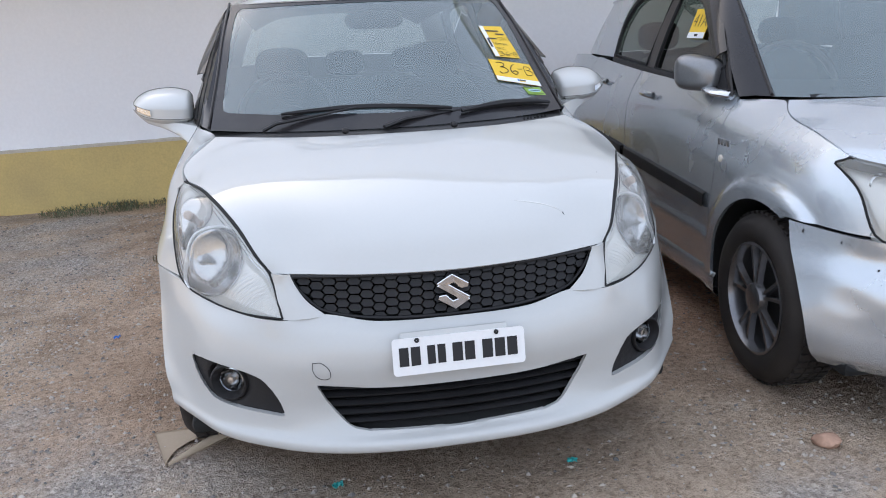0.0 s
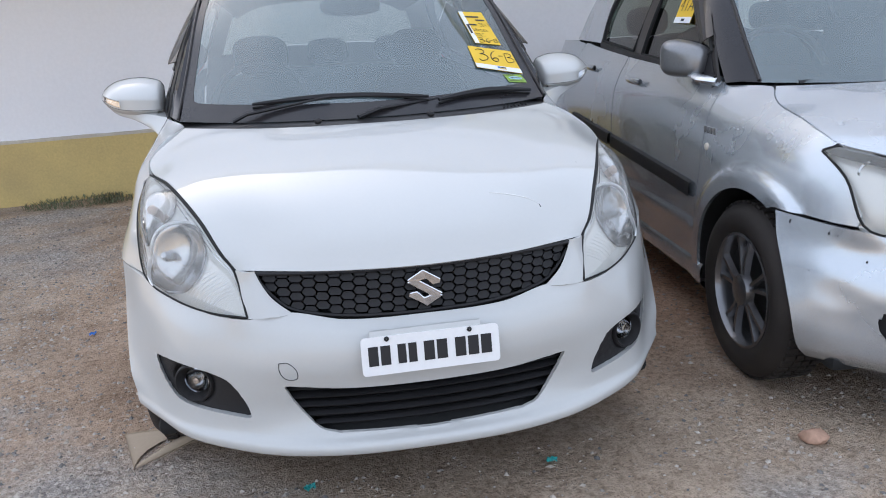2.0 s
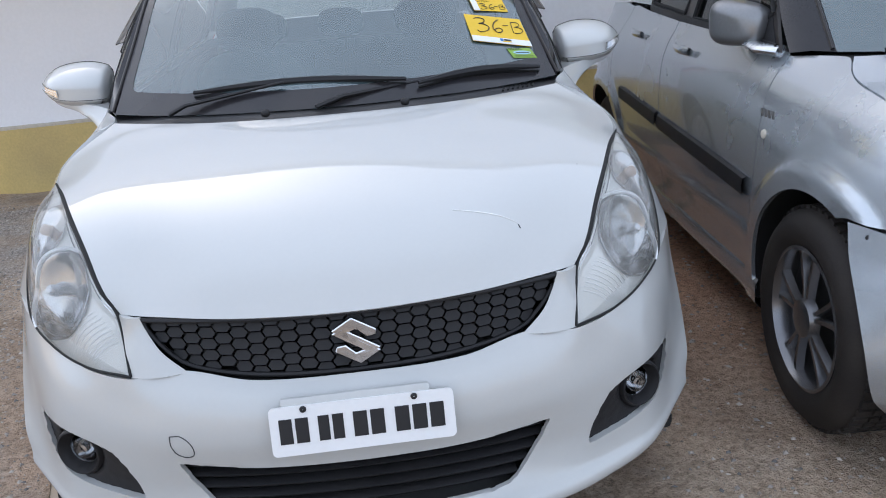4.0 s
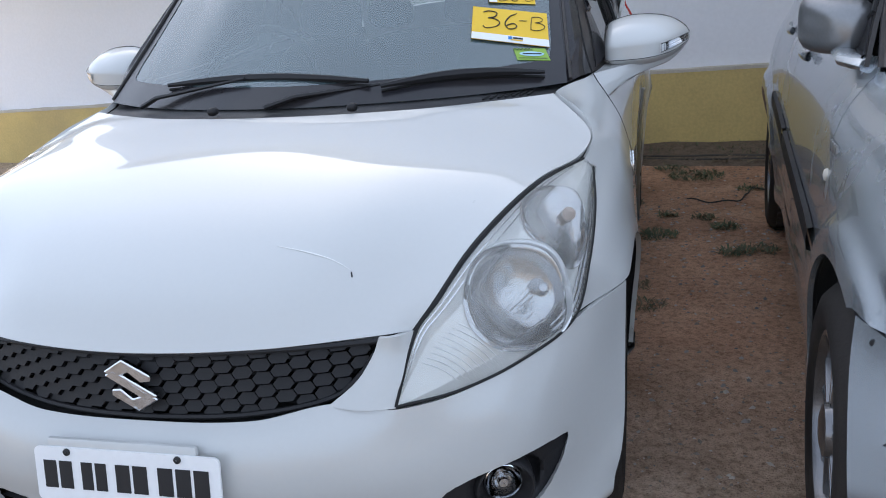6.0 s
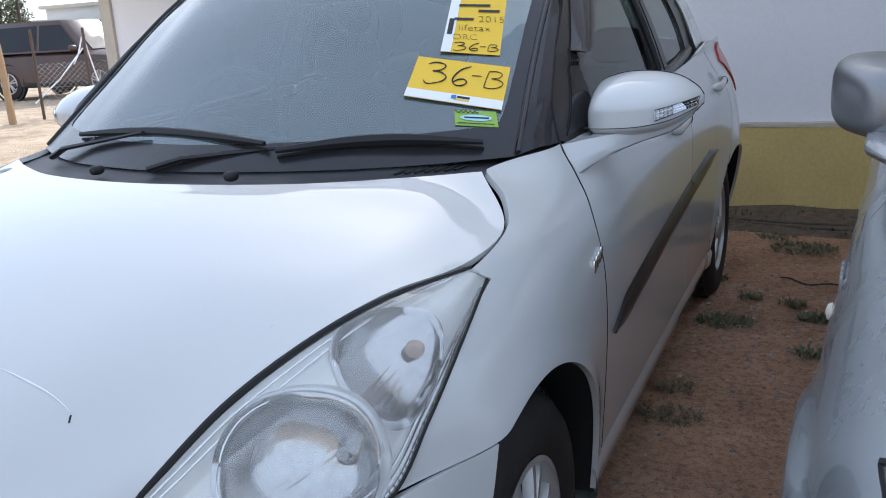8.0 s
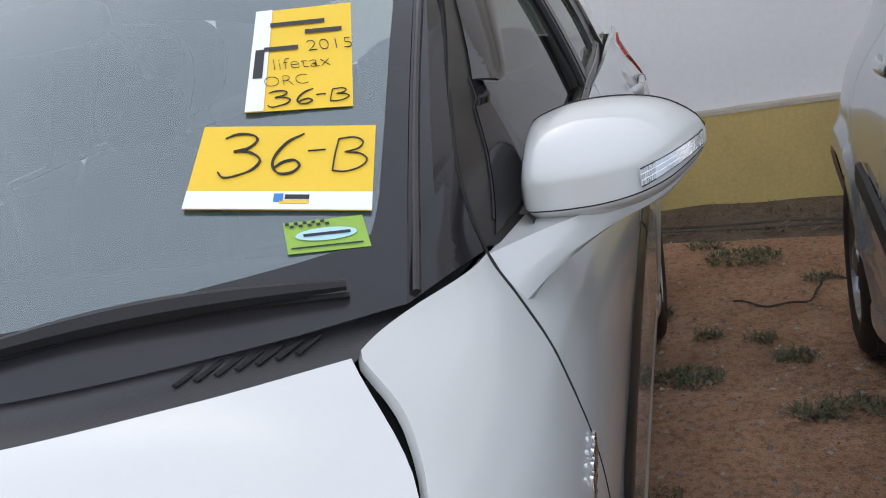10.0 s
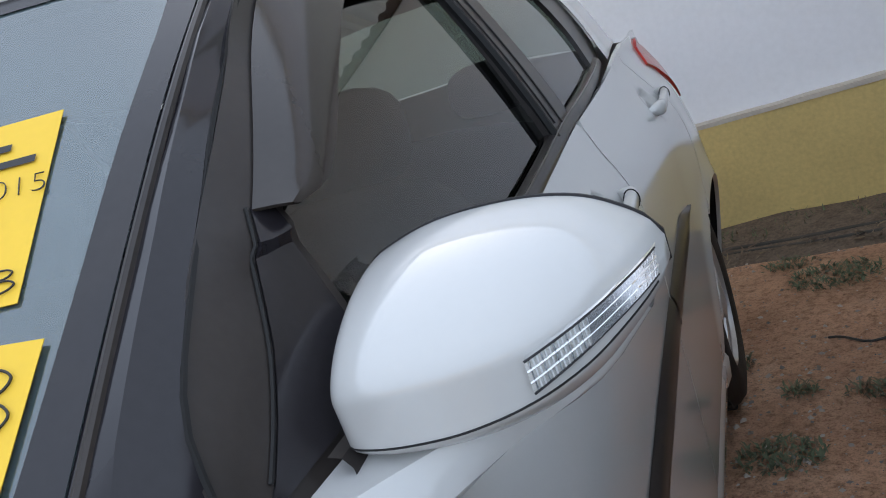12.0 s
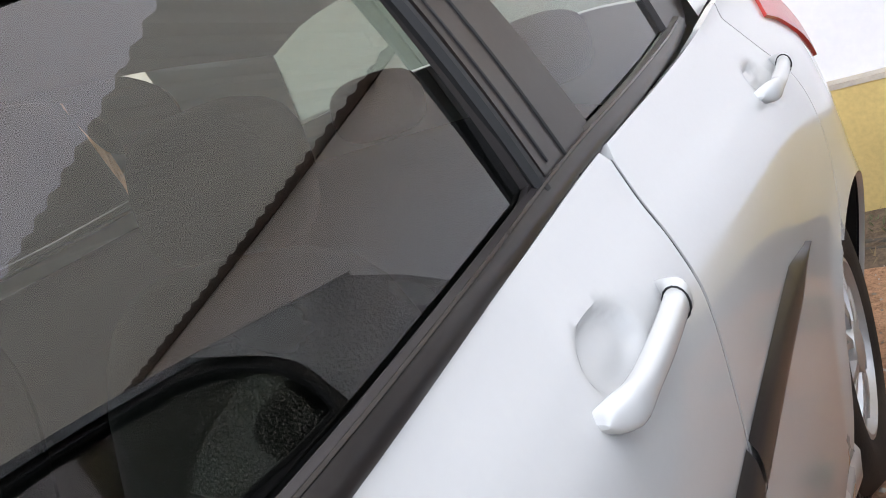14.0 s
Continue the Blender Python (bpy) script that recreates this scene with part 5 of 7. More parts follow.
for s in (1, -1):
    fx = (lambda b: b) if s > 0 else scaled_mirror
    mir = part("door_mirror", fx(mirror_shell()), M_WHITE, car, "white door mirror with clear turn signal")
    part("mirror_neck", fx(mirror_neck()), M_WHITE, mir)
    up, dn = [], []
    for t in np.linspace(.714, .932, 24):
        l, h = (float(herm(MIR_X, np.array(v), t)) for v in (MIR_LO, MIR_HI))
        up.append((t, 1.434 + (t - .70) * .10, h - .001))
        dn.append((t, 1.434 + (t - .70) * .10, l + .001))
    part("mirror_bezel", fx(tube(up + dn[::-1] + up[:1], .0028, 6)), M_BLACKPL, mir, "black mirror glass bezel")
    lip = []
    for t in np.linspace(.718, .928, 30):
        l, h = (float(herm(MIR_X, np.array(v), t)) for v in (MIR_LO, MIR_HI))
        z = (l + h) / 2 - .70 * (h - l) / 2
        lip.append((t, mirror_y(t, z) + .0002, z))
    part("shell_seam", fx(tube(lip, .0009, 5)), M_CORE, mir)
    rows = []
    for h, d in ((.0125, .0), (.0108, .0065), (-.0108, .0065), (-.0125, .0)):
        row = []
        for t in np.linspace(0, 1, 14):
            x, z = .857 + .073 * t, .995 + .021 * t + h * (1 - .3 * t)
            row.append(Vector((x, mirror_y(x, z) - .0008 - d, z)))
        rows.append(row)
    part("turn_signal", fx(sheet(rows)), M_SMALLGLASS, mir, "clear turn signal lens")
    part("turn_signal_back", fx(sheet([[p + Vector((-.001, .003, 0)) for p in r] for r in rows[1:3]])), M_LAMPGREY, mir)
    for k in range(30):
        t = .03 + .94 * k / 29
        i, f = min(12, int(t * 13)), t * 13 - min(12, int(t * 13))
        a, b = rows[1][i].lerp(rows[1][i + 1], f), rows[2][i].lerp(rows[2][i + 1], f)
        part("signal_rib", fx(tube([a + Vector((0, .0012, -.001)), b + Vector((0, .0012, .001))], .0008, 4)), M_CHROME if k % 3 == 0 else M_LAMPWHITE, mir)
    for f in (.0, .33, .66, 1.0):
        part("signal_line", fx(tube([p.lerp(q, f) + Vector((0, .0008, 0)) for p, q in zip(rows[1], rows[2])], .0009, 4)), M_CHROME if 0 < f < 1 else M_BLACKPL, mir)
    g = revolve([(0, .001), (0, 1.0)], 32, "y")
    bmesh.ops.transform(g, matrix=Matrix.Translation((.822, 1.452, 1.018)) @ Matrix.Rotation(radians(6), 4, "Z") @ Matrix.Diagonal((.105, 1, .054, 1)), verts=g.verts[:])
    part("mirror_glass", fx(g), M_CHROME, mir)

# wipers
def wiper(pivot, bend, a, b, name="wiper"):
    arm = part(name, tube([pivot, Vector(pivot).lerp(Vector(bend), .15) + Vector((0, 0, .012)), bend], [.011, .010, .006], 6, flat=.6), M_BLACKPL, car, "black wiper arm and blade")
    n = 14
    pts = [Vector(a).lerp(Vector(b), i / n) + Vector((0, -.006, .012 + .013 * math.sin(math.pi * i / n))) for i in range(n + 1)]
    part("blade_carrier", tube(pts, [.0055 + .0065 * math.sin(math.pi * i / n) for i in range(n + 1)], 6), M_BLACKPL, arm)
    part("rubber_blade", tube([p + Vector((0, .003, -.012)) for p in pts], .0035, 4), M_CORE, arm)


def on_ws(x, z, lift=0.004):
    v = (z - .94) / (1.375 - .94)
    hw = abs(ws_at(.999, v).x)
    u = x / hw
    return ws_at(u, v) + ws_n(u, v) * lift


wiper((-.455, .952, .948), on_ws(-.13, .994, .016), on_ws(-.37, .979), on_ws(.17, .974))
wiper((-.060, .846, .948), on_ws(.40, .981, .016), on_ws(.20, .962), on_ws(.574, .957))

# tail lamp, hatch, rear glass
def tail_bm():
    poly = flat_curve([(3.30, .985), (3.38, 1.018), (3.47, 1.048), (3.56, 1.05), (3.66, 1.0), (3.68, .90), (3.62, .83), (3.52, .88), (3.40, .955), (3.30, .985)], 40)[:-1]
    return trimmed(poly, lambda y, z: (body_x(y, z) + .008, y, z), 0.015, flange=.012)


both("tail_lamp", tail_bm, M_RED, "red tail lamp")
HATCH = [mirrored(r) for r in (
    [(0, 3.42, 1.375), (.26, 3.41, 1.368), (.40, 3.37, 1.345), (.50, 3.33, 1.295)],
    [(0, 3.60, 1.10), (.30, 3.58, 1.10), (.48, 3.53, 1.08), (.60, 3.45, 1.06)])]
hg = net(HATCH, 31, 9)
part("rear_screen", sheet(hg, flip=True), M_TINT, car, "tinted rear window")
rows = [mirrored(r) for r in ([(0, 3.60, 1.095), (.30, 3.58, 1.095), (.48, 3.53, 1.075), (.68, 3.45, 1.055)], [(0, 3.70, .90), (.30, 3.69, .90), (.55, 3.66, .90), (.72, 3.60, .90)], [(0, 3.76, .55), (.30, 3.75, .55), (.58, 3.72, .55), (.755, 3.60, .55)], [(0, 3.72, .28), (.30, 3.71, .28), (.55, 3.68, .28), (.72, 3.60, .28)])]
part("tailgate", sheet(net(rows, 31, 21), flip=True), M_WHITE, car, "white tailgate")
def cpillar_bm():
    a = curve([(.50, 3.33, 1.295), (.55, 3.40, 1.18), (.60, 3.46, 1.055)], 12)
    b = curve([(.545, 2.92, 1.352), (.625, 3.02, 1.20), (.690, 2.98, 1.05)], 12)
    m = (a + b) / 2 + np.array((.03, .03, .02))
    return sheet([a, m, b], flip=False)
both("c_pillar", cpillar_bm, M_WHITE)

# cabin
def seat(x, y, w, zback=1.10, head=True, deep=.50):
    """A car seat: cushion, reclined back, headrest."""
    st = new("car_seat")
    st.parent = car
    bm = bmesh.new()
    blob(bm, (x, y, .52), (w / 2, deep / 2, .085), 3.2, 20, 10)
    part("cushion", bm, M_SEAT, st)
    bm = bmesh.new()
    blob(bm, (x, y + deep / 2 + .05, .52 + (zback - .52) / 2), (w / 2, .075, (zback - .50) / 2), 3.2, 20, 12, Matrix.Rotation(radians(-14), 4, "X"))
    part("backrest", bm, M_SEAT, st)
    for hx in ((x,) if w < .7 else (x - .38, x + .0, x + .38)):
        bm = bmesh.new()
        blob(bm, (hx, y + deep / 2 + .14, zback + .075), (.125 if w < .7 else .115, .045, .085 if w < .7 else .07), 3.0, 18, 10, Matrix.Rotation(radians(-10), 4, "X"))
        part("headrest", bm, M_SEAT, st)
    return st


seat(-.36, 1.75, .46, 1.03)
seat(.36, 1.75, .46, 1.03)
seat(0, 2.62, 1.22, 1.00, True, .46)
DASH = [mirrored(r) for r in ([(0, .93, .925), (.4, .99, .925), (.62, 1.13, .925)], [(0, 1.16, .955), (.4, 1.20, .955), (.64, 1.28, .945)], [(0, 1.33, .93), (.4, 1.34, .93), (.66, 1.38, .92)], [(0, 1.39, .80), (.4, 1.40, .80), (.66, 1.42, .80)], [(0, 1.30, .55), (.4, 1.30, .55), (.66, 1.32, .55)])]
part("dashboard", sheet(net(DASH, 31, 21)), M_DASH, car, "dark grey dashboard")
ring = [Vector((-.36 + .185 * math.cos(a), 1.47 + .07 * math.sin(a), .93 + .17 * math.sin(a))) for a in np.linspace(0, math.tau, 33)]
stw = part("steering_wheel", tube(ring, .014, 8, closed_ends=False), M_DASH, car)
bm = bmesh.new()
blob(bm, (-.36, 1.455, .925), (.085, .03, .06), 2.6, 16, 8)
part("wheel_boss", bm, M_DASH, stw)
bm = tube([(-.20, 1.46, .93), (-.52, 1.46, .93)], .014, 6)
part("wheel_spoke", bm, M_DASH, stw)
bm = bmesh.new()
blob(bm, (0, 1.46, 1.295), (.115, .022, .036), 3.0, 18, 10)
part("inside_mirror", bm, M_BLACKPL, car)
both("door_trim", lambda: trimmed([(1.25, .35), (1.25, .935), (2.95, 1.0), (2.95, .35)], lambda y, z: (body_x(y, z) - .075, y, z), 0.06, flange=0, flip=True), M_DASH)

# wheels
for x, y in ((.760, AX_F), (.772, AX_R)):
    for s in (1, -1):
        wheel(car, x * s, y, AX_Z, .298, .182, s, M_TYRE, M_CAP, "cap", "")

# ---- silver hatchback parked alongside ----
SV = thing("hatchback_car", "silver five-door hatchback with a scuffed mirror and dented bumper", "car", at=pose(1.922, -0.229, 0, 0, 0, -4.76))
SV_YS = [0.22, 0.45, 0.65, 1.0, 1.3, 2.0, 2.8, 3.3, 3.65]
SV_ZS = [0.20, 0.35, 0.50, 0.62, 0.75, 0.86, 0.93, 0.98, 1.06]
SV_TAB = [[.56, .59, .58, .56, .53, .48, .44, .42, .40],
          [.71, .725, .725, .715, .69, .645, .60, .57, .55],
          [.765, .775, .780, .775, .752, .700, .630, .59, .57],
          [.772, .782, .792, .790, .778, .738, .668, .600, .56],
          [.765, .780, .790, .790, .783, .760, .725, .690, .66],
          [.760, .780, .797, .797, .790, .775, .750, .722, .69],
          [.760, .780, .800, .803, .797, .782, .757, .730, .70],
          [.765, .795, .820, .822, .808, .785, .755, .728, .70],
          [.68, .72, .74, .74, .73, .71, .69, .67, .64]]
sv_w = side_surface(SV_YS, SV_ZS, SV_TAB)
SAF, SAR, SAZ, SARCH = 0.77, 3.16, 0.305, 0.345


def sv_x(y, z):
    x = sv_w(y, z)
    for ax in (SAF, SAR):
        r = math.hypot(y - ax, z - SAZ)
        if r < SARCH + .075:
            x += .016 * min(1, max(0, (SARCH + .075 - r) / .02))
    if 1.2 < y < 2.85:
        x += .010 * math.exp(-((z - .42 - (y - 1.2) * .02) / .022) ** 2)
    return x


def sv(y, z):
    return (sv_x(y, z), y, z)


def sv_both(name, make, material, label="", parent=None):
    a = part(name, make(), material, parent or SV, label)
    b = part(name, scaled_mirror(make()), material, parent or SV, label)
    return a, b


def sv_belt(y):
    return float(herm([1.1, 1.6, 2.2, 2.8, 3.1], np.array([.955, .985, 1.010, 1.045, 1.08]), y))


S_DOOR_F = [(1.175, .950), (1.160, .880), (1.140, .780), (1.140, .66), (1.165, .50), (1.175, .300)]
S_DOOR_B = [(2.16, 1.006), (2.17, .90), (2.17, .75), (2.15, .60), (2.14, .300)]


def sv_wing():
    front = flat_curve([(.506, .813), (.419, .751), (.372, .683), (.338, .616)], 12)
    a0 = math.degrees(math.atan2(.620 - SAZ, .60 - SAF))
    poly = front + [(.41, .618), (.49, .625), (.600, .630)] + arc(SAF, SAZ, SARCH, a0, -8, 30)[1:] + [(1.172, .262)] + flat_curve([(y - .004, z) for y, z in S_DOOR_F][::-1], 24) + flat_curve([(1.06, .957), (.985, .960), (.943, .958), (.878, .932), (.809, .912), (.658, .888), (.537, .860), (.472, .838)], 24)
    return trimmed(poly, sv, 0.018)


def sv_door_f():
    f, b = flat_curve(S_DOOR_F, 24), flat_curve(S_DOOR_B, 20)
    return trimmed(f + [(2.136, .300)] + [(y - .003, z) for y, z in b[::-1]] + [(y, sv_belt(y)) for y in np.linspace(2.14, 1.19, 16)], sv, 0.022)


def sv_door_r():
    b = flat_curve(S_DOOR_B, 20)
    back = flat_curve([(2.835, .40), (2.87, .50), (2.94, .575), (3.0, .68), (3.01, .80), (2.98, .93), (2.90, 1.045)], 20)
    return trimmed([(y + .003, z) for y, z in b] + [(2.78, .300)] + back + [(y, sv_belt(y)) for y in np.linspace(2.86, 2.18, 12)], sv, 0.022)


def sv_quarter():
    back = flat_curve([(2.839, .40), (2.874, .50), (2.944, .575), (3.004, .68), (3.014, .80), (2.984, .93), (2.904, 1.045)], 20)
    return trimmed(back + [(3.1, 1.06), (3.40, 1.05), (3.50, .92), (3.56, .70), (3.56, .25), (SAR + SARCH, .25)] + arc(SAR, SAZ, SARCH, 0, 163, 30), sv, 0.024)


sv_both("front_wing", sv_wing, M_SILVER)
s_dfl, s_dfr = sv_both("front_door", sv_door_f, M_SILVER)
s_drl, s_drr = sv_both("rear_door", sv_door_r, M_SILVER)
sv_both("rear_quarter", sv_quarter, M_SILVER)


def sv_core():
    bm = trimmed([(.45, .25), (.45, .58), (.6, .78), (1.0, .92), (1.2, .93), (3.55, 1.0), (3.55, .25)], lambda y, z: (sv_x(y, z) - .02, y, z), 0.06,
                 holes=[arc(SAF, SAZ, SARCH + .006, 0, 350, 30), arc(SAR, SAZ, SARCH + .006, 0, 350, 30)], flange=0)
    for ax in (SAF, SAR):
        ring = arc(ax, SAZ, SARCH + 0.008, -12, 192, 30)
        sheet([[(sv_x(y, z) - 0.006, y, z) for y, z in ring], [(0.50, y, z) for y, z in ring]], bm)
    return bm


sv_both("inner_body", sv_core, M_CORE)


def sv_sill():
    ys = np.linspace(1.08, 2.83, 26)
    return sheet([[(sv_x(y, .30) - .008, y, .298) for y in ys], [(sv_x(y, .28) + .003, y, .280) for y in ys], [(sv_x(y, .25) + .004, y, .225) for y in ys], [(sv_x(y, .25) - .03, y, .19) for y in ys], [(sv_x(y, .25) - .15, y, .185) for y in ys]], flip=True)


sv_both("sill", sv_sill, M_SILVER)
bm = box(bmesh.new(), (-.7, .35, .17), (.7, 3.5, .22), .02)
box(bm, (-.5, .35, .22), (.5, 1.1, .6), .02)
part("floor_pan", bm, M_CORE, SV)

S_HOOD = [mirrored(r) for r in (
    [(0, .120, .755), (.22, .140, .755), (.38, .195, .757), (.470, .262, .770)],
    [(0, .200, .812), (.24, .220, .808), (.42, .290, .800), (.575, .375, .813)],
    [(0, .380, .865), (.28, .400, .862), (.48, .430, .850), (.660, .463, .837)],
    [(0, .500, .895), (.29, .520, .890), (.50, .540, .876), (.673, .540, .863)],
    [(0, .640, .925), (.30, .655, .920), (.50, .665, .908), (.671, .660, .891)],
    [(0, .760, .948), (.30, .780, .945), (.50, .800, .935), (.661, .812, .915)],
    [(0, .835, .962), (.30, .860, .960), (.50, .885, .954), (.646, .880, .934)],
    [(0, .850, .965), (.30, .875, .963), (.50, .930, .960), (.612, .945, .962)])]
part("bonnet", rim(sheet(net(S_HOOD, 41, 31)), .014), M_SILVER, SV, "silver bonnet")
part("engine_bay", sheet([[(x * 1.02, y + .02, z - .035) for x, y, z in r] for r in net(S_HOOD, 21, 15)]), M_CORE, SV)
S_BUMP = [mirrored(r) for r in (
    [(0, .075, .640), (.22, .090, .640), (.40, .170, .630), (.54, .262, .598), (.668, .368, .606), (.779, .590, .622)],
    [(0, .030, .560), (.22, .045, .560), (.42, .125, .555), (.56, .245, .545), (.695, .405, .545), (.786, .560, .550)],
    [(0, .010, .450), (.22, .025, .450), (.43, .100, .450), (.58, .215, .450), (.705, .370, .455), (.790, .505, .460)],
    [(0, .020, .340), (.22, .035, .340), (.43, .105, .340), (.58, .215, .345), (.705, .350, .350), (.788, .455, .355)],
    [(0, .030, .240), (.22, .045, .240), (.43, .112, .240), (.57, .215, .240), (.695, .335, .240), (.772, .430, .240)],
    [(0, .080, .195), (.22, .092, .195), (.42, .150, .195), (.55, .245, .195), (.665, .355, .195), (.735, .440, .195)])]
sb = sheet(net(S_BUMP, 121, 41), flip=True)
S_LOW = [(-.33, .44), (.33, .44), (.27, .27), (-.27, .27)]
S_FOG = flat_curve([(.46, .36), (.60, .40), (.63, .36), (.60, .30), (.47, .29), (.46, .36)], 20)[:-1]
s_net = net(S_BUMP, 161, 61)
def s_bump_y(x, z):
    return s_net.reshape(-1, 3)[((s_net[:, :, 0] - x) ** 2 + (s_net[:, :, 2] - z) ** 2).argmin()][1]
for poly in (S_LOW, S_FOG, [(-x, z) for x, z in S_FOG[::-1]]):
    es = snap_cut(sb, poly)
    for v in bmesh.ops.extrude_edge_only(sb, edges=es)["geom"]:
        if isinstance(v, bmesh.types.BMVert):
            v.co.y += .035
# parking dents
for v in sb.verts:
    for cx, cz, r, d in ((-.62, .50, .09, .007), (-.70, .42, .06, .005), (-.50, .56, .06, .005)):
        q = math.hypot(v.co.x - cx, v.co.z - cz)
        if q < r:
            v.co.y += d * (1 - (q / r) ** 2) ** 2
part("front_bumper", rim(sb, .012, lambda e: e.verts[0].co.z > .59 or e.verts[0].co.z < .2), M_SILVER, SV, "dented silver front bumper")
part("bumper_backing", sheet([[(x * .95, y + .06, z) for x, y, z in r] for r in net(S_BUMP, 31, 11)], flip=True), M_CORE, SV)
for x, z, r in ((-.757, .598, .007), (-.700, .585, .0055), (-.684, .582, .005), (-.64, .52, .004), (-.745, .47, .003)):
    part("bumper_chip", revolve([(-.001, r), (-.0022, r * .6), (-.0022, .0005)], 9, "y", center=(x, s_bump_y(x, z), z)), M_INK, SV)
S_GR = [(-.36, .655), (.36, .655), (.33, .735), (-.33, .735)]
part("grille", trimmed(S_GR, lambda x, z: (x, .105 + .55 * x * x + (z - .655) * .3, z), .03, flange=.01), M_BLACKPL, SV, "black grille")
for x in (.55, -.55):
    sg = 1 if x > 0 else -1
    part("fog_lamp", trimmed([(sg * .45, .27), (sg * .64, .27), (sg * .64, .41), (sg * .45, .41)], lambda a, b: (a, s_bump_y(a, b) + .034, b), .02, flange=0), M_BLACKPL, SV, "black fog lamp recess")
    part("fog_lens", revolve([(0, .040), (-.008, .030), (-.012, .001)], 20, "y", center=(x, s_bump_y(x, .345) + .025, .345)), M_REFL, SV)


def s_lamp_net(push, nu=21, nv=15):
    a = [(.400, .200, .748), (.470, .268, .765), (.575, .380, .808), (.656, .466, .832), (.691, .504, .816)]
    b = [(.405, .165, .640), (.520, .245, .603), (.640, .334, .612), (.668, .410, .745), (.691, .506, .813)]
    rows = []
    for t in (0, .33, .66, 1):
        r = np.array(a) * (1 - t) + np.array(b) * t
        rows.append(r + math.sin(math.pi * t) * np.array([[0, -.01, 0], [.008, -.018, .004], [.012, -.02, .008], [.008, -.008, .006], [0, 0, 0]]) - np.array((.35, -.75, .5)) * push)
    return net(rows, nu, nv)


for sg in (1, -1):
    fx = (lambda b: b) if sg > 0 else scaled_mirror
    h = part("headlamp", fx(sheet(s_lamp_net(.05), flip=True)), M_LAMPGREY, SV, "clear headlamp")
    part("lens", fx(sheet(s_lamp_net(0), flip=True)), M_LENS, h).visible_shadow = False
    part("seal", fx(tube([tuple(p) for p in s_lamp_net(0)[0]] + [tuple(p) for p in s_lamp_net(0)[-1][::-1]], .004, 5)), M_CORE, h)
    for c, r in ((Vector((.585, .415, .752)), .042), (Vector((.525, .330, .678)), .050)):
        part("reflector", fx(at_lamp(revolve([(-.004, r), (-.008, r - .006), (.008, r * .8), (.022, r * .5), (.026, .001)], 28, "y"), c)), M_REFL, h)

# glasshouse
S_WS = [mirrored(r) for r in (
    [(0, .905, .958), (.30, .930, .960), (.48, .985, .962), (.605, 1.055, .965)],
    [(0, 1.08, 1.10), (.29, 1.10, 1.10), (.46, 1.155, 1.10), (.582, 1.225, 1.10)],
    [(0, 1.27, 1.25), (.28, 1.29, 1.25), (.44, 1.340, 1.25), (.556, 1.410, 1.25)],
    [(0, 1.48, 1.405), (.27, 1.50, 1.405), (.42, 1.545, 1.400), (.530, 1.600, 1.395)])]
swg = net(S_WS, 41, 31)
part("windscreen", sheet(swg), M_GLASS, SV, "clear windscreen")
part("windscreen_border", sheet([r for r in swg[:5] - np.array((0, -.004, .002))]), M_FRIT, SV)
part("cowl_panel", sheet(net([mirrored(r) for r in ([(0, .83, .945), (.30, .855, .945), (.48, .91, .945), (.62, .965, .938)], [(0, .94, .955), (.30, .965, .957), (.48, 1.02, .958), (.65, 1.10, .955)])], 31, 5)), M_BLACKPL, SV)


def s_glass_x(y, z):
    k = z - 1.0
    return .700 - .28 * k - .30 * k * k - max(0, y - 2.3) * .02


def s_pillar():
    a = curve([(.605, 1.055, .965), (.582, 1.225, 1.10), (.556, 1.410, 1.25), (.530, 1.600, 1.395)], 16)
    b = curve([(.690, 1.165, .960), (.668, 1.320, 1.10), (.628, 1.500, 1.25), (.575, 1.690, 1.390)], 16)
    return sheet([a, (a + b) / 2 + np.array((.01, -.014, .006)), b])


sv_both("a_pillar", s_pillar, M_GLOSSBLACK, "dark A-pillar")
sv_both("pillar_seam", lambda: tube(curve([(.612, 1.066, .972), (.590, 1.237, 1.107), (.564, 1.422, 1.257), (.538, 1.61, 1.40)], 16), .006, 6), M_DUSTYBLACK)
S_ROOF = [mirrored(r) for r in ([(0, 1.47, 1.405), (.27, 1.49, 1.405), (.42, 1.535, 1.402), (.545, 1.60, 1.393)], [(0, 1.75, 1.465), (.27, 1.76, 1.460), (.43, 1.78, 1.440), (.575, 1.80, 1.400)], [(0, 2.4, 1.490), (.27, 2.4, 1.483), (.43, 2.4, 1.460), (.570, 2.4, 1.405)], [(0, 3.2, 1.44), (.27, 3.2, 1.432), (.42, 3.2, 1.40), (.53, 3.2, 1.35)])]
part("roof", rim(sheet(net(S_ROOF, 31, 21)), .02), M_SILVER, SV, "silver roof")
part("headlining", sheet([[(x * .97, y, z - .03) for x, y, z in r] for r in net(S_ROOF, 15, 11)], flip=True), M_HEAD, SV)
SFW = flat_curve([(1.30, 1.065), (1.40, 1.155), (1.54, 1.265), (1.66, 1.335), (1.82, 1.365), (1.98, 1.372)], 20) + flat_curve([(2.02, 1.34), (2.02, 1.15), (2.02, 1.025)], 8) + [(y, sv_belt(y) + .022) for y in np.linspace(1.98, 1.40, 8)]
SRW = [(2.14, 1.036)] + flat_curve([(2.125, 1.362), (2.35, 1.368), (2.57, 1.350)], 8) + flat_curve([(2.64, 1.315), (2.69, 1.22), (2.685, 1.12), (2.655, 1.064)], 8)
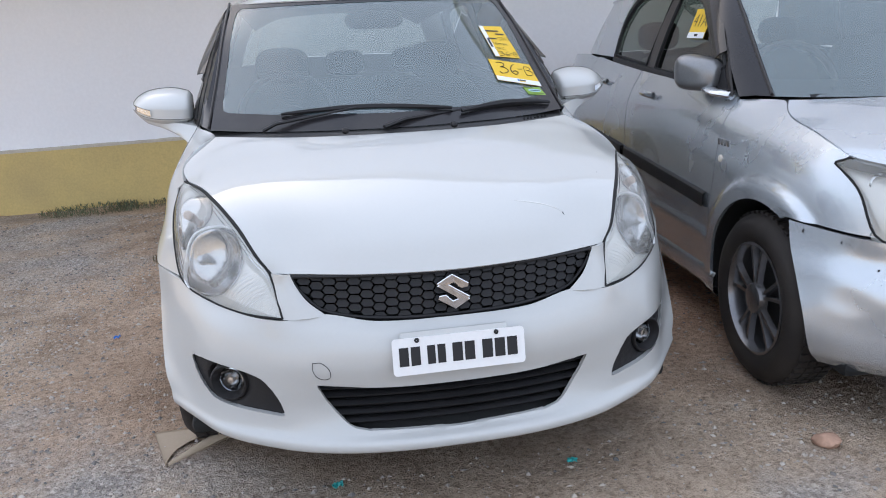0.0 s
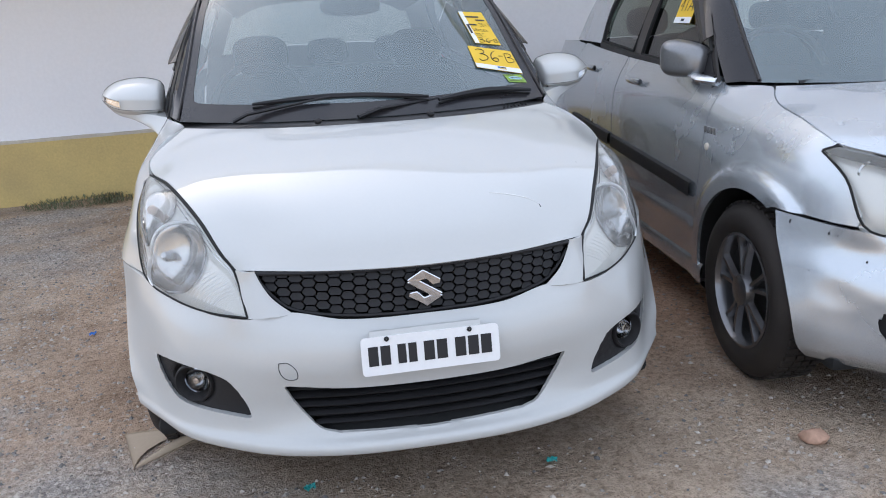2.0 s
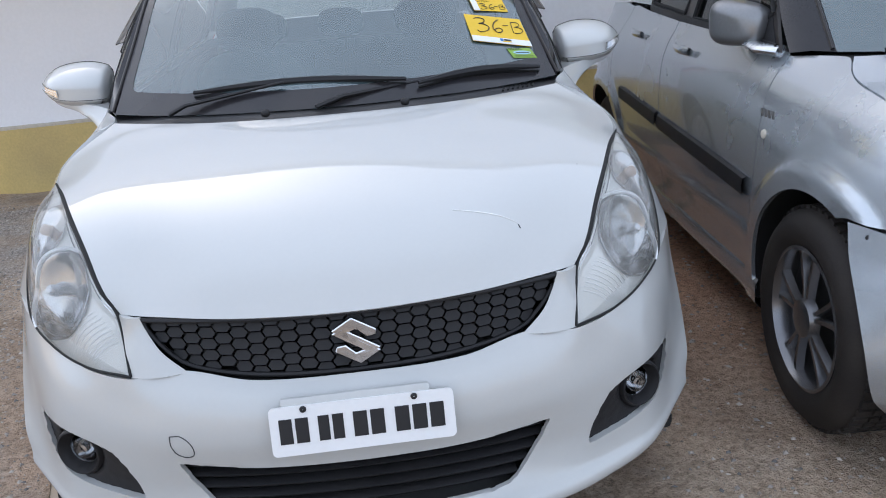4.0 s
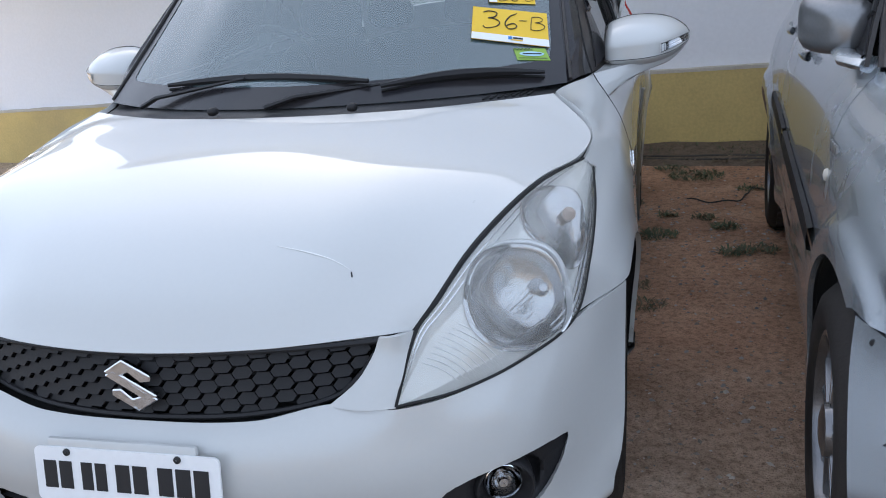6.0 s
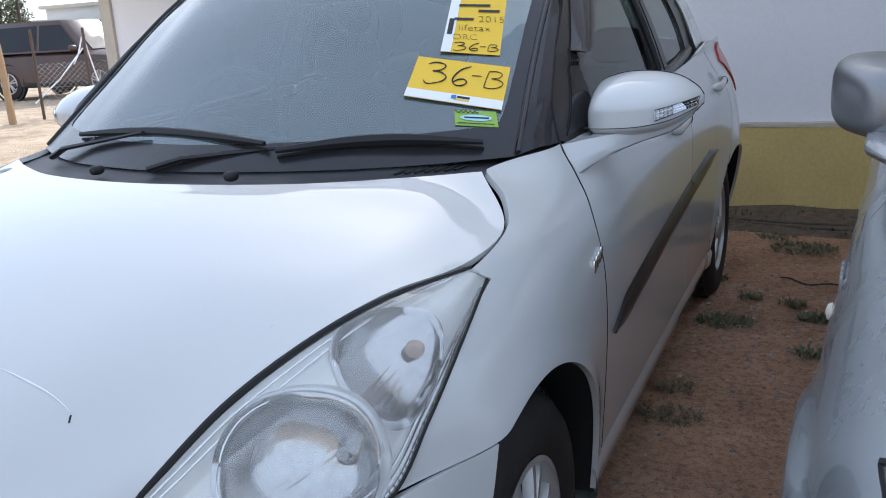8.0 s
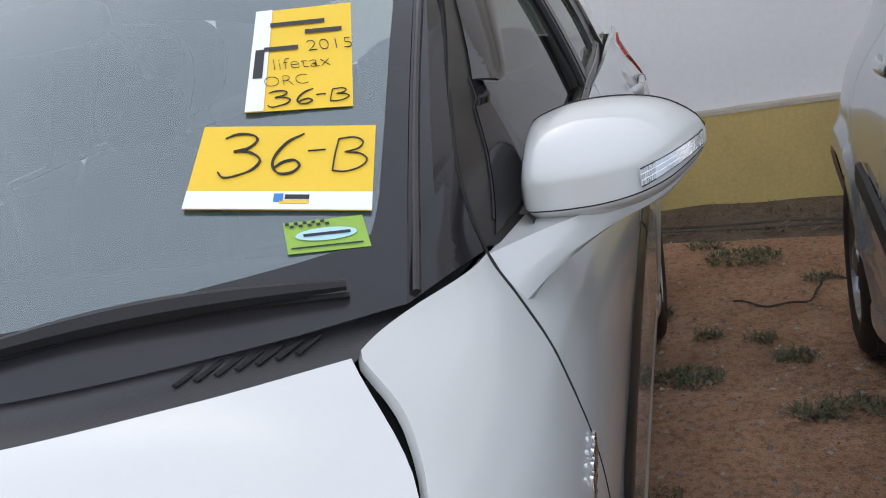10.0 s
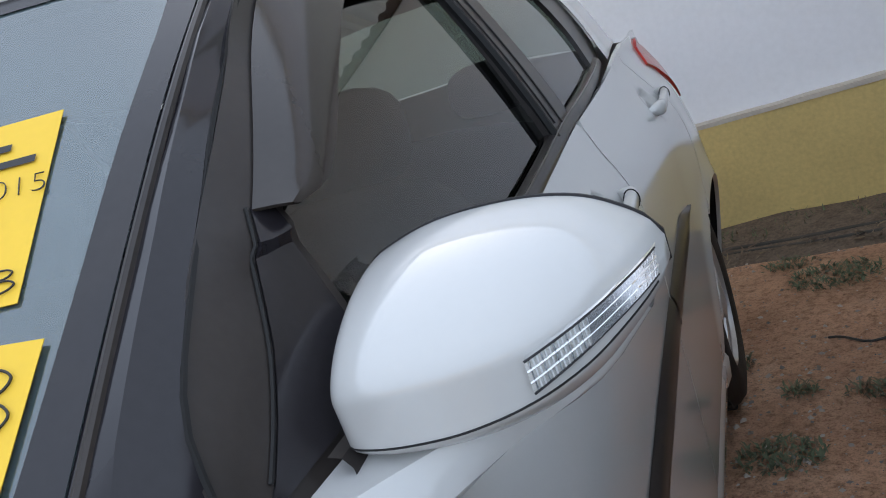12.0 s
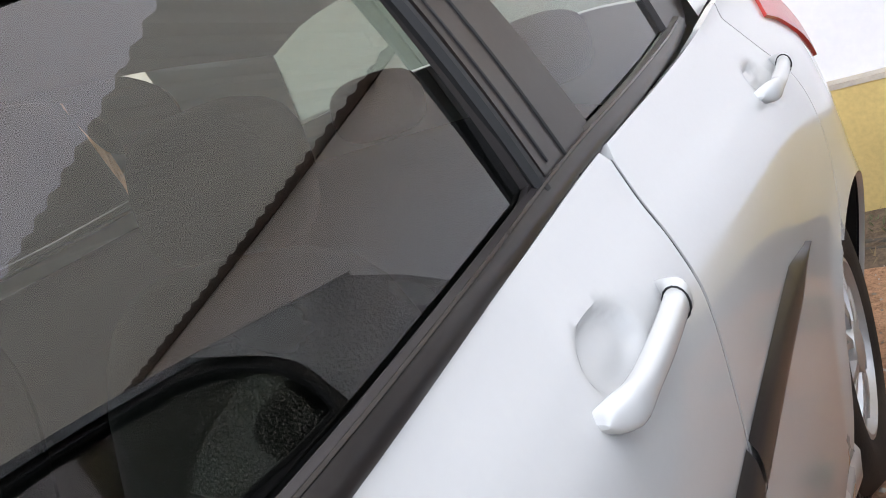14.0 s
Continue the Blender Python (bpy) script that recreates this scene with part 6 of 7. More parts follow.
S_SIDE = [(1.18, .962)] + flat_curve([(1.195, .985), (1.38, 1.165), (1.52, 1.280), (1.64, 1.355), (1.82, 1.390), (2.4, 1.395), (2.62, 1.380), (2.72, 1.30), (2.74, 1.15), (2.70, 1.062)], 46) + [(y, sv_belt(y) + .004) for y in np.linspace(2.68, 1.2, 26)]
sv_both("window_frame", lambda: trimmed(S_SIDE, lambda y, z: (s_glass_x(y, z) + .004, y, z), .018, holes=[SFW, SRW], flange=.01), M_DUSTYBLACK, "black window frame")
for nm, poly in (("front_window", SFW), ("rear_window", SRW)):
    for o in sv_both(nm, lambda: trimmed(poly, lambda y, z: (s_glass_x(y, z) - .006, y, z), .04, flange=0), M_TINT, "tinted side window"):
        o.visible_shadow = False
sv_both("belt_moulding", lambda: sheet([[(s_glass_x(y, sv_belt(y)) + d, y, sv_belt(y) + h) for y in np.linspace(1.2, 2.68, 40)] for d, h in ((-.004, .024), (.006, .022), (.010, .012), (.010, -.004))], flip=True), M_BLACKPL)
sv_both("window_gasket", lambda: tube([(s_glass_x(y, z) + .006, y, z) for y, z in SRW + SRW[:1]], .007, 5), M_CORE)
sv_both("window_gasket", lambda: tube([(s_glass_x(y, z) + .006, y, z) for y, z in SFW + SFW[:1]], .007, 5), M_CORE)
sv_both("mirror_triangle", lambda: trimmed([(1.200, .972), (1.40, .990), (1.31, 1.068)], lambda y, z: (s_glass_x(y, z) + .008, y, z), .02, flange=.006), M_BLACKPL)


def s_visor():
    a = curve([(1.33, 1.125, 0), (1.52, 1.275, 0), (1.64, 1.350, 0), (1.82, 1.385, 0), (2.05, 1.388, 0)], 24)
    b = curve([(1.37, 1.09, 0), (1.58, 1.235, 0), (1.70, 1.305, 0), (1.84, 1.332, 0), (2.05, 1.332, 0)], 24)
    rows = []
    for t, d in ((0, .008), (.3, .024), (.7, .032), (1, .030)):
        rows.append([(s_glass_x(y, z) + d, y, z) for y, z, _ in a * (1 - t) + b * t])
    return rim(sheet(rows, flip=True), .003)


sv_both("rain_visor", s_visor, M_VISOR, "smoked rain visor")


def s_moulding(y0, y1):
    def make():
        ys = np.linspace(y0, y1, 24)
        return sheet([[(sv_x(y, z) + d, y, z) for y in ys for z in [.565 + (y - 1.2) * .055 + h]] for h, d in ((.030, .002), (.026, .014), (0, .016), (-.026, .014), (-.030, .002))], flip=True)
    return make


sv_both("side_moulding", s_moulding(1.19, 2.13), M_BLACKPL, "black side moulding")
sv_both("side_moulding", s_moulding(2.17, 2.80), M_BLACKPL, "black side moulding")

for d0, d1, y in ((s_dfl, s_dfr, 1.93), (s_drl, s_drr, 2.62)):
    for d, sg in ((d0, 1), (d1, -1)):
        rows = []
        for i in range(13):
            t = i / 12
            yy, zz = y - .09 + .18 * t, .915 + (y - 1.9) * .03 + .008 * t
            x = sv_x(yy, zz) + .004 + .026 * math.sin(math.pi * min(1, .08 + t * .84)) ** .5
            rows.append([(x + .009 * math.cos(a), yy, zz + .015 * math.sin(a)) for a in np.linspace(0, math.tau, 11)])
        bm = sheet(rows, flip=True)
        part("door_handle", bm if sg > 0 else scaled_mirror(bm), M_SILVER, d, "silver pull handle")


S_MIR = Matrix.Translation((.738, 1.405, 1.036)) @ Matrix.Rotation(radians(58), 4, "Z")


def s_mirror():
    bm = bmesh.new()
    blob(bm, (0, 0, 0), (.100, .075, .068), 3.4, 32, 18)
    for v in bm.verts:
        t = v.co.x / .1
        v.co.z *= 1 + .12 * t
        v.co.y = v.co.y if v.co.y < 0 else v.co.y * .5
        v.co.z += .010 * t
    bmesh.ops.transform(bm, matrix=S_MIR, verts=bm.verts[:])
    return bm


for sg in (1, -1):
    fx = (lambda b: b) if sg > 0 else scaled_mirror
    mir = part("door_mirror", fx(s_mirror()), M_SILVERDARK, SV, "scuffed silver door mirror with dark reflections in its colour")
    part("mirror_neck", fx(tube([(.695, 1.20, .962), (.735, 1.265, .968), (.740, 1.35, .982)], [.034, .030, .026], 10, flat=.55)), M_SILVER, mir)
    part("mirror_rim", fx(tube([S_MIR @ Vector((.094 * math.cos(a), .036, .060 * math.sin(a) + .006 * math.cos(a))) for a in np.linspace(0, math.tau, 28)], .009, 6)), M_BLACKPL, mir)
    part("side_indicator", fx(revolve([(0.0, .015), (.007, .012), (.010, .001)], 18, "x", center=(sv_x(1.095, .742) - .002, 1.095, .742))), M_CREAM, SV, "round cream side repeater")
    bm = bmesh.new()
    for k in range(4):
        y = 1.055 + .024 * k
        box(bm, (sv_x(y, .80) - .002, y, .788), (sv_x(y, .80) + .004, y + .017, .812), .002)
    part("badge", fx(bm), M_SILVERDARK, SV, "small chrome badge bars")

part("rear_screen", sheet(net([mirrored(r) for r in ([(0, 3.22, 1.43), (.27, 3.22, 1.42), (.52, 3.20, 1.34)], [(0, 3.52, 1.05), (.30, 3.50, 1.05), (.60, 3.42, 1.05)])], 15, 7), flip=True), M_TINT, SV)
part("tailgate", sheet(net([mirrored(r) for r in ([(0, 3.52, 1.045), (.30, 3.50, 1.045), (.66, 3.42, 1.045)], [(0, 3.62, .75), (.30, 3.61, .75), (.73, 3.50, .75)], [(0, 3.60, .28), (.30, 3.59, .28), (.70, 3.50, .28)])], 21, 13), flip=True), M_SILVER, SV)
sv_both("c_pillar", lambda: sheet([curve([(.52, 3.20, 1.34), (.57, 3.30, 1.20), (.61, 3.40, 1.05)], 8), curve([(.578, 2.62, 1.385), (.622, 2.735, 1.22), (.686, 2.69, 1.055)], 8)]), M_SILVER)


def s_seat(x, y, w, zb):
    st = new("car_seat")
    st.parent = SV
    bm = bmesh.new()
    blob(bm, (x, y, .54), (w / 2, .25, .085), 3.2, 18, 8)
    part("cushion", bm, M_SEAT, st)
    bm = bmesh.new()
    blob(bm, (x, y + .29, .54 + (zb - .54) / 2), (w / 2, .075, (zb - .52) / 2), 3.2, 18, 10, Matrix.Rotation(radians(-14), 4, "X"))
    part("backrest", bm, M_SEAT, st)
    for hx in ((x,) if w < .7 else (x - .36, x + .36)):
        bm = bmesh.new()
        blob(bm, (hx, y + .385, zb + .07), (.12, .045, .08), 3.0, 16, 8)
        part("headrest", bm, M_SEAT, st)


s_seat(-.36, 1.65, .48, 1.14)
s_seat(.36, 1.65, .48, 1.14)
s_seat(0, 2.5, 1.2, 1.08)
part("dashboard", sheet(net([mirrored(r) for r in ([(0, .98, .95), (.4, 1.02, .95), (.62, 1.10, .95)], [(0, 1.2, .985), (.4, 1.22, .985), (.63, 1.25, .97)], [(0, 1.32, .95), (.4, 1.33, .95), (.65, 1.34, .94)], [(0, 1.34, .6), (.4, 1.34, .6), (.65, 1.34, .6)])], 21, 13)), M_DASH, SV)
part("steering_wheel", tube([(-.36 + .185 * math.cos(a), 1.38 + .07 * math.sin(a), .97 + .165 * math.sin(a)) for a in np.linspace(0, math.tau, 29)], .015, 8, closed_ends=False), M_HEAD, SV)
bm = bmesh.new()
blob(bm, (0, 1.40, 1.32), (.115, .022, .036), 3.0, 16, 8)
part("inside_mirror", bm, M_BLACKPL, SV)
for pv, mid, a, b in (((-.50, 1.0, .962), (-.26, .985, .985), (-.42, 1.005, .985), (.12, .955, .985)), ((-.02, .93, .962), (.26, .98, .99), (.05, .955, .985), (.56, 1.05, .995))):
    w = part("wiper", tube([pv, mid], [.010, .006], 6), M_BLACKPL, SV)
    part("rubber_blade", tube([a, b], .008, 6), M_BLACKPL, w)
for y in (SAF, SAR):
    for sg in (1, -1):
        wheel(SV, .787 * sg, y, SAZ - .005, .300, .195, sg, M_TYRE, M_ALLOY, "alloy", "")

# ---- papers on the windscreens ----
def paper(name, corners, label, material, fold=0.004):
    """A sheet with the corners top left, top right, bottom right, bottom left, slightly bowed."""
    tl, tr, br, bl = (Vector(c) for c in corners)
    n = (tr - tl).cross(tl - bl).normalized()
    n = n if n.y < 0 else -n
    mid = (tl + tr + br + bl) / 4
    ex = ((tr - tl) + (br - bl)).normalized()
    ey = (((tl - bl) + (tr - br)) - ((tl - bl) + (tr - br)).dot(ex) * ex).normalized()
    ez = ex.cross(ey)
    m = Matrix((ex, ey, ez)).transposed().to_4x4()
    m.translation = mid
    inv = m.inverted()
    pts = [inv @ c for c in (tl, tr, br, bl)]
    def at(u, v, lift=0.0):
        p = (pts[0] * (1 - u) + pts[1] * u) * (1 - v) + (pts[3] * (1 - u) + pts[2] * u) * v
        return Vector((p.x, p.y, lift))
    def quad(u0, u1, v0, v1, lift, k=4):
        g = [[at(u0 + (u1 - u0) * i / k, v0 + (v1 - v0) * j / k, lift) for i in range(k + 1)] for j in range(k + 1)]
        return sheet(g, flip=True)
    ob = thing(name, label, "paper notice", at=m)
    part("sheet", rim(quad(0, 1, 0, 1, .0), .0008), material, ob)
    return ob, at, quad


def lift(points, d):
    return [Vector((x + CAR_X + .008, y - .004, z - .007)) + Vector((.05, -.62, .78)) * d for x, y, z in points]


note, at, quad = paper("lot_notice", lift([(.380, 1.206, 1.139), (.560, 1.272, 1.106), (.576, 1.170, 1.029), (.390, 1.108, 1.066)], .005), "yellow paper notice reading 36-B taped to the windscreen", M_YPAPER)
part("white_band", quad(0, 1, .80, 1, .0012), M_WPAPER, note)
def pen(pts, parent, name="pen_stroke", r=.0014, mat_=None):
    part(name, tube([(x, y, .0016) for x, y in pts], r, 5), mat_ or M_INK, parent)
THREE = [(.14, .17), (.20, .11), (.29, .12), (.32, .19), (.28, .28), (.20, .33), (.28, .34), (.355, .42), (.33, .53), (.25, .62), (.17, .64), (.14, .58)]
SIX = [(.58, .12), (.50, .20), (.44, .36), (.43, .50), (.47, .59), (.54, .58), (.58, .51), (.55, .43), (.48, .46), (.44, .54)]
DASH_ = [(.62, .325), (.72, .31)]
BEE = ([(.79, .18), (.775, .38), (.77, .56)], [(.79, .18), (.88, .16), (.93, .21), (.91, .29), (.83, .34)], [(.83, .34), (.92, .36), (.96, .43), (.92, .52), (.84, .57), (.77, .56)])
def scrawl(place, parent, r):
    """36-B by hand, gone over twice."""
    for name, line in (("digit_three", THREE), ("digit_six", SIX), ("dash", DASH_), *(("letter_b", q) for q in BEE)):
        for k in range(2 if len(line) > 6 else 1):
            pts = [place(u + .006 * k, v + .010 * k * (1 if i % 3 else -1)) for i, (u, v) in enumerate(line)]
            pts = [p.to_2d() for p in pts]
            pen([tuple(q[:2]) for q in curve([(*p, 0) for p in pts], 36)], parent, name, r)


scrawl(at, note, .0010)
part("logo_block", quad(.47, .52, .83, .92, .002), M_SHEETBLUE, note)
part("logo_bar", quad(.53, .66, .84, .89, .002), M_INK, note)
part("logo_bar", quad(.50, .66, .905, .94, .002), M_YPAPER, note)

note, at, quad = paper("vehicle_notice", lift([(.388, 1.377, 1.259), (.494, 1.440, 1.251), (.530, 1.290, 1.131), (.417, 1.236, 1.145)], .005), "yellow and white handwritten notice taped above another", M_YPAPER)
part("white_band", quad(0, .17, 0, 1, .0012), M_WPAPER, note)
for u0, u1, v in ((.16, .72, .15), (.52, .90, .25), (.12, .46, .40)):
    part("writing_bar", quad(u0, u1, v, v + .042, .002), M_INK, note)
for txt, u, v, sz in (("2015", .78, .42, .030), ("lifetax", .50, .58, .030), ("ORC", .36, .74, .026)):
    writing(txt, sz, M_INK, "lettering", note, Matrix.Translation((at(u, v).x, at(u, v).y, .0014)), thin=-.0010 if sz < .04 else -.0016)
part("logo_block", quad(.04, .13, .42, .70, .002), M_INK, note)
at_low = at
scrawl(lambda u, v: at_low(.08 + u * .92, .80 + v * .27), note, .0008)

note, at, quad = paper("green_sticker", lift([(.491, 1.128, 1.036), (.566, 1.164, 1.028), (.582, 1.134, 1.001), (.505, 1.098, 1.010)], .003), "small green sticker with an oval blue badge on the windscreen", M_GREENST)
ov = []
for r in (0.02, 1.0):
    ov.append([at(.5 + .38 * r * math.cos(a), .5 + .20 * r * math.sin(a), .0016) for a in np.linspace(0, math.tau, 25)])
part("badge_oval", sheet(ov), M_SIGN, note)
part("writing_bar", quad(.22, .80, .46, .55, .0024), M_INK, note)
part("writing_bar", quad(.05, .92, .84, .89, .0016), M_INK, note)
for k in range(10):
    part("check_square", quad(.02 + .055 * k, .07 + .055 * k, .04 + .09 * (k % 2), .13 + .09 * (k % 2), .0016), M_INK, note)

def sv_world(x, y, z):
    return SV.matrix_basis @ Vector((x, y, z))


note, at, quad = paper("lot_notice", [sv_world(*q) for q in ((-s_glass_x(1.78, 1.285) - .006, 1.78, 1.285), (-s_glass_x(1.61, 1.285) - .006, 1.61, 1.285), (-s_glass_x(1.61, 1.165) - .006, 1.60, 1.165), (-s_glass_x(1.78, 1.165) - .006, 1.77, 1.165))], "yellow paper notice reading 41A on the side window", M_YPAPER)
part("white_band", quad(0, 1, .80, 1, .0012), M_WPAPER, note)
writing("41A", .085, M_INK, "lettering", note, Matrix.Translation((at(.5, .42).x, at(.5, .42).y, .0014)), thin=-.002)
part("logo_bar", quad(.42, .62, .86, .94, .002), M_INK, note)

# small badge bars on the white car's wing, scratch on its bonnet
bm = bmesh.new()
for k in range(4):
    y = 1.085 + .020 * k
    z = .735 + .004 * k
    box(bm, (body_x(y, z) - .002, y, z - .013), (body_x(y, z) + .004, y + .014, z + .013), .002)
part("badge", bm, M_CHROME, car, "small chrome badge bars")
hood_g = net(HOOD, 121, 81).reshape(-1, 3)
def hood_z(x, y):
    d = (hood_g[:, 0] - x) ** 2 + (hood_g[:, 1] - y) ** 2
    k = d.argsort()[:12]
    a = np.c_[np.ones(12), hood_g[k, 0] - x, hood_g[k, 1] - y]
    return float(np.linalg.lstsq(a, hood_g[k, 2], rcond=None)[0][0])
part("scratch", tube([(x, y, hood_z(x, y) + .0008) for x, y in curve([(.215, .262, 0), (.27, .258, 0), (.315, .256, 0), (.345, .252, 0)], 14)[:, :2]], [.0005 + .0010 * math.sin(math.pi * i / 13) for i in range(14)], 4), M_LAMPGREY, car, "grey scratch")
part("chip", tube([(.347, .250, hood_z(.347, .250)), (.350, .243, hood_z(.35, .243) + .0005)], .0014, 4), M_INK, car)

# ---- clutter on the ground ----
def rock(name, x, y, r, material, label, category, flat=.7, seed=0):
    bm = bmesh.new()
    bmesh.ops.create_icosphere(bm, subdivisions=3, radius=r)
    for v in bm.verts:
        d = 1 + .35 * noise.noise(v.co / r * 1.1 + Vector((seed, 0, 0))) + .12 * noise.noise(v.co / r * 3.5)
        v.co = Vector((v.co.x * d * 1.2, v.co.y * d, v.co.z * d * flat))
    return solid(name, bm, material, label, category, at=pose(x, y, ground_z(x, y) + r * flat * .6, 0, 0, seed * 50))


rock("stone", 1.165, .115, .032, M_STONE, "pinkish brown broken stone lying on the gravel", "stone", .75, 3)
rng = random.Random(4)
for nm, pts, mt, lab in (("plastic_scrap", [(-1.15, 1.75)], M_BLUEBIT, "scrap of bright blue plastic on the ground"), ("foil_scrap", [(-.30, .25), (.39, .20)], M_TEALBIT, "crumpled teal foil wrapper on the gravel")):
    for x, y in pts:
        bm = bmesh.new()
        g = [[(.030 * (i / 5 - .5) + .006 * rng.random(), .020 * (j / 4 - .5) + .004 * rng.random(), .006 + .010 * rng.random()) for i in range(6)] for j in range(5)]
        sheet(g, bm)
        rim(bm, .002)
        solid(nm, bm, mt, lab, "litter", at=pose(x, y, ground_z(x, y), 0, 0, rng.random() * 180), smooth=False)
# folded board under the wheel
bm = bmesh.new()
g = []
for i in range(9):
    t = i / 8
    g.append([Vector((-.86 + .40 * k, .72 - .03 * k, .012 + .006 * math.sin(3 * k))).lerp(Vector((-.80 + .02 * k, .49 + .20 * k, .010)), t) for k in np.linspace(0, 1, 7)])
sheet(g, bm)
roll = [[Vector((-.79, .49, .012)).lerp(Vector((-.52, .66, .03)), t) + Vector((-.5 * math.cos(a), .7 * math.cos(a), .9 * (1 + math.sin(a)))) * (.006 + .030 * t) for a in np.linspace(-1.5, 3.2, 12)] for t in np.linspace(0, 1, 8)]
sheet(roll, bm)
rim(bm, .004)
solid("folded_board", bm, M_CARD, "folded brown cardboard tucked under the front wheel", "cardboard")
# hose along the wall foot, loose wire
pts = [(x, wall_y(x) - .34 + .04 * math.sin(x * 2.1) + .02 * math.sin(x * 5), 0) for x in np.arange(-.2, 4.2, .12)]
solid("garden_hose", tube([(x, y, ground_z(x, y) + .018) for x, y, _ in pts], .013, 8), M_PIPE, "black hose lying along the foot of the wall", "hose")
pts = [(x, y - .05, 0) for x, y, _ in pts[4:22]]
solid("garden_hose", tube([(x, y + .012 * math.sin(x * 9), ground_z(x, y) + .014) for x, y, _ in pts], .009, 8), M_PIPE, "thin black hose lying beside a thicker one", "hose")
pts = curve([(1.05, 3.42, 0), (1.16, 3.36, 0), (1.30, 3.38, 0), (1.36, 3.52, 0), (1.40, 3.62, 0), (1.47, 3.60, 0)], 24)
solid("wire", tube([(x, y, ground_z(x, y) + .008 + .006 * math.sin(i)) for i, (x, y, _) in enumerate(pts)], .004, 5), M_PIPE, "thin dark wire curling on the red soil", "wire")

# weeds, each a clump of small leaves
def weed(x, y, r, n, seed, h=.05, dry=.15):
    rg = random.Random(seed)
    bm = bmesh.new()
    for k in range(n):
        a, d = rg.random() * math.tau, r * math.sqrt(rg.random())
        px, py = x + d * math.cos(a), y + d * math.sin(a) * .7
        z = ground_z(px, py)
        ln, w = .012 + .024 * rg.random(), .002 + .0035 * rg.random()
        ang, up = rg.random() * math.tau, rg.random() * h
        dx, dy = math.cos(ang), math.sin(ang)
        b = Vector((px, py, z - .002 + up * .2))
        t = b + Vector((dx * ln, dy * ln, up * .8 + .004))
        s = Vector((-dy, dx, 0)) * w
        m = (b + t) / 2 + Vector((0, 0, .008 * rg.random()))
        vs = [bm.verts.new(b), bm.verts.new(m + s), bm.verts.new(t), bm.verts.new(m - s)]
        f = bm.faces.new(vs)
        f.material_index = 1 if rg.random() < dry else 0
    return solid("weed", bm, [M_WEED, M_DRY], "low dusty green weed growing in the red soil", "weed", "weeds between the cars", smooth=False)


for i, (x, y, r, n, d) in enumerate(((.88, 2.80, .11, 260, .2), (1.12, 3.92, .16, 420, .1), (1.20, 2.92, .07, 140, .2), (.95, 3.12, .05, 90, .3), (1.12, 3.06, .06, 90, .5), (1.20, 2.55, .06, 110, .3), (1.31, 2.58, .09, 170, .4), (.74, 3.34, .10, 150, .6), (.82, 1.95, .10, 150, .8), (.80, 2.15, .07, 90, .8), (.98, 4.14, .10, 140, .2), (1.38, 3.62, .07, 100, .3), (-1.95, 5.22, .40, 900, .2), (-1.55, 5.16, .25, 500, .3), (.95, 4.60, .25, 420, .35), (1.5, 4.42, .25, 420, .4), (2.0, 4.35, .3, 420, .4), (-1.1, 3.0, .06, 80, .9), (-.95, 2.6, .05, 60, .9))):
    weed(x, y, r, n, i, .028 if i < 12 else .06, d)
# dry litter along the bank
bm = bmesh.new()
rg = random.Random(9)
for k in range(2600):
    x = -.3 + 3.4 * rg.random()
    y = wall_y(x) - .09 - .34 * rg.random() ** 1.3
    a, ln, w = rg.random() * math.tau, .015 + .05 * rg.random(), .002 + .006 * rg.random()
    b = Vector((x, y, ground_z(x, y) + .004 + .02 * rg.random()))
    d = Vector((math.cos(a) * ln, math.sin(a) * ln, .02 * rg.random()))
    s = Vector((-math.sin(a), math.cos(a), .3)) * w
    f = bm.faces.new([bm.verts.new(b - s), bm.verts.new(b + d - s * .4), bm.verts.new(b + d + s * .4), bm.verts.new(b + s)])
    f.material_index = rg.random() < .35
solid("leaf_litter", bm, [M_SOIL, M_DRY], "dark dead leaves and stalks along the foot of the wall", "leaf litter", kind="stuff", smooth=False)
rows = []
for o, zz in ((.06, .05), (.16, .045), (.30, .03), (.42, .012), (.50, -.01)):
    rows.append([on_wall(sx, o + .03 * noise.noise((sx * 3, o, 0)), zz * (.7 + .7 * abs(noise.noise((sx * 2.2, o * 4, 2)))) + ground_z(*on_wall(sx, o, 0).xy) - wall_lift(on_wall(sx, o, 0).x)) for sx in np.arange(5.2, WALL_LEN - 2, .05)])
solid("soil_bank", sheet(rows, flip=True), M_SOIL, "dark damp soil heaped against the plinth", "soil", kind="stuff")


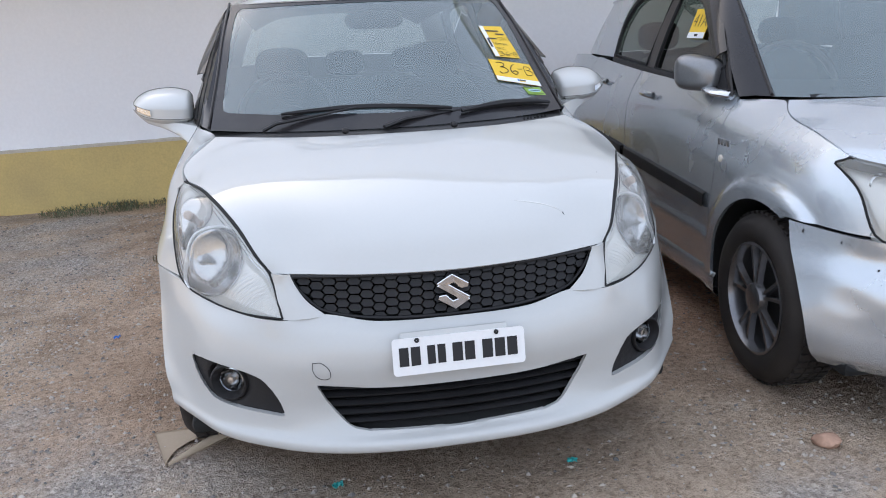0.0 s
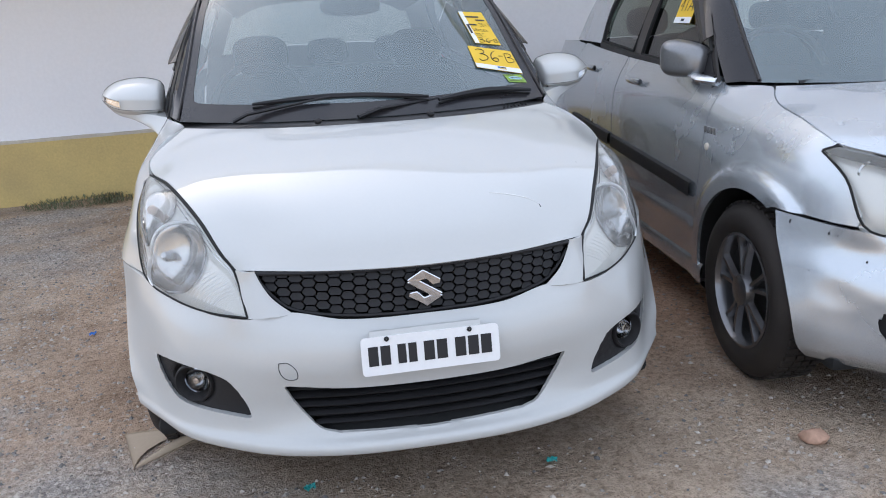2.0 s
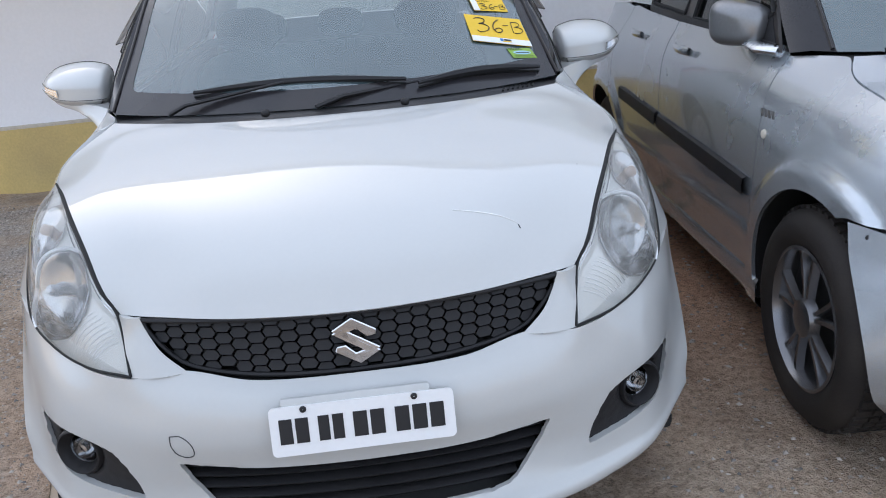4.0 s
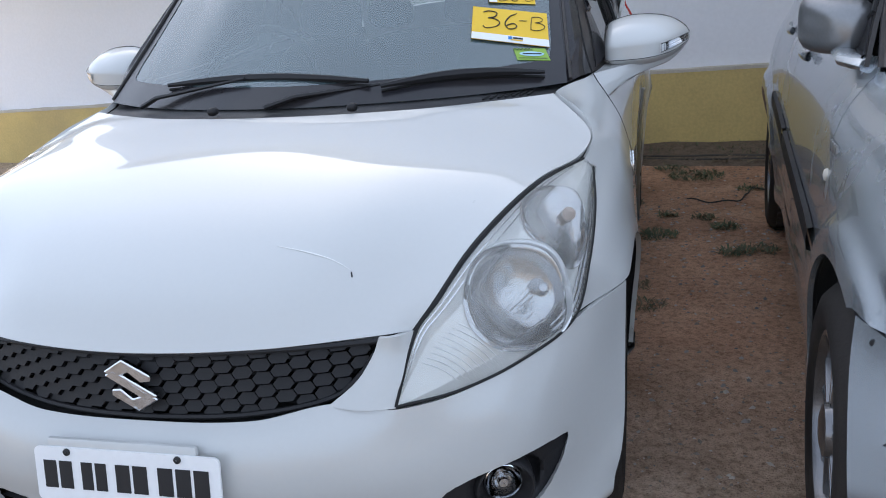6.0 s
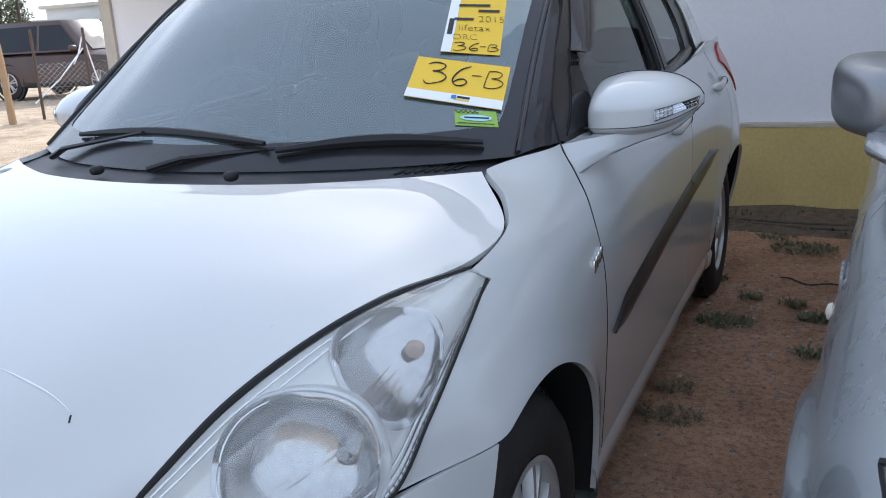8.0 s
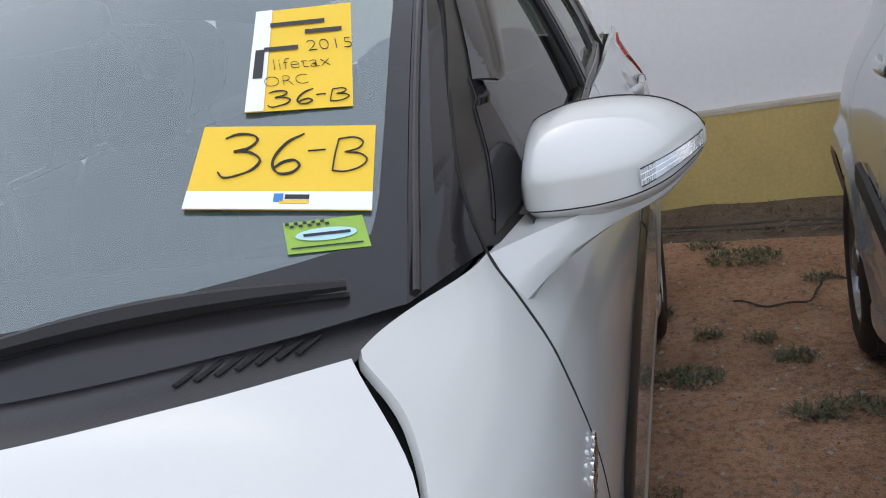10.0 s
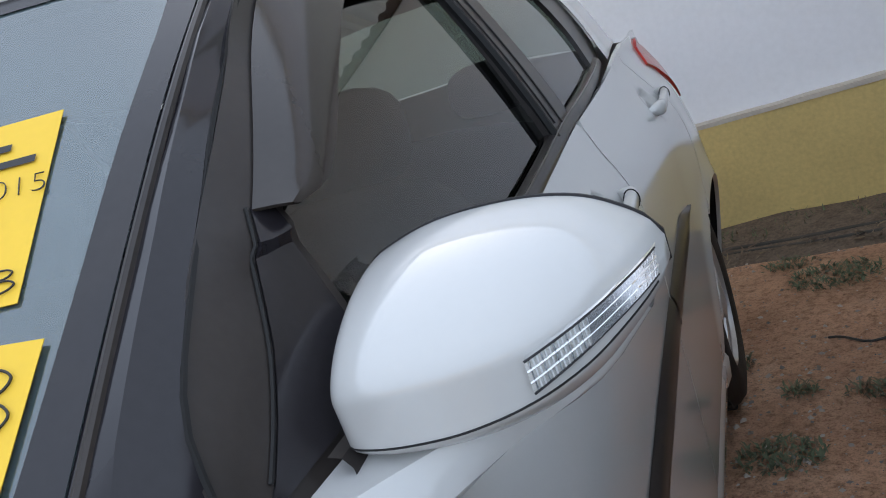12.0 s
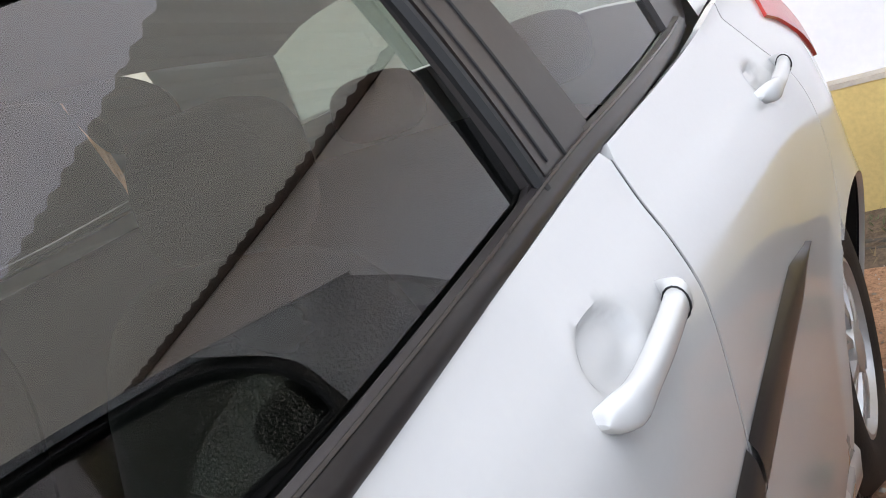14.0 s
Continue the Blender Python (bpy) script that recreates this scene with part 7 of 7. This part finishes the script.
def gravel(name, n, seed, where, lo, hi, label, material):
    """Loose chippings: many small broken stones as one mesh."""
    rg = random.Random(seed)
    base = np.array([(1, 0, 0), (-1, 0, 0), (0, 1, 0), (0, -1, 0), (0, 0, 1), (0, 0, -.4)])
    faces = np.array([(0, 2, 4), (2, 1, 4), (1, 3, 4), (3, 0, 4), (2, 0, 5), (1, 2, 5), (3, 1, 5), (0, 3, 5)])
    vs, fs = [], []
    while len(vs) < n:
        x, y = where(rg)
        if x is None:
            continue
        r = lo + (hi - lo) * rg.random() ** 3
        k = np.array([(.6 + .6 * rg.random()) for _ in range(18)]).reshape(6, 3)
        a = rg.random() * math.tau
        p = base * k * r * np.array((1.2, .9, .7))
        rot = np.array([(math.cos(a), -math.sin(a), 0), (math.sin(a), math.cos(a), 0), (0, 0, 1)])
        vs.append(p @ rot.T + np.array((x, y, ground_z(x, y) + r * .15)))
    v = np.concatenate(vs)
    f = (faces[None] + 6 * np.arange(n)[:, None, None]).reshape(-1, 3)
    me = bpy.data.meshes.new(name)
    me.from_pydata(v.tolist(), [], f.tolist())
    me.materials.append(material)
    return tagged(new(name, me), label, "gravel", kind="stuff")


def gravel_material():
    m = bpy.data.materials.new("mixed_chippings")
    m.use_nodes = True
    n, l = m.node_tree.nodes, m.node_tree.links
    g, r = n.new("ShaderNodeNewGeometry"), n.new("ShaderNodeValToRGB")
    e = r.color_ramp.elements
    e[0].color, e[1].color = (.14, .13, .125, 1), (.55, .49, .43, 1)
    k = e.new(.5)
    k.color = (.40, .345, .295, 1)
    k = e.new(.8)
    k.color = (.47, .40, .33, 1)
    l.new(g.outputs["Random Per Island"], r.inputs[0])
    l.new(r.outputs[0], n["Principled BSDF"].inputs["Base Color"])
    n["Principled BSDF"].inputs["Roughness"].default_value = .9
    return m


M_GRAVEL = gravel_material()
def drive(rg):
    x, y = -3.6 + 5.6 * rg.random(), -1.2 + 6.0 * rg.random()
    if abs(x - .03) < .70 and .3 < y < 3.7 or y > wall_y(x) - .2:
        return None, None
    keep = .25 + .75 * max(0, min(1, (-x - .2) / 1.2)) + .5 * max(0, min(1, (.9 - y) / 1.2))
    keep *= .35 + 1.1 * max(0, noise.noise((x * .9, y * .9, 7)) + .35)
    return (x, y) if rg.random() < keep else (None, None)
def lane(rg):
    x, y = .75 + .9 * rg.random(), 0.2 + 4.0 * rg.random()
    return x, y
gravel("gravel", 36000, 1, drive, .003, .012, "loose grey and brown gravel chippings on the drive", M_GRAVEL)
gravel("pebbles", 1100, 2, lane, .002, .010, "scattered small pebbles on red soil between the cars", M_PEBBLE)

# ---- far side of the lot ----
def far_car(name, label, m, paint, length, width, height, hood, nose, tail, wheel_r, wb, light=M_LAMPGREY, suv=False):
    """A parked car with its nose towards +x: body, glasshouse, windows, wheels, lamps."""
    c = thing(name, label, "car", at=m)
    hl, hw = length / 2, width / 2
    belt = height * .60
    def section(x):
        t = (x + hl) / length
        return hw * (1 - .10 * max(0, (t - .86) / .14) ** 2 - .07 * max(0, (.10 - t) / .10) ** 2)
    xs = np.linspace(-hl, hl, 41)
    top = [float(herm([-hl, -hl + .12, -hl + .5, hl - hood, hl - hood * .5, hl - .12, hl], np.array([belt * .72, belt * .97, belt, belt, belt * .97, belt * nose, belt * .62]), x)) for x in xs]
    low = [.24 + .10 * max(0, abs(x) / hl - .85) / .15 for x in xs]
    def body_row(k):
        out = []
        for x, t, b in zip(xs, top, low):
            w = section(x)
            y, z = [(0, t + .02), (w * .78, t), (w * .96, t - .08), (w, b + (t - b) * .55), (w * .98, b + .05), (w * .85, b), (0, b)][k]
            out.append((x, y, z))
        return out
    rows = [body_row(k) for k in range(7)]
    full = rows + [[(x, -y, z) for x, y, z in r] for r in rows[-2:0:-1]] + [rows[0]]
    bm = sheet(full)
    for i in (0, -1):
        bm.faces.new([bm.verts.new(r[i]) for r in full[:-1]])
    bmesh.ops.recalc_face_normals(bm, faces=bm.faces[:])
    part("body", bm, paint, c)
    # glasshouse
    gx = [-hl + tail * .25, -hl + tail, hl - hood - .62, hl - hood + .02]
    g = []
    for f, z in ((0, belt), (.5, (belt + height) / 2), (.92, height - .04), (1, height)):
        hw2 = hw * (.92 - .20 * f)
        x0, x1 = gx[0] + (gx[1] - gx[0]) * f, gx[3] + (gx[2] - gx[3]) * f
        loop = [(x0, -hw2 * .92), (x0 + .08, -hw2), (x1 - .10, -hw2), (x1, -hw2 * .80), (x1 + .05, 0), (x1, hw2 * .80), (x1 - .10, hw2), (x0 + .08, hw2), (x0, hw2 * .92), (x0 - .03, 0)]
        g.append([(x, y, z) for x, y in loop + loop[:1]])
    bm = sheet(g)
    bm.faces.new([bm.verts.new(p) for p in g[-1][:-1]])
    bmesh.ops.recalc_face_normals(bm, faces=bm.faces[:])
    part("glasshouse", bm, paint, c)
    def pane(pts):
        bm = bmesh.new()
        bm.faces.new([bm.verts.new(p) for p in pts])
        bmesh.ops.solidify(bm, geom=bm.faces[:], thickness=.01)
        part("window", bm, M_FARGLASS, c)
    def side(x, f, s):
        z = belt + (height - belt) * f
        return (x, s * (hw * (.92 - .20 * f) + .008), z)
    for s in (1, -1):
        a0, a1, b0, b1 = gx[0] + .25, gx[1] + .10, gx[3] - .20, gx[2] - .05
        midx = (a0 + b0) / 2 + .05
        pane([side(a0, .06, s), side(midx - .04, .06, s), side(midx - .04, .86, s), side(a1, .84, s)])
        pane([side(midx + .04, .06, s), side(b0, .06, s), side(b1, .86, s), side(midx + .04, .86, s)])
    x0, x1 = gx[3], gx[2]
    pane([(x0 + .02, -hw * .70, belt + .03), (x0 + .065, 0, belt + .03), (x0 + .02, hw * .70, belt + .03), (x1 + .045, hw * .55, height - .09), (x1 + .095, 0, height - .09), (x1 + .045, -hw * .55, height - .09)])
    x0, x1 = gx[0], gx[1]
    pane([(x0 - .01, -hw * .72, belt + .05), (x0 - .04, 0, belt + .05), (x0 - .01, hw * .72, belt + .05), (x1 - .05, hw * .55, height - .09), (x1 - .08, 0, height - .09), (x1 - .05, -hw * .55, height - .09)])
    for x in (-wb / 2 - .02, wb / 2 - .02):
        for s in (1, -1):
            w = new("wheel")
            w.parent, w.location = c, (x, s * (hw - .02), wheel_r)
            part("tyre", revolve([(.0, wheel_r * .62), (.02 * s, wheel_r * .75), (.0, wheel_r), (-.18 * s, wheel_r), (-.2 * s, wheel_r * .6)], 28, "y"), M_TYRE, w)
            bm = revolve([(.0, wheel_r * .64), (-.03 * s, wheel_r * .6), (-.06 * s, .02)], 24, "y")
            part("brake", bm, M_CORE, w)
            part("rim", tube([(wheel_r * .62 * math.cos(a), .004 * s, wheel_r * .62 * math.sin(a)) for a in np.linspace(0, math.tau, 29)], .016, 6, closed_ends=False), M_CAP, w)
            for k in range(10):
                a = math.tau * (k + .22 * (-1) ** k) / 10
                part("spoke", tube([(0, -.01 * s, 0), (wheel_r * .60 * math.cos(a), .005 * s, wheel_r * .60 * math.sin(a))], [.024, .017], 5), M_CAP, w)
            part("wheel_arch", revolve([(.004 * s, wheel_r + .03), (.012 * s, wheel_r + .08), (-.05 * s, wheel_r + .09)], 28, "y"), M_BLACKPL if suv else paint, w)
    for s in (1, -1):
        bm = bmesh.new()
        blob(bm, (hl - .18, s * hw * .74, belt * .82), (.20, .16, .075), 2.6, 16, 8, Matrix.Rotation(radians(-22 * s), 4, "Z"))
        part("headlamp", bm, light, c)
        bm = bmesh.new()
        blob(bm, (-hl + .10, s * hw * .82, belt * .90), (.10, .09, .16), 2.6, 12, 8)
        part("tail_lamp", bm, M_RED, c)
        bm = bmesh.new()
        blob(bm, (hl - hood - .20, s * (hw + .08), belt + .06), (.06, .11, .075), 2.8, 12, 8)
        part("door_mirror", bm, paint if suv else M_BLACKPL, c)
        bm = bmesh.new()
        blob(bm, (hl - .14, s * hw * .72, .42), (.06, .07, .06), 2.4, 12, 8)
        part("fog_lamp", bm, M_REFL, c)
    for k in range(3):
        bm = box(bmesh.new(), (hl - .06, -hw * .42, belt * .56 + .07 * k), (hl + .012, hw * .42, belt * .56 + .045 + .07 * k), .01)
        part("grille_bar", bm, M_BLACKPL, c)
    bm = box(bmesh.new(), (hl - .10, -hw * .85, .22), (hl + .02, hw * .85, .34), .03)
    part("bumper", bm, M_BLACKPL, c)
    bm = box(bmesh.new(), (-wb / 2 + .4, -hw - .004, .26), (wb / 2 - .4, hw + .004, .36), .02)
    part("sill", bm, M_BLACKPL, c)
    return c


far_car("suv_car", "maroon brown compact SUV parked behind a wire fence", pose(-14.5, 13.7, .03, 0, 0, 8), M_MAROON, 3.85, 1.74, 1.66, 1.02, .93, .42, .355, 2.46, suv=True)
far_car("saloon_car", "dark blue-grey car parked far off in the lot", pose(-21.4, 15.6, .05, 0, 0, -28), M_DARKCAR, 4.2, 1.70, 1.48, 1.05, .92, .8, .30, 2.5)
far_car("saloon_car", "pale car parked behind the maroon SUV", pose(-23.5, 20.5, .05, 0, 0, -10), M_SILVER, 4.0, 1.70, 1.48, 1.05, .92, .8, .30, 2.5)

# wire fence
FENCE = [(-7.2, 4.9), (-9.77, 7.14), (-10.95, 9.6), (-10.85, 10.6), (-10.7, 13.5)]
fence = thing("wire_fence", "sagging chain-link fence on iron posts", "fence")
for x, y in FENCE:
    part("post", tube([(x, y, -.4), (x + .02, y, 1.45)], .025, 8), M_IRON, fence)
for (x0, y0), (x1, y1) in list(zip(FENCE, FENCE[1:]))[2:]:
    bm = bmesh.new()
    L = math.hypot(x1 - x0, y1 - y0)
    n = int(L / .11)
    for k in range(-9, n):
        for s in (1, -1):
            a, b = (k, 0) if s > 0 else (k, 9)
            pts = []
            for i in range(10):
                q, h = k + i, i if s > 0 else 9 - i
                if 0 <= q <= n:
                    pts.append((x0 + (x1 - x0) * q / n, y0 + (y1 - y0) * q / n, .12 + h * .085))
            if len(pts) > 1:
                tube(pts, .004, 3, bm, closed_ends=False)
    tagged(part("chain_link", bm, M_WIRE, fence), "rusty chain-link mesh", kind="stuff")
pole = solid("bamboo_pole", tube([(-10.9, 8.95, -.1), (-10.93, 8.96, 1.0), (-10.98, 8.93, 2.2), (-11.05, 8.9, 3.2)], [.06, .055, .05, .045], 8), M_BAMBOO, "leaning brown bamboo pole at the fence", "pole")
for a, b in (((-10.87, 10.58, 1.1), (-10.97, 9.5, .25)), ((-10.86, 10.6, 1.35), (-10.83, 10.9, .1)), ((-10.86, 10.59, 1.3), (-10.885, 10.35, .84))):
    solid("white_strap", tube([a, Vector(a).lerp(Vector(b), .5) + Vector((0, 0, -.06)), b], .014, 5), M_WPAPER, "white plastic strap hanging on the fence", "strap")

# shed, sign, boundary wall, trees
shed = thing("canopy_shed", "open shed with a blue canopy roof on thin posts", "shed")
bm = box(bmesh.new(), (-33.1, 19.2, 3.15), (-28.3, 24.1, 3.42), .03)
part("canopy", bm, M_SHEETBLUE, shed)
for x, y in ((-32.9, 19.6), (-30.7, 19.8), (-28.6, 20.0), (-28.6, 23.8), (-32.9, 23.8)):
    part("post", tube([(x, y, -.2), (x, y, 3.2)], .06, 8), M_IRON, shed)
sign = thing("sign_board", "pale blue painted sign board with dark lettering bars", "sign")
part("board", box(bmesh.new(), (-32.6, 20.6, .9), (-28.6, 20.75, 3.3), .02), M_SIGN, sign)
part("lettering_bar", box(bmesh.new(), (-31.8, 20.56, 1.9), (-29.0, 20.6, 2.2), 0), M_INK, sign)
for x in (-32.3, -28.9):
    part("post", tube([(x, 20.85, -.2), (x, 20.85, 3.3)], .07, 8), M_IRON, sign)
solid("backdrop_wall", box(bmesh.new(), (-60, 36, -.3), (-14, 36.4, 2.6)), M_FARWALL, "long pale boundary wall across the lot", "wall", kind="structure", smooth=False)
house = thing("far_house", "flat-roofed white building far behind the boundary wall", "building")
part("wall", box(bmesh.new(), (-46, 40, -.3), (-36, 50, 3.4)), M_FARWALL, house, smooth=False)
part("roof", box(bmesh.new(), (-46.3, 39.7, 3.4), (-35.7, 50.3, 3.6)), M_CREAM, house, smooth=False)
for x in (-44, -41.5, -39):
    part("window", box(bmesh.new(), (x, 39.96, 1.2), (x + 1.0, 40.02, 2.4)), M_FARGLASS, house, smooth=False)


def tree(x, y, h, r, seed, name="tree"):
    rg = random.Random(seed)
    t = thing(name, "leafy green tree beyond the lot" if name == "tree" else "rough green bush along the lot", name)
    bm = tube([(x, y, -.2), (x + .1, y, h * .3), (x, y + .1, h * .62)], [.16 * h / 4, .12 * h / 4, .06 * h / 4], 7)
    for k in range(6):
        a = rg.random() * math.tau
        tube([(x, y, h * (.3 + .05 * k)), (x + math.cos(a) * r * .6, y + math.sin(a) * r * .6, h * (.55 + .06 * k))], [.06 * h / 4, .02 * h / 4], 5, bm)
    part("trunk", bm, M_BARK, t)
    vs, fs = [], []
    blobs = [(x + r * .7 * (rg.random() - .5) * 2, y + r * .7 * (rg.random() - .5) * 2, h * (.5 + .42 * rg.random()), r * (.25 + .3 * rg.random())) for _ in range(12)]
    for k in range(1500):
        bx, by, bz, br = blobs[rg.randrange(12)]
        d = Vector((rg.gauss(0, 1), rg.gauss(0, 1), rg.gauss(0, 1))).normalized() * br * rg.random() ** .4
        p = Vector((bx, by, bz)) + d
        a = Vector((rg.gauss(0, 1), rg.gauss(0, 1), rg.gauss(0, 1))).normalized() * (.10 + .10 * rg.random())
        b = a.cross(Vector((rg.random(), rg.random(), rg.random()))).normalized() * (.04 + .04 * rg.random())
        i = len(vs)
        vs += [p - a, p + b, p + a, p - b]
        fs.append((i, i + 1, i + 2, i + 3))
    me = bpy.data.meshes.new("crown")
    me.from_pydata([tuple(v) for v in vs], [], fs)
    me.materials.append(M_LEAF)
    cr = new("crown", me)
    cr.parent = t
    return t


for i, (x, y, h, r) in enumerate(((-27.5, 28.5, 2.1, 1.2), (-30.5, 31, 2.5, 1.3), (-38, 38.5, 4.2, 2.0), (-42, 34, 4.2, 1.8), (-24, 29, 2.6, 1.6))):
    tree(x, y, h, r, 20 + i)
for i, (x, y, h, r) in enumerate(((-26.5, 19.8, 1.8, 1.3), (-24.3, 20.9, 1.6, 1.2), (-28.4, 19.4, 1.9, 1.3), (-21.5, 23, 1.5, 1.2), (-18.5, 24.5, 1.5, 1.2))):
    tree(x, y, h, r, 40 + i, "bush")
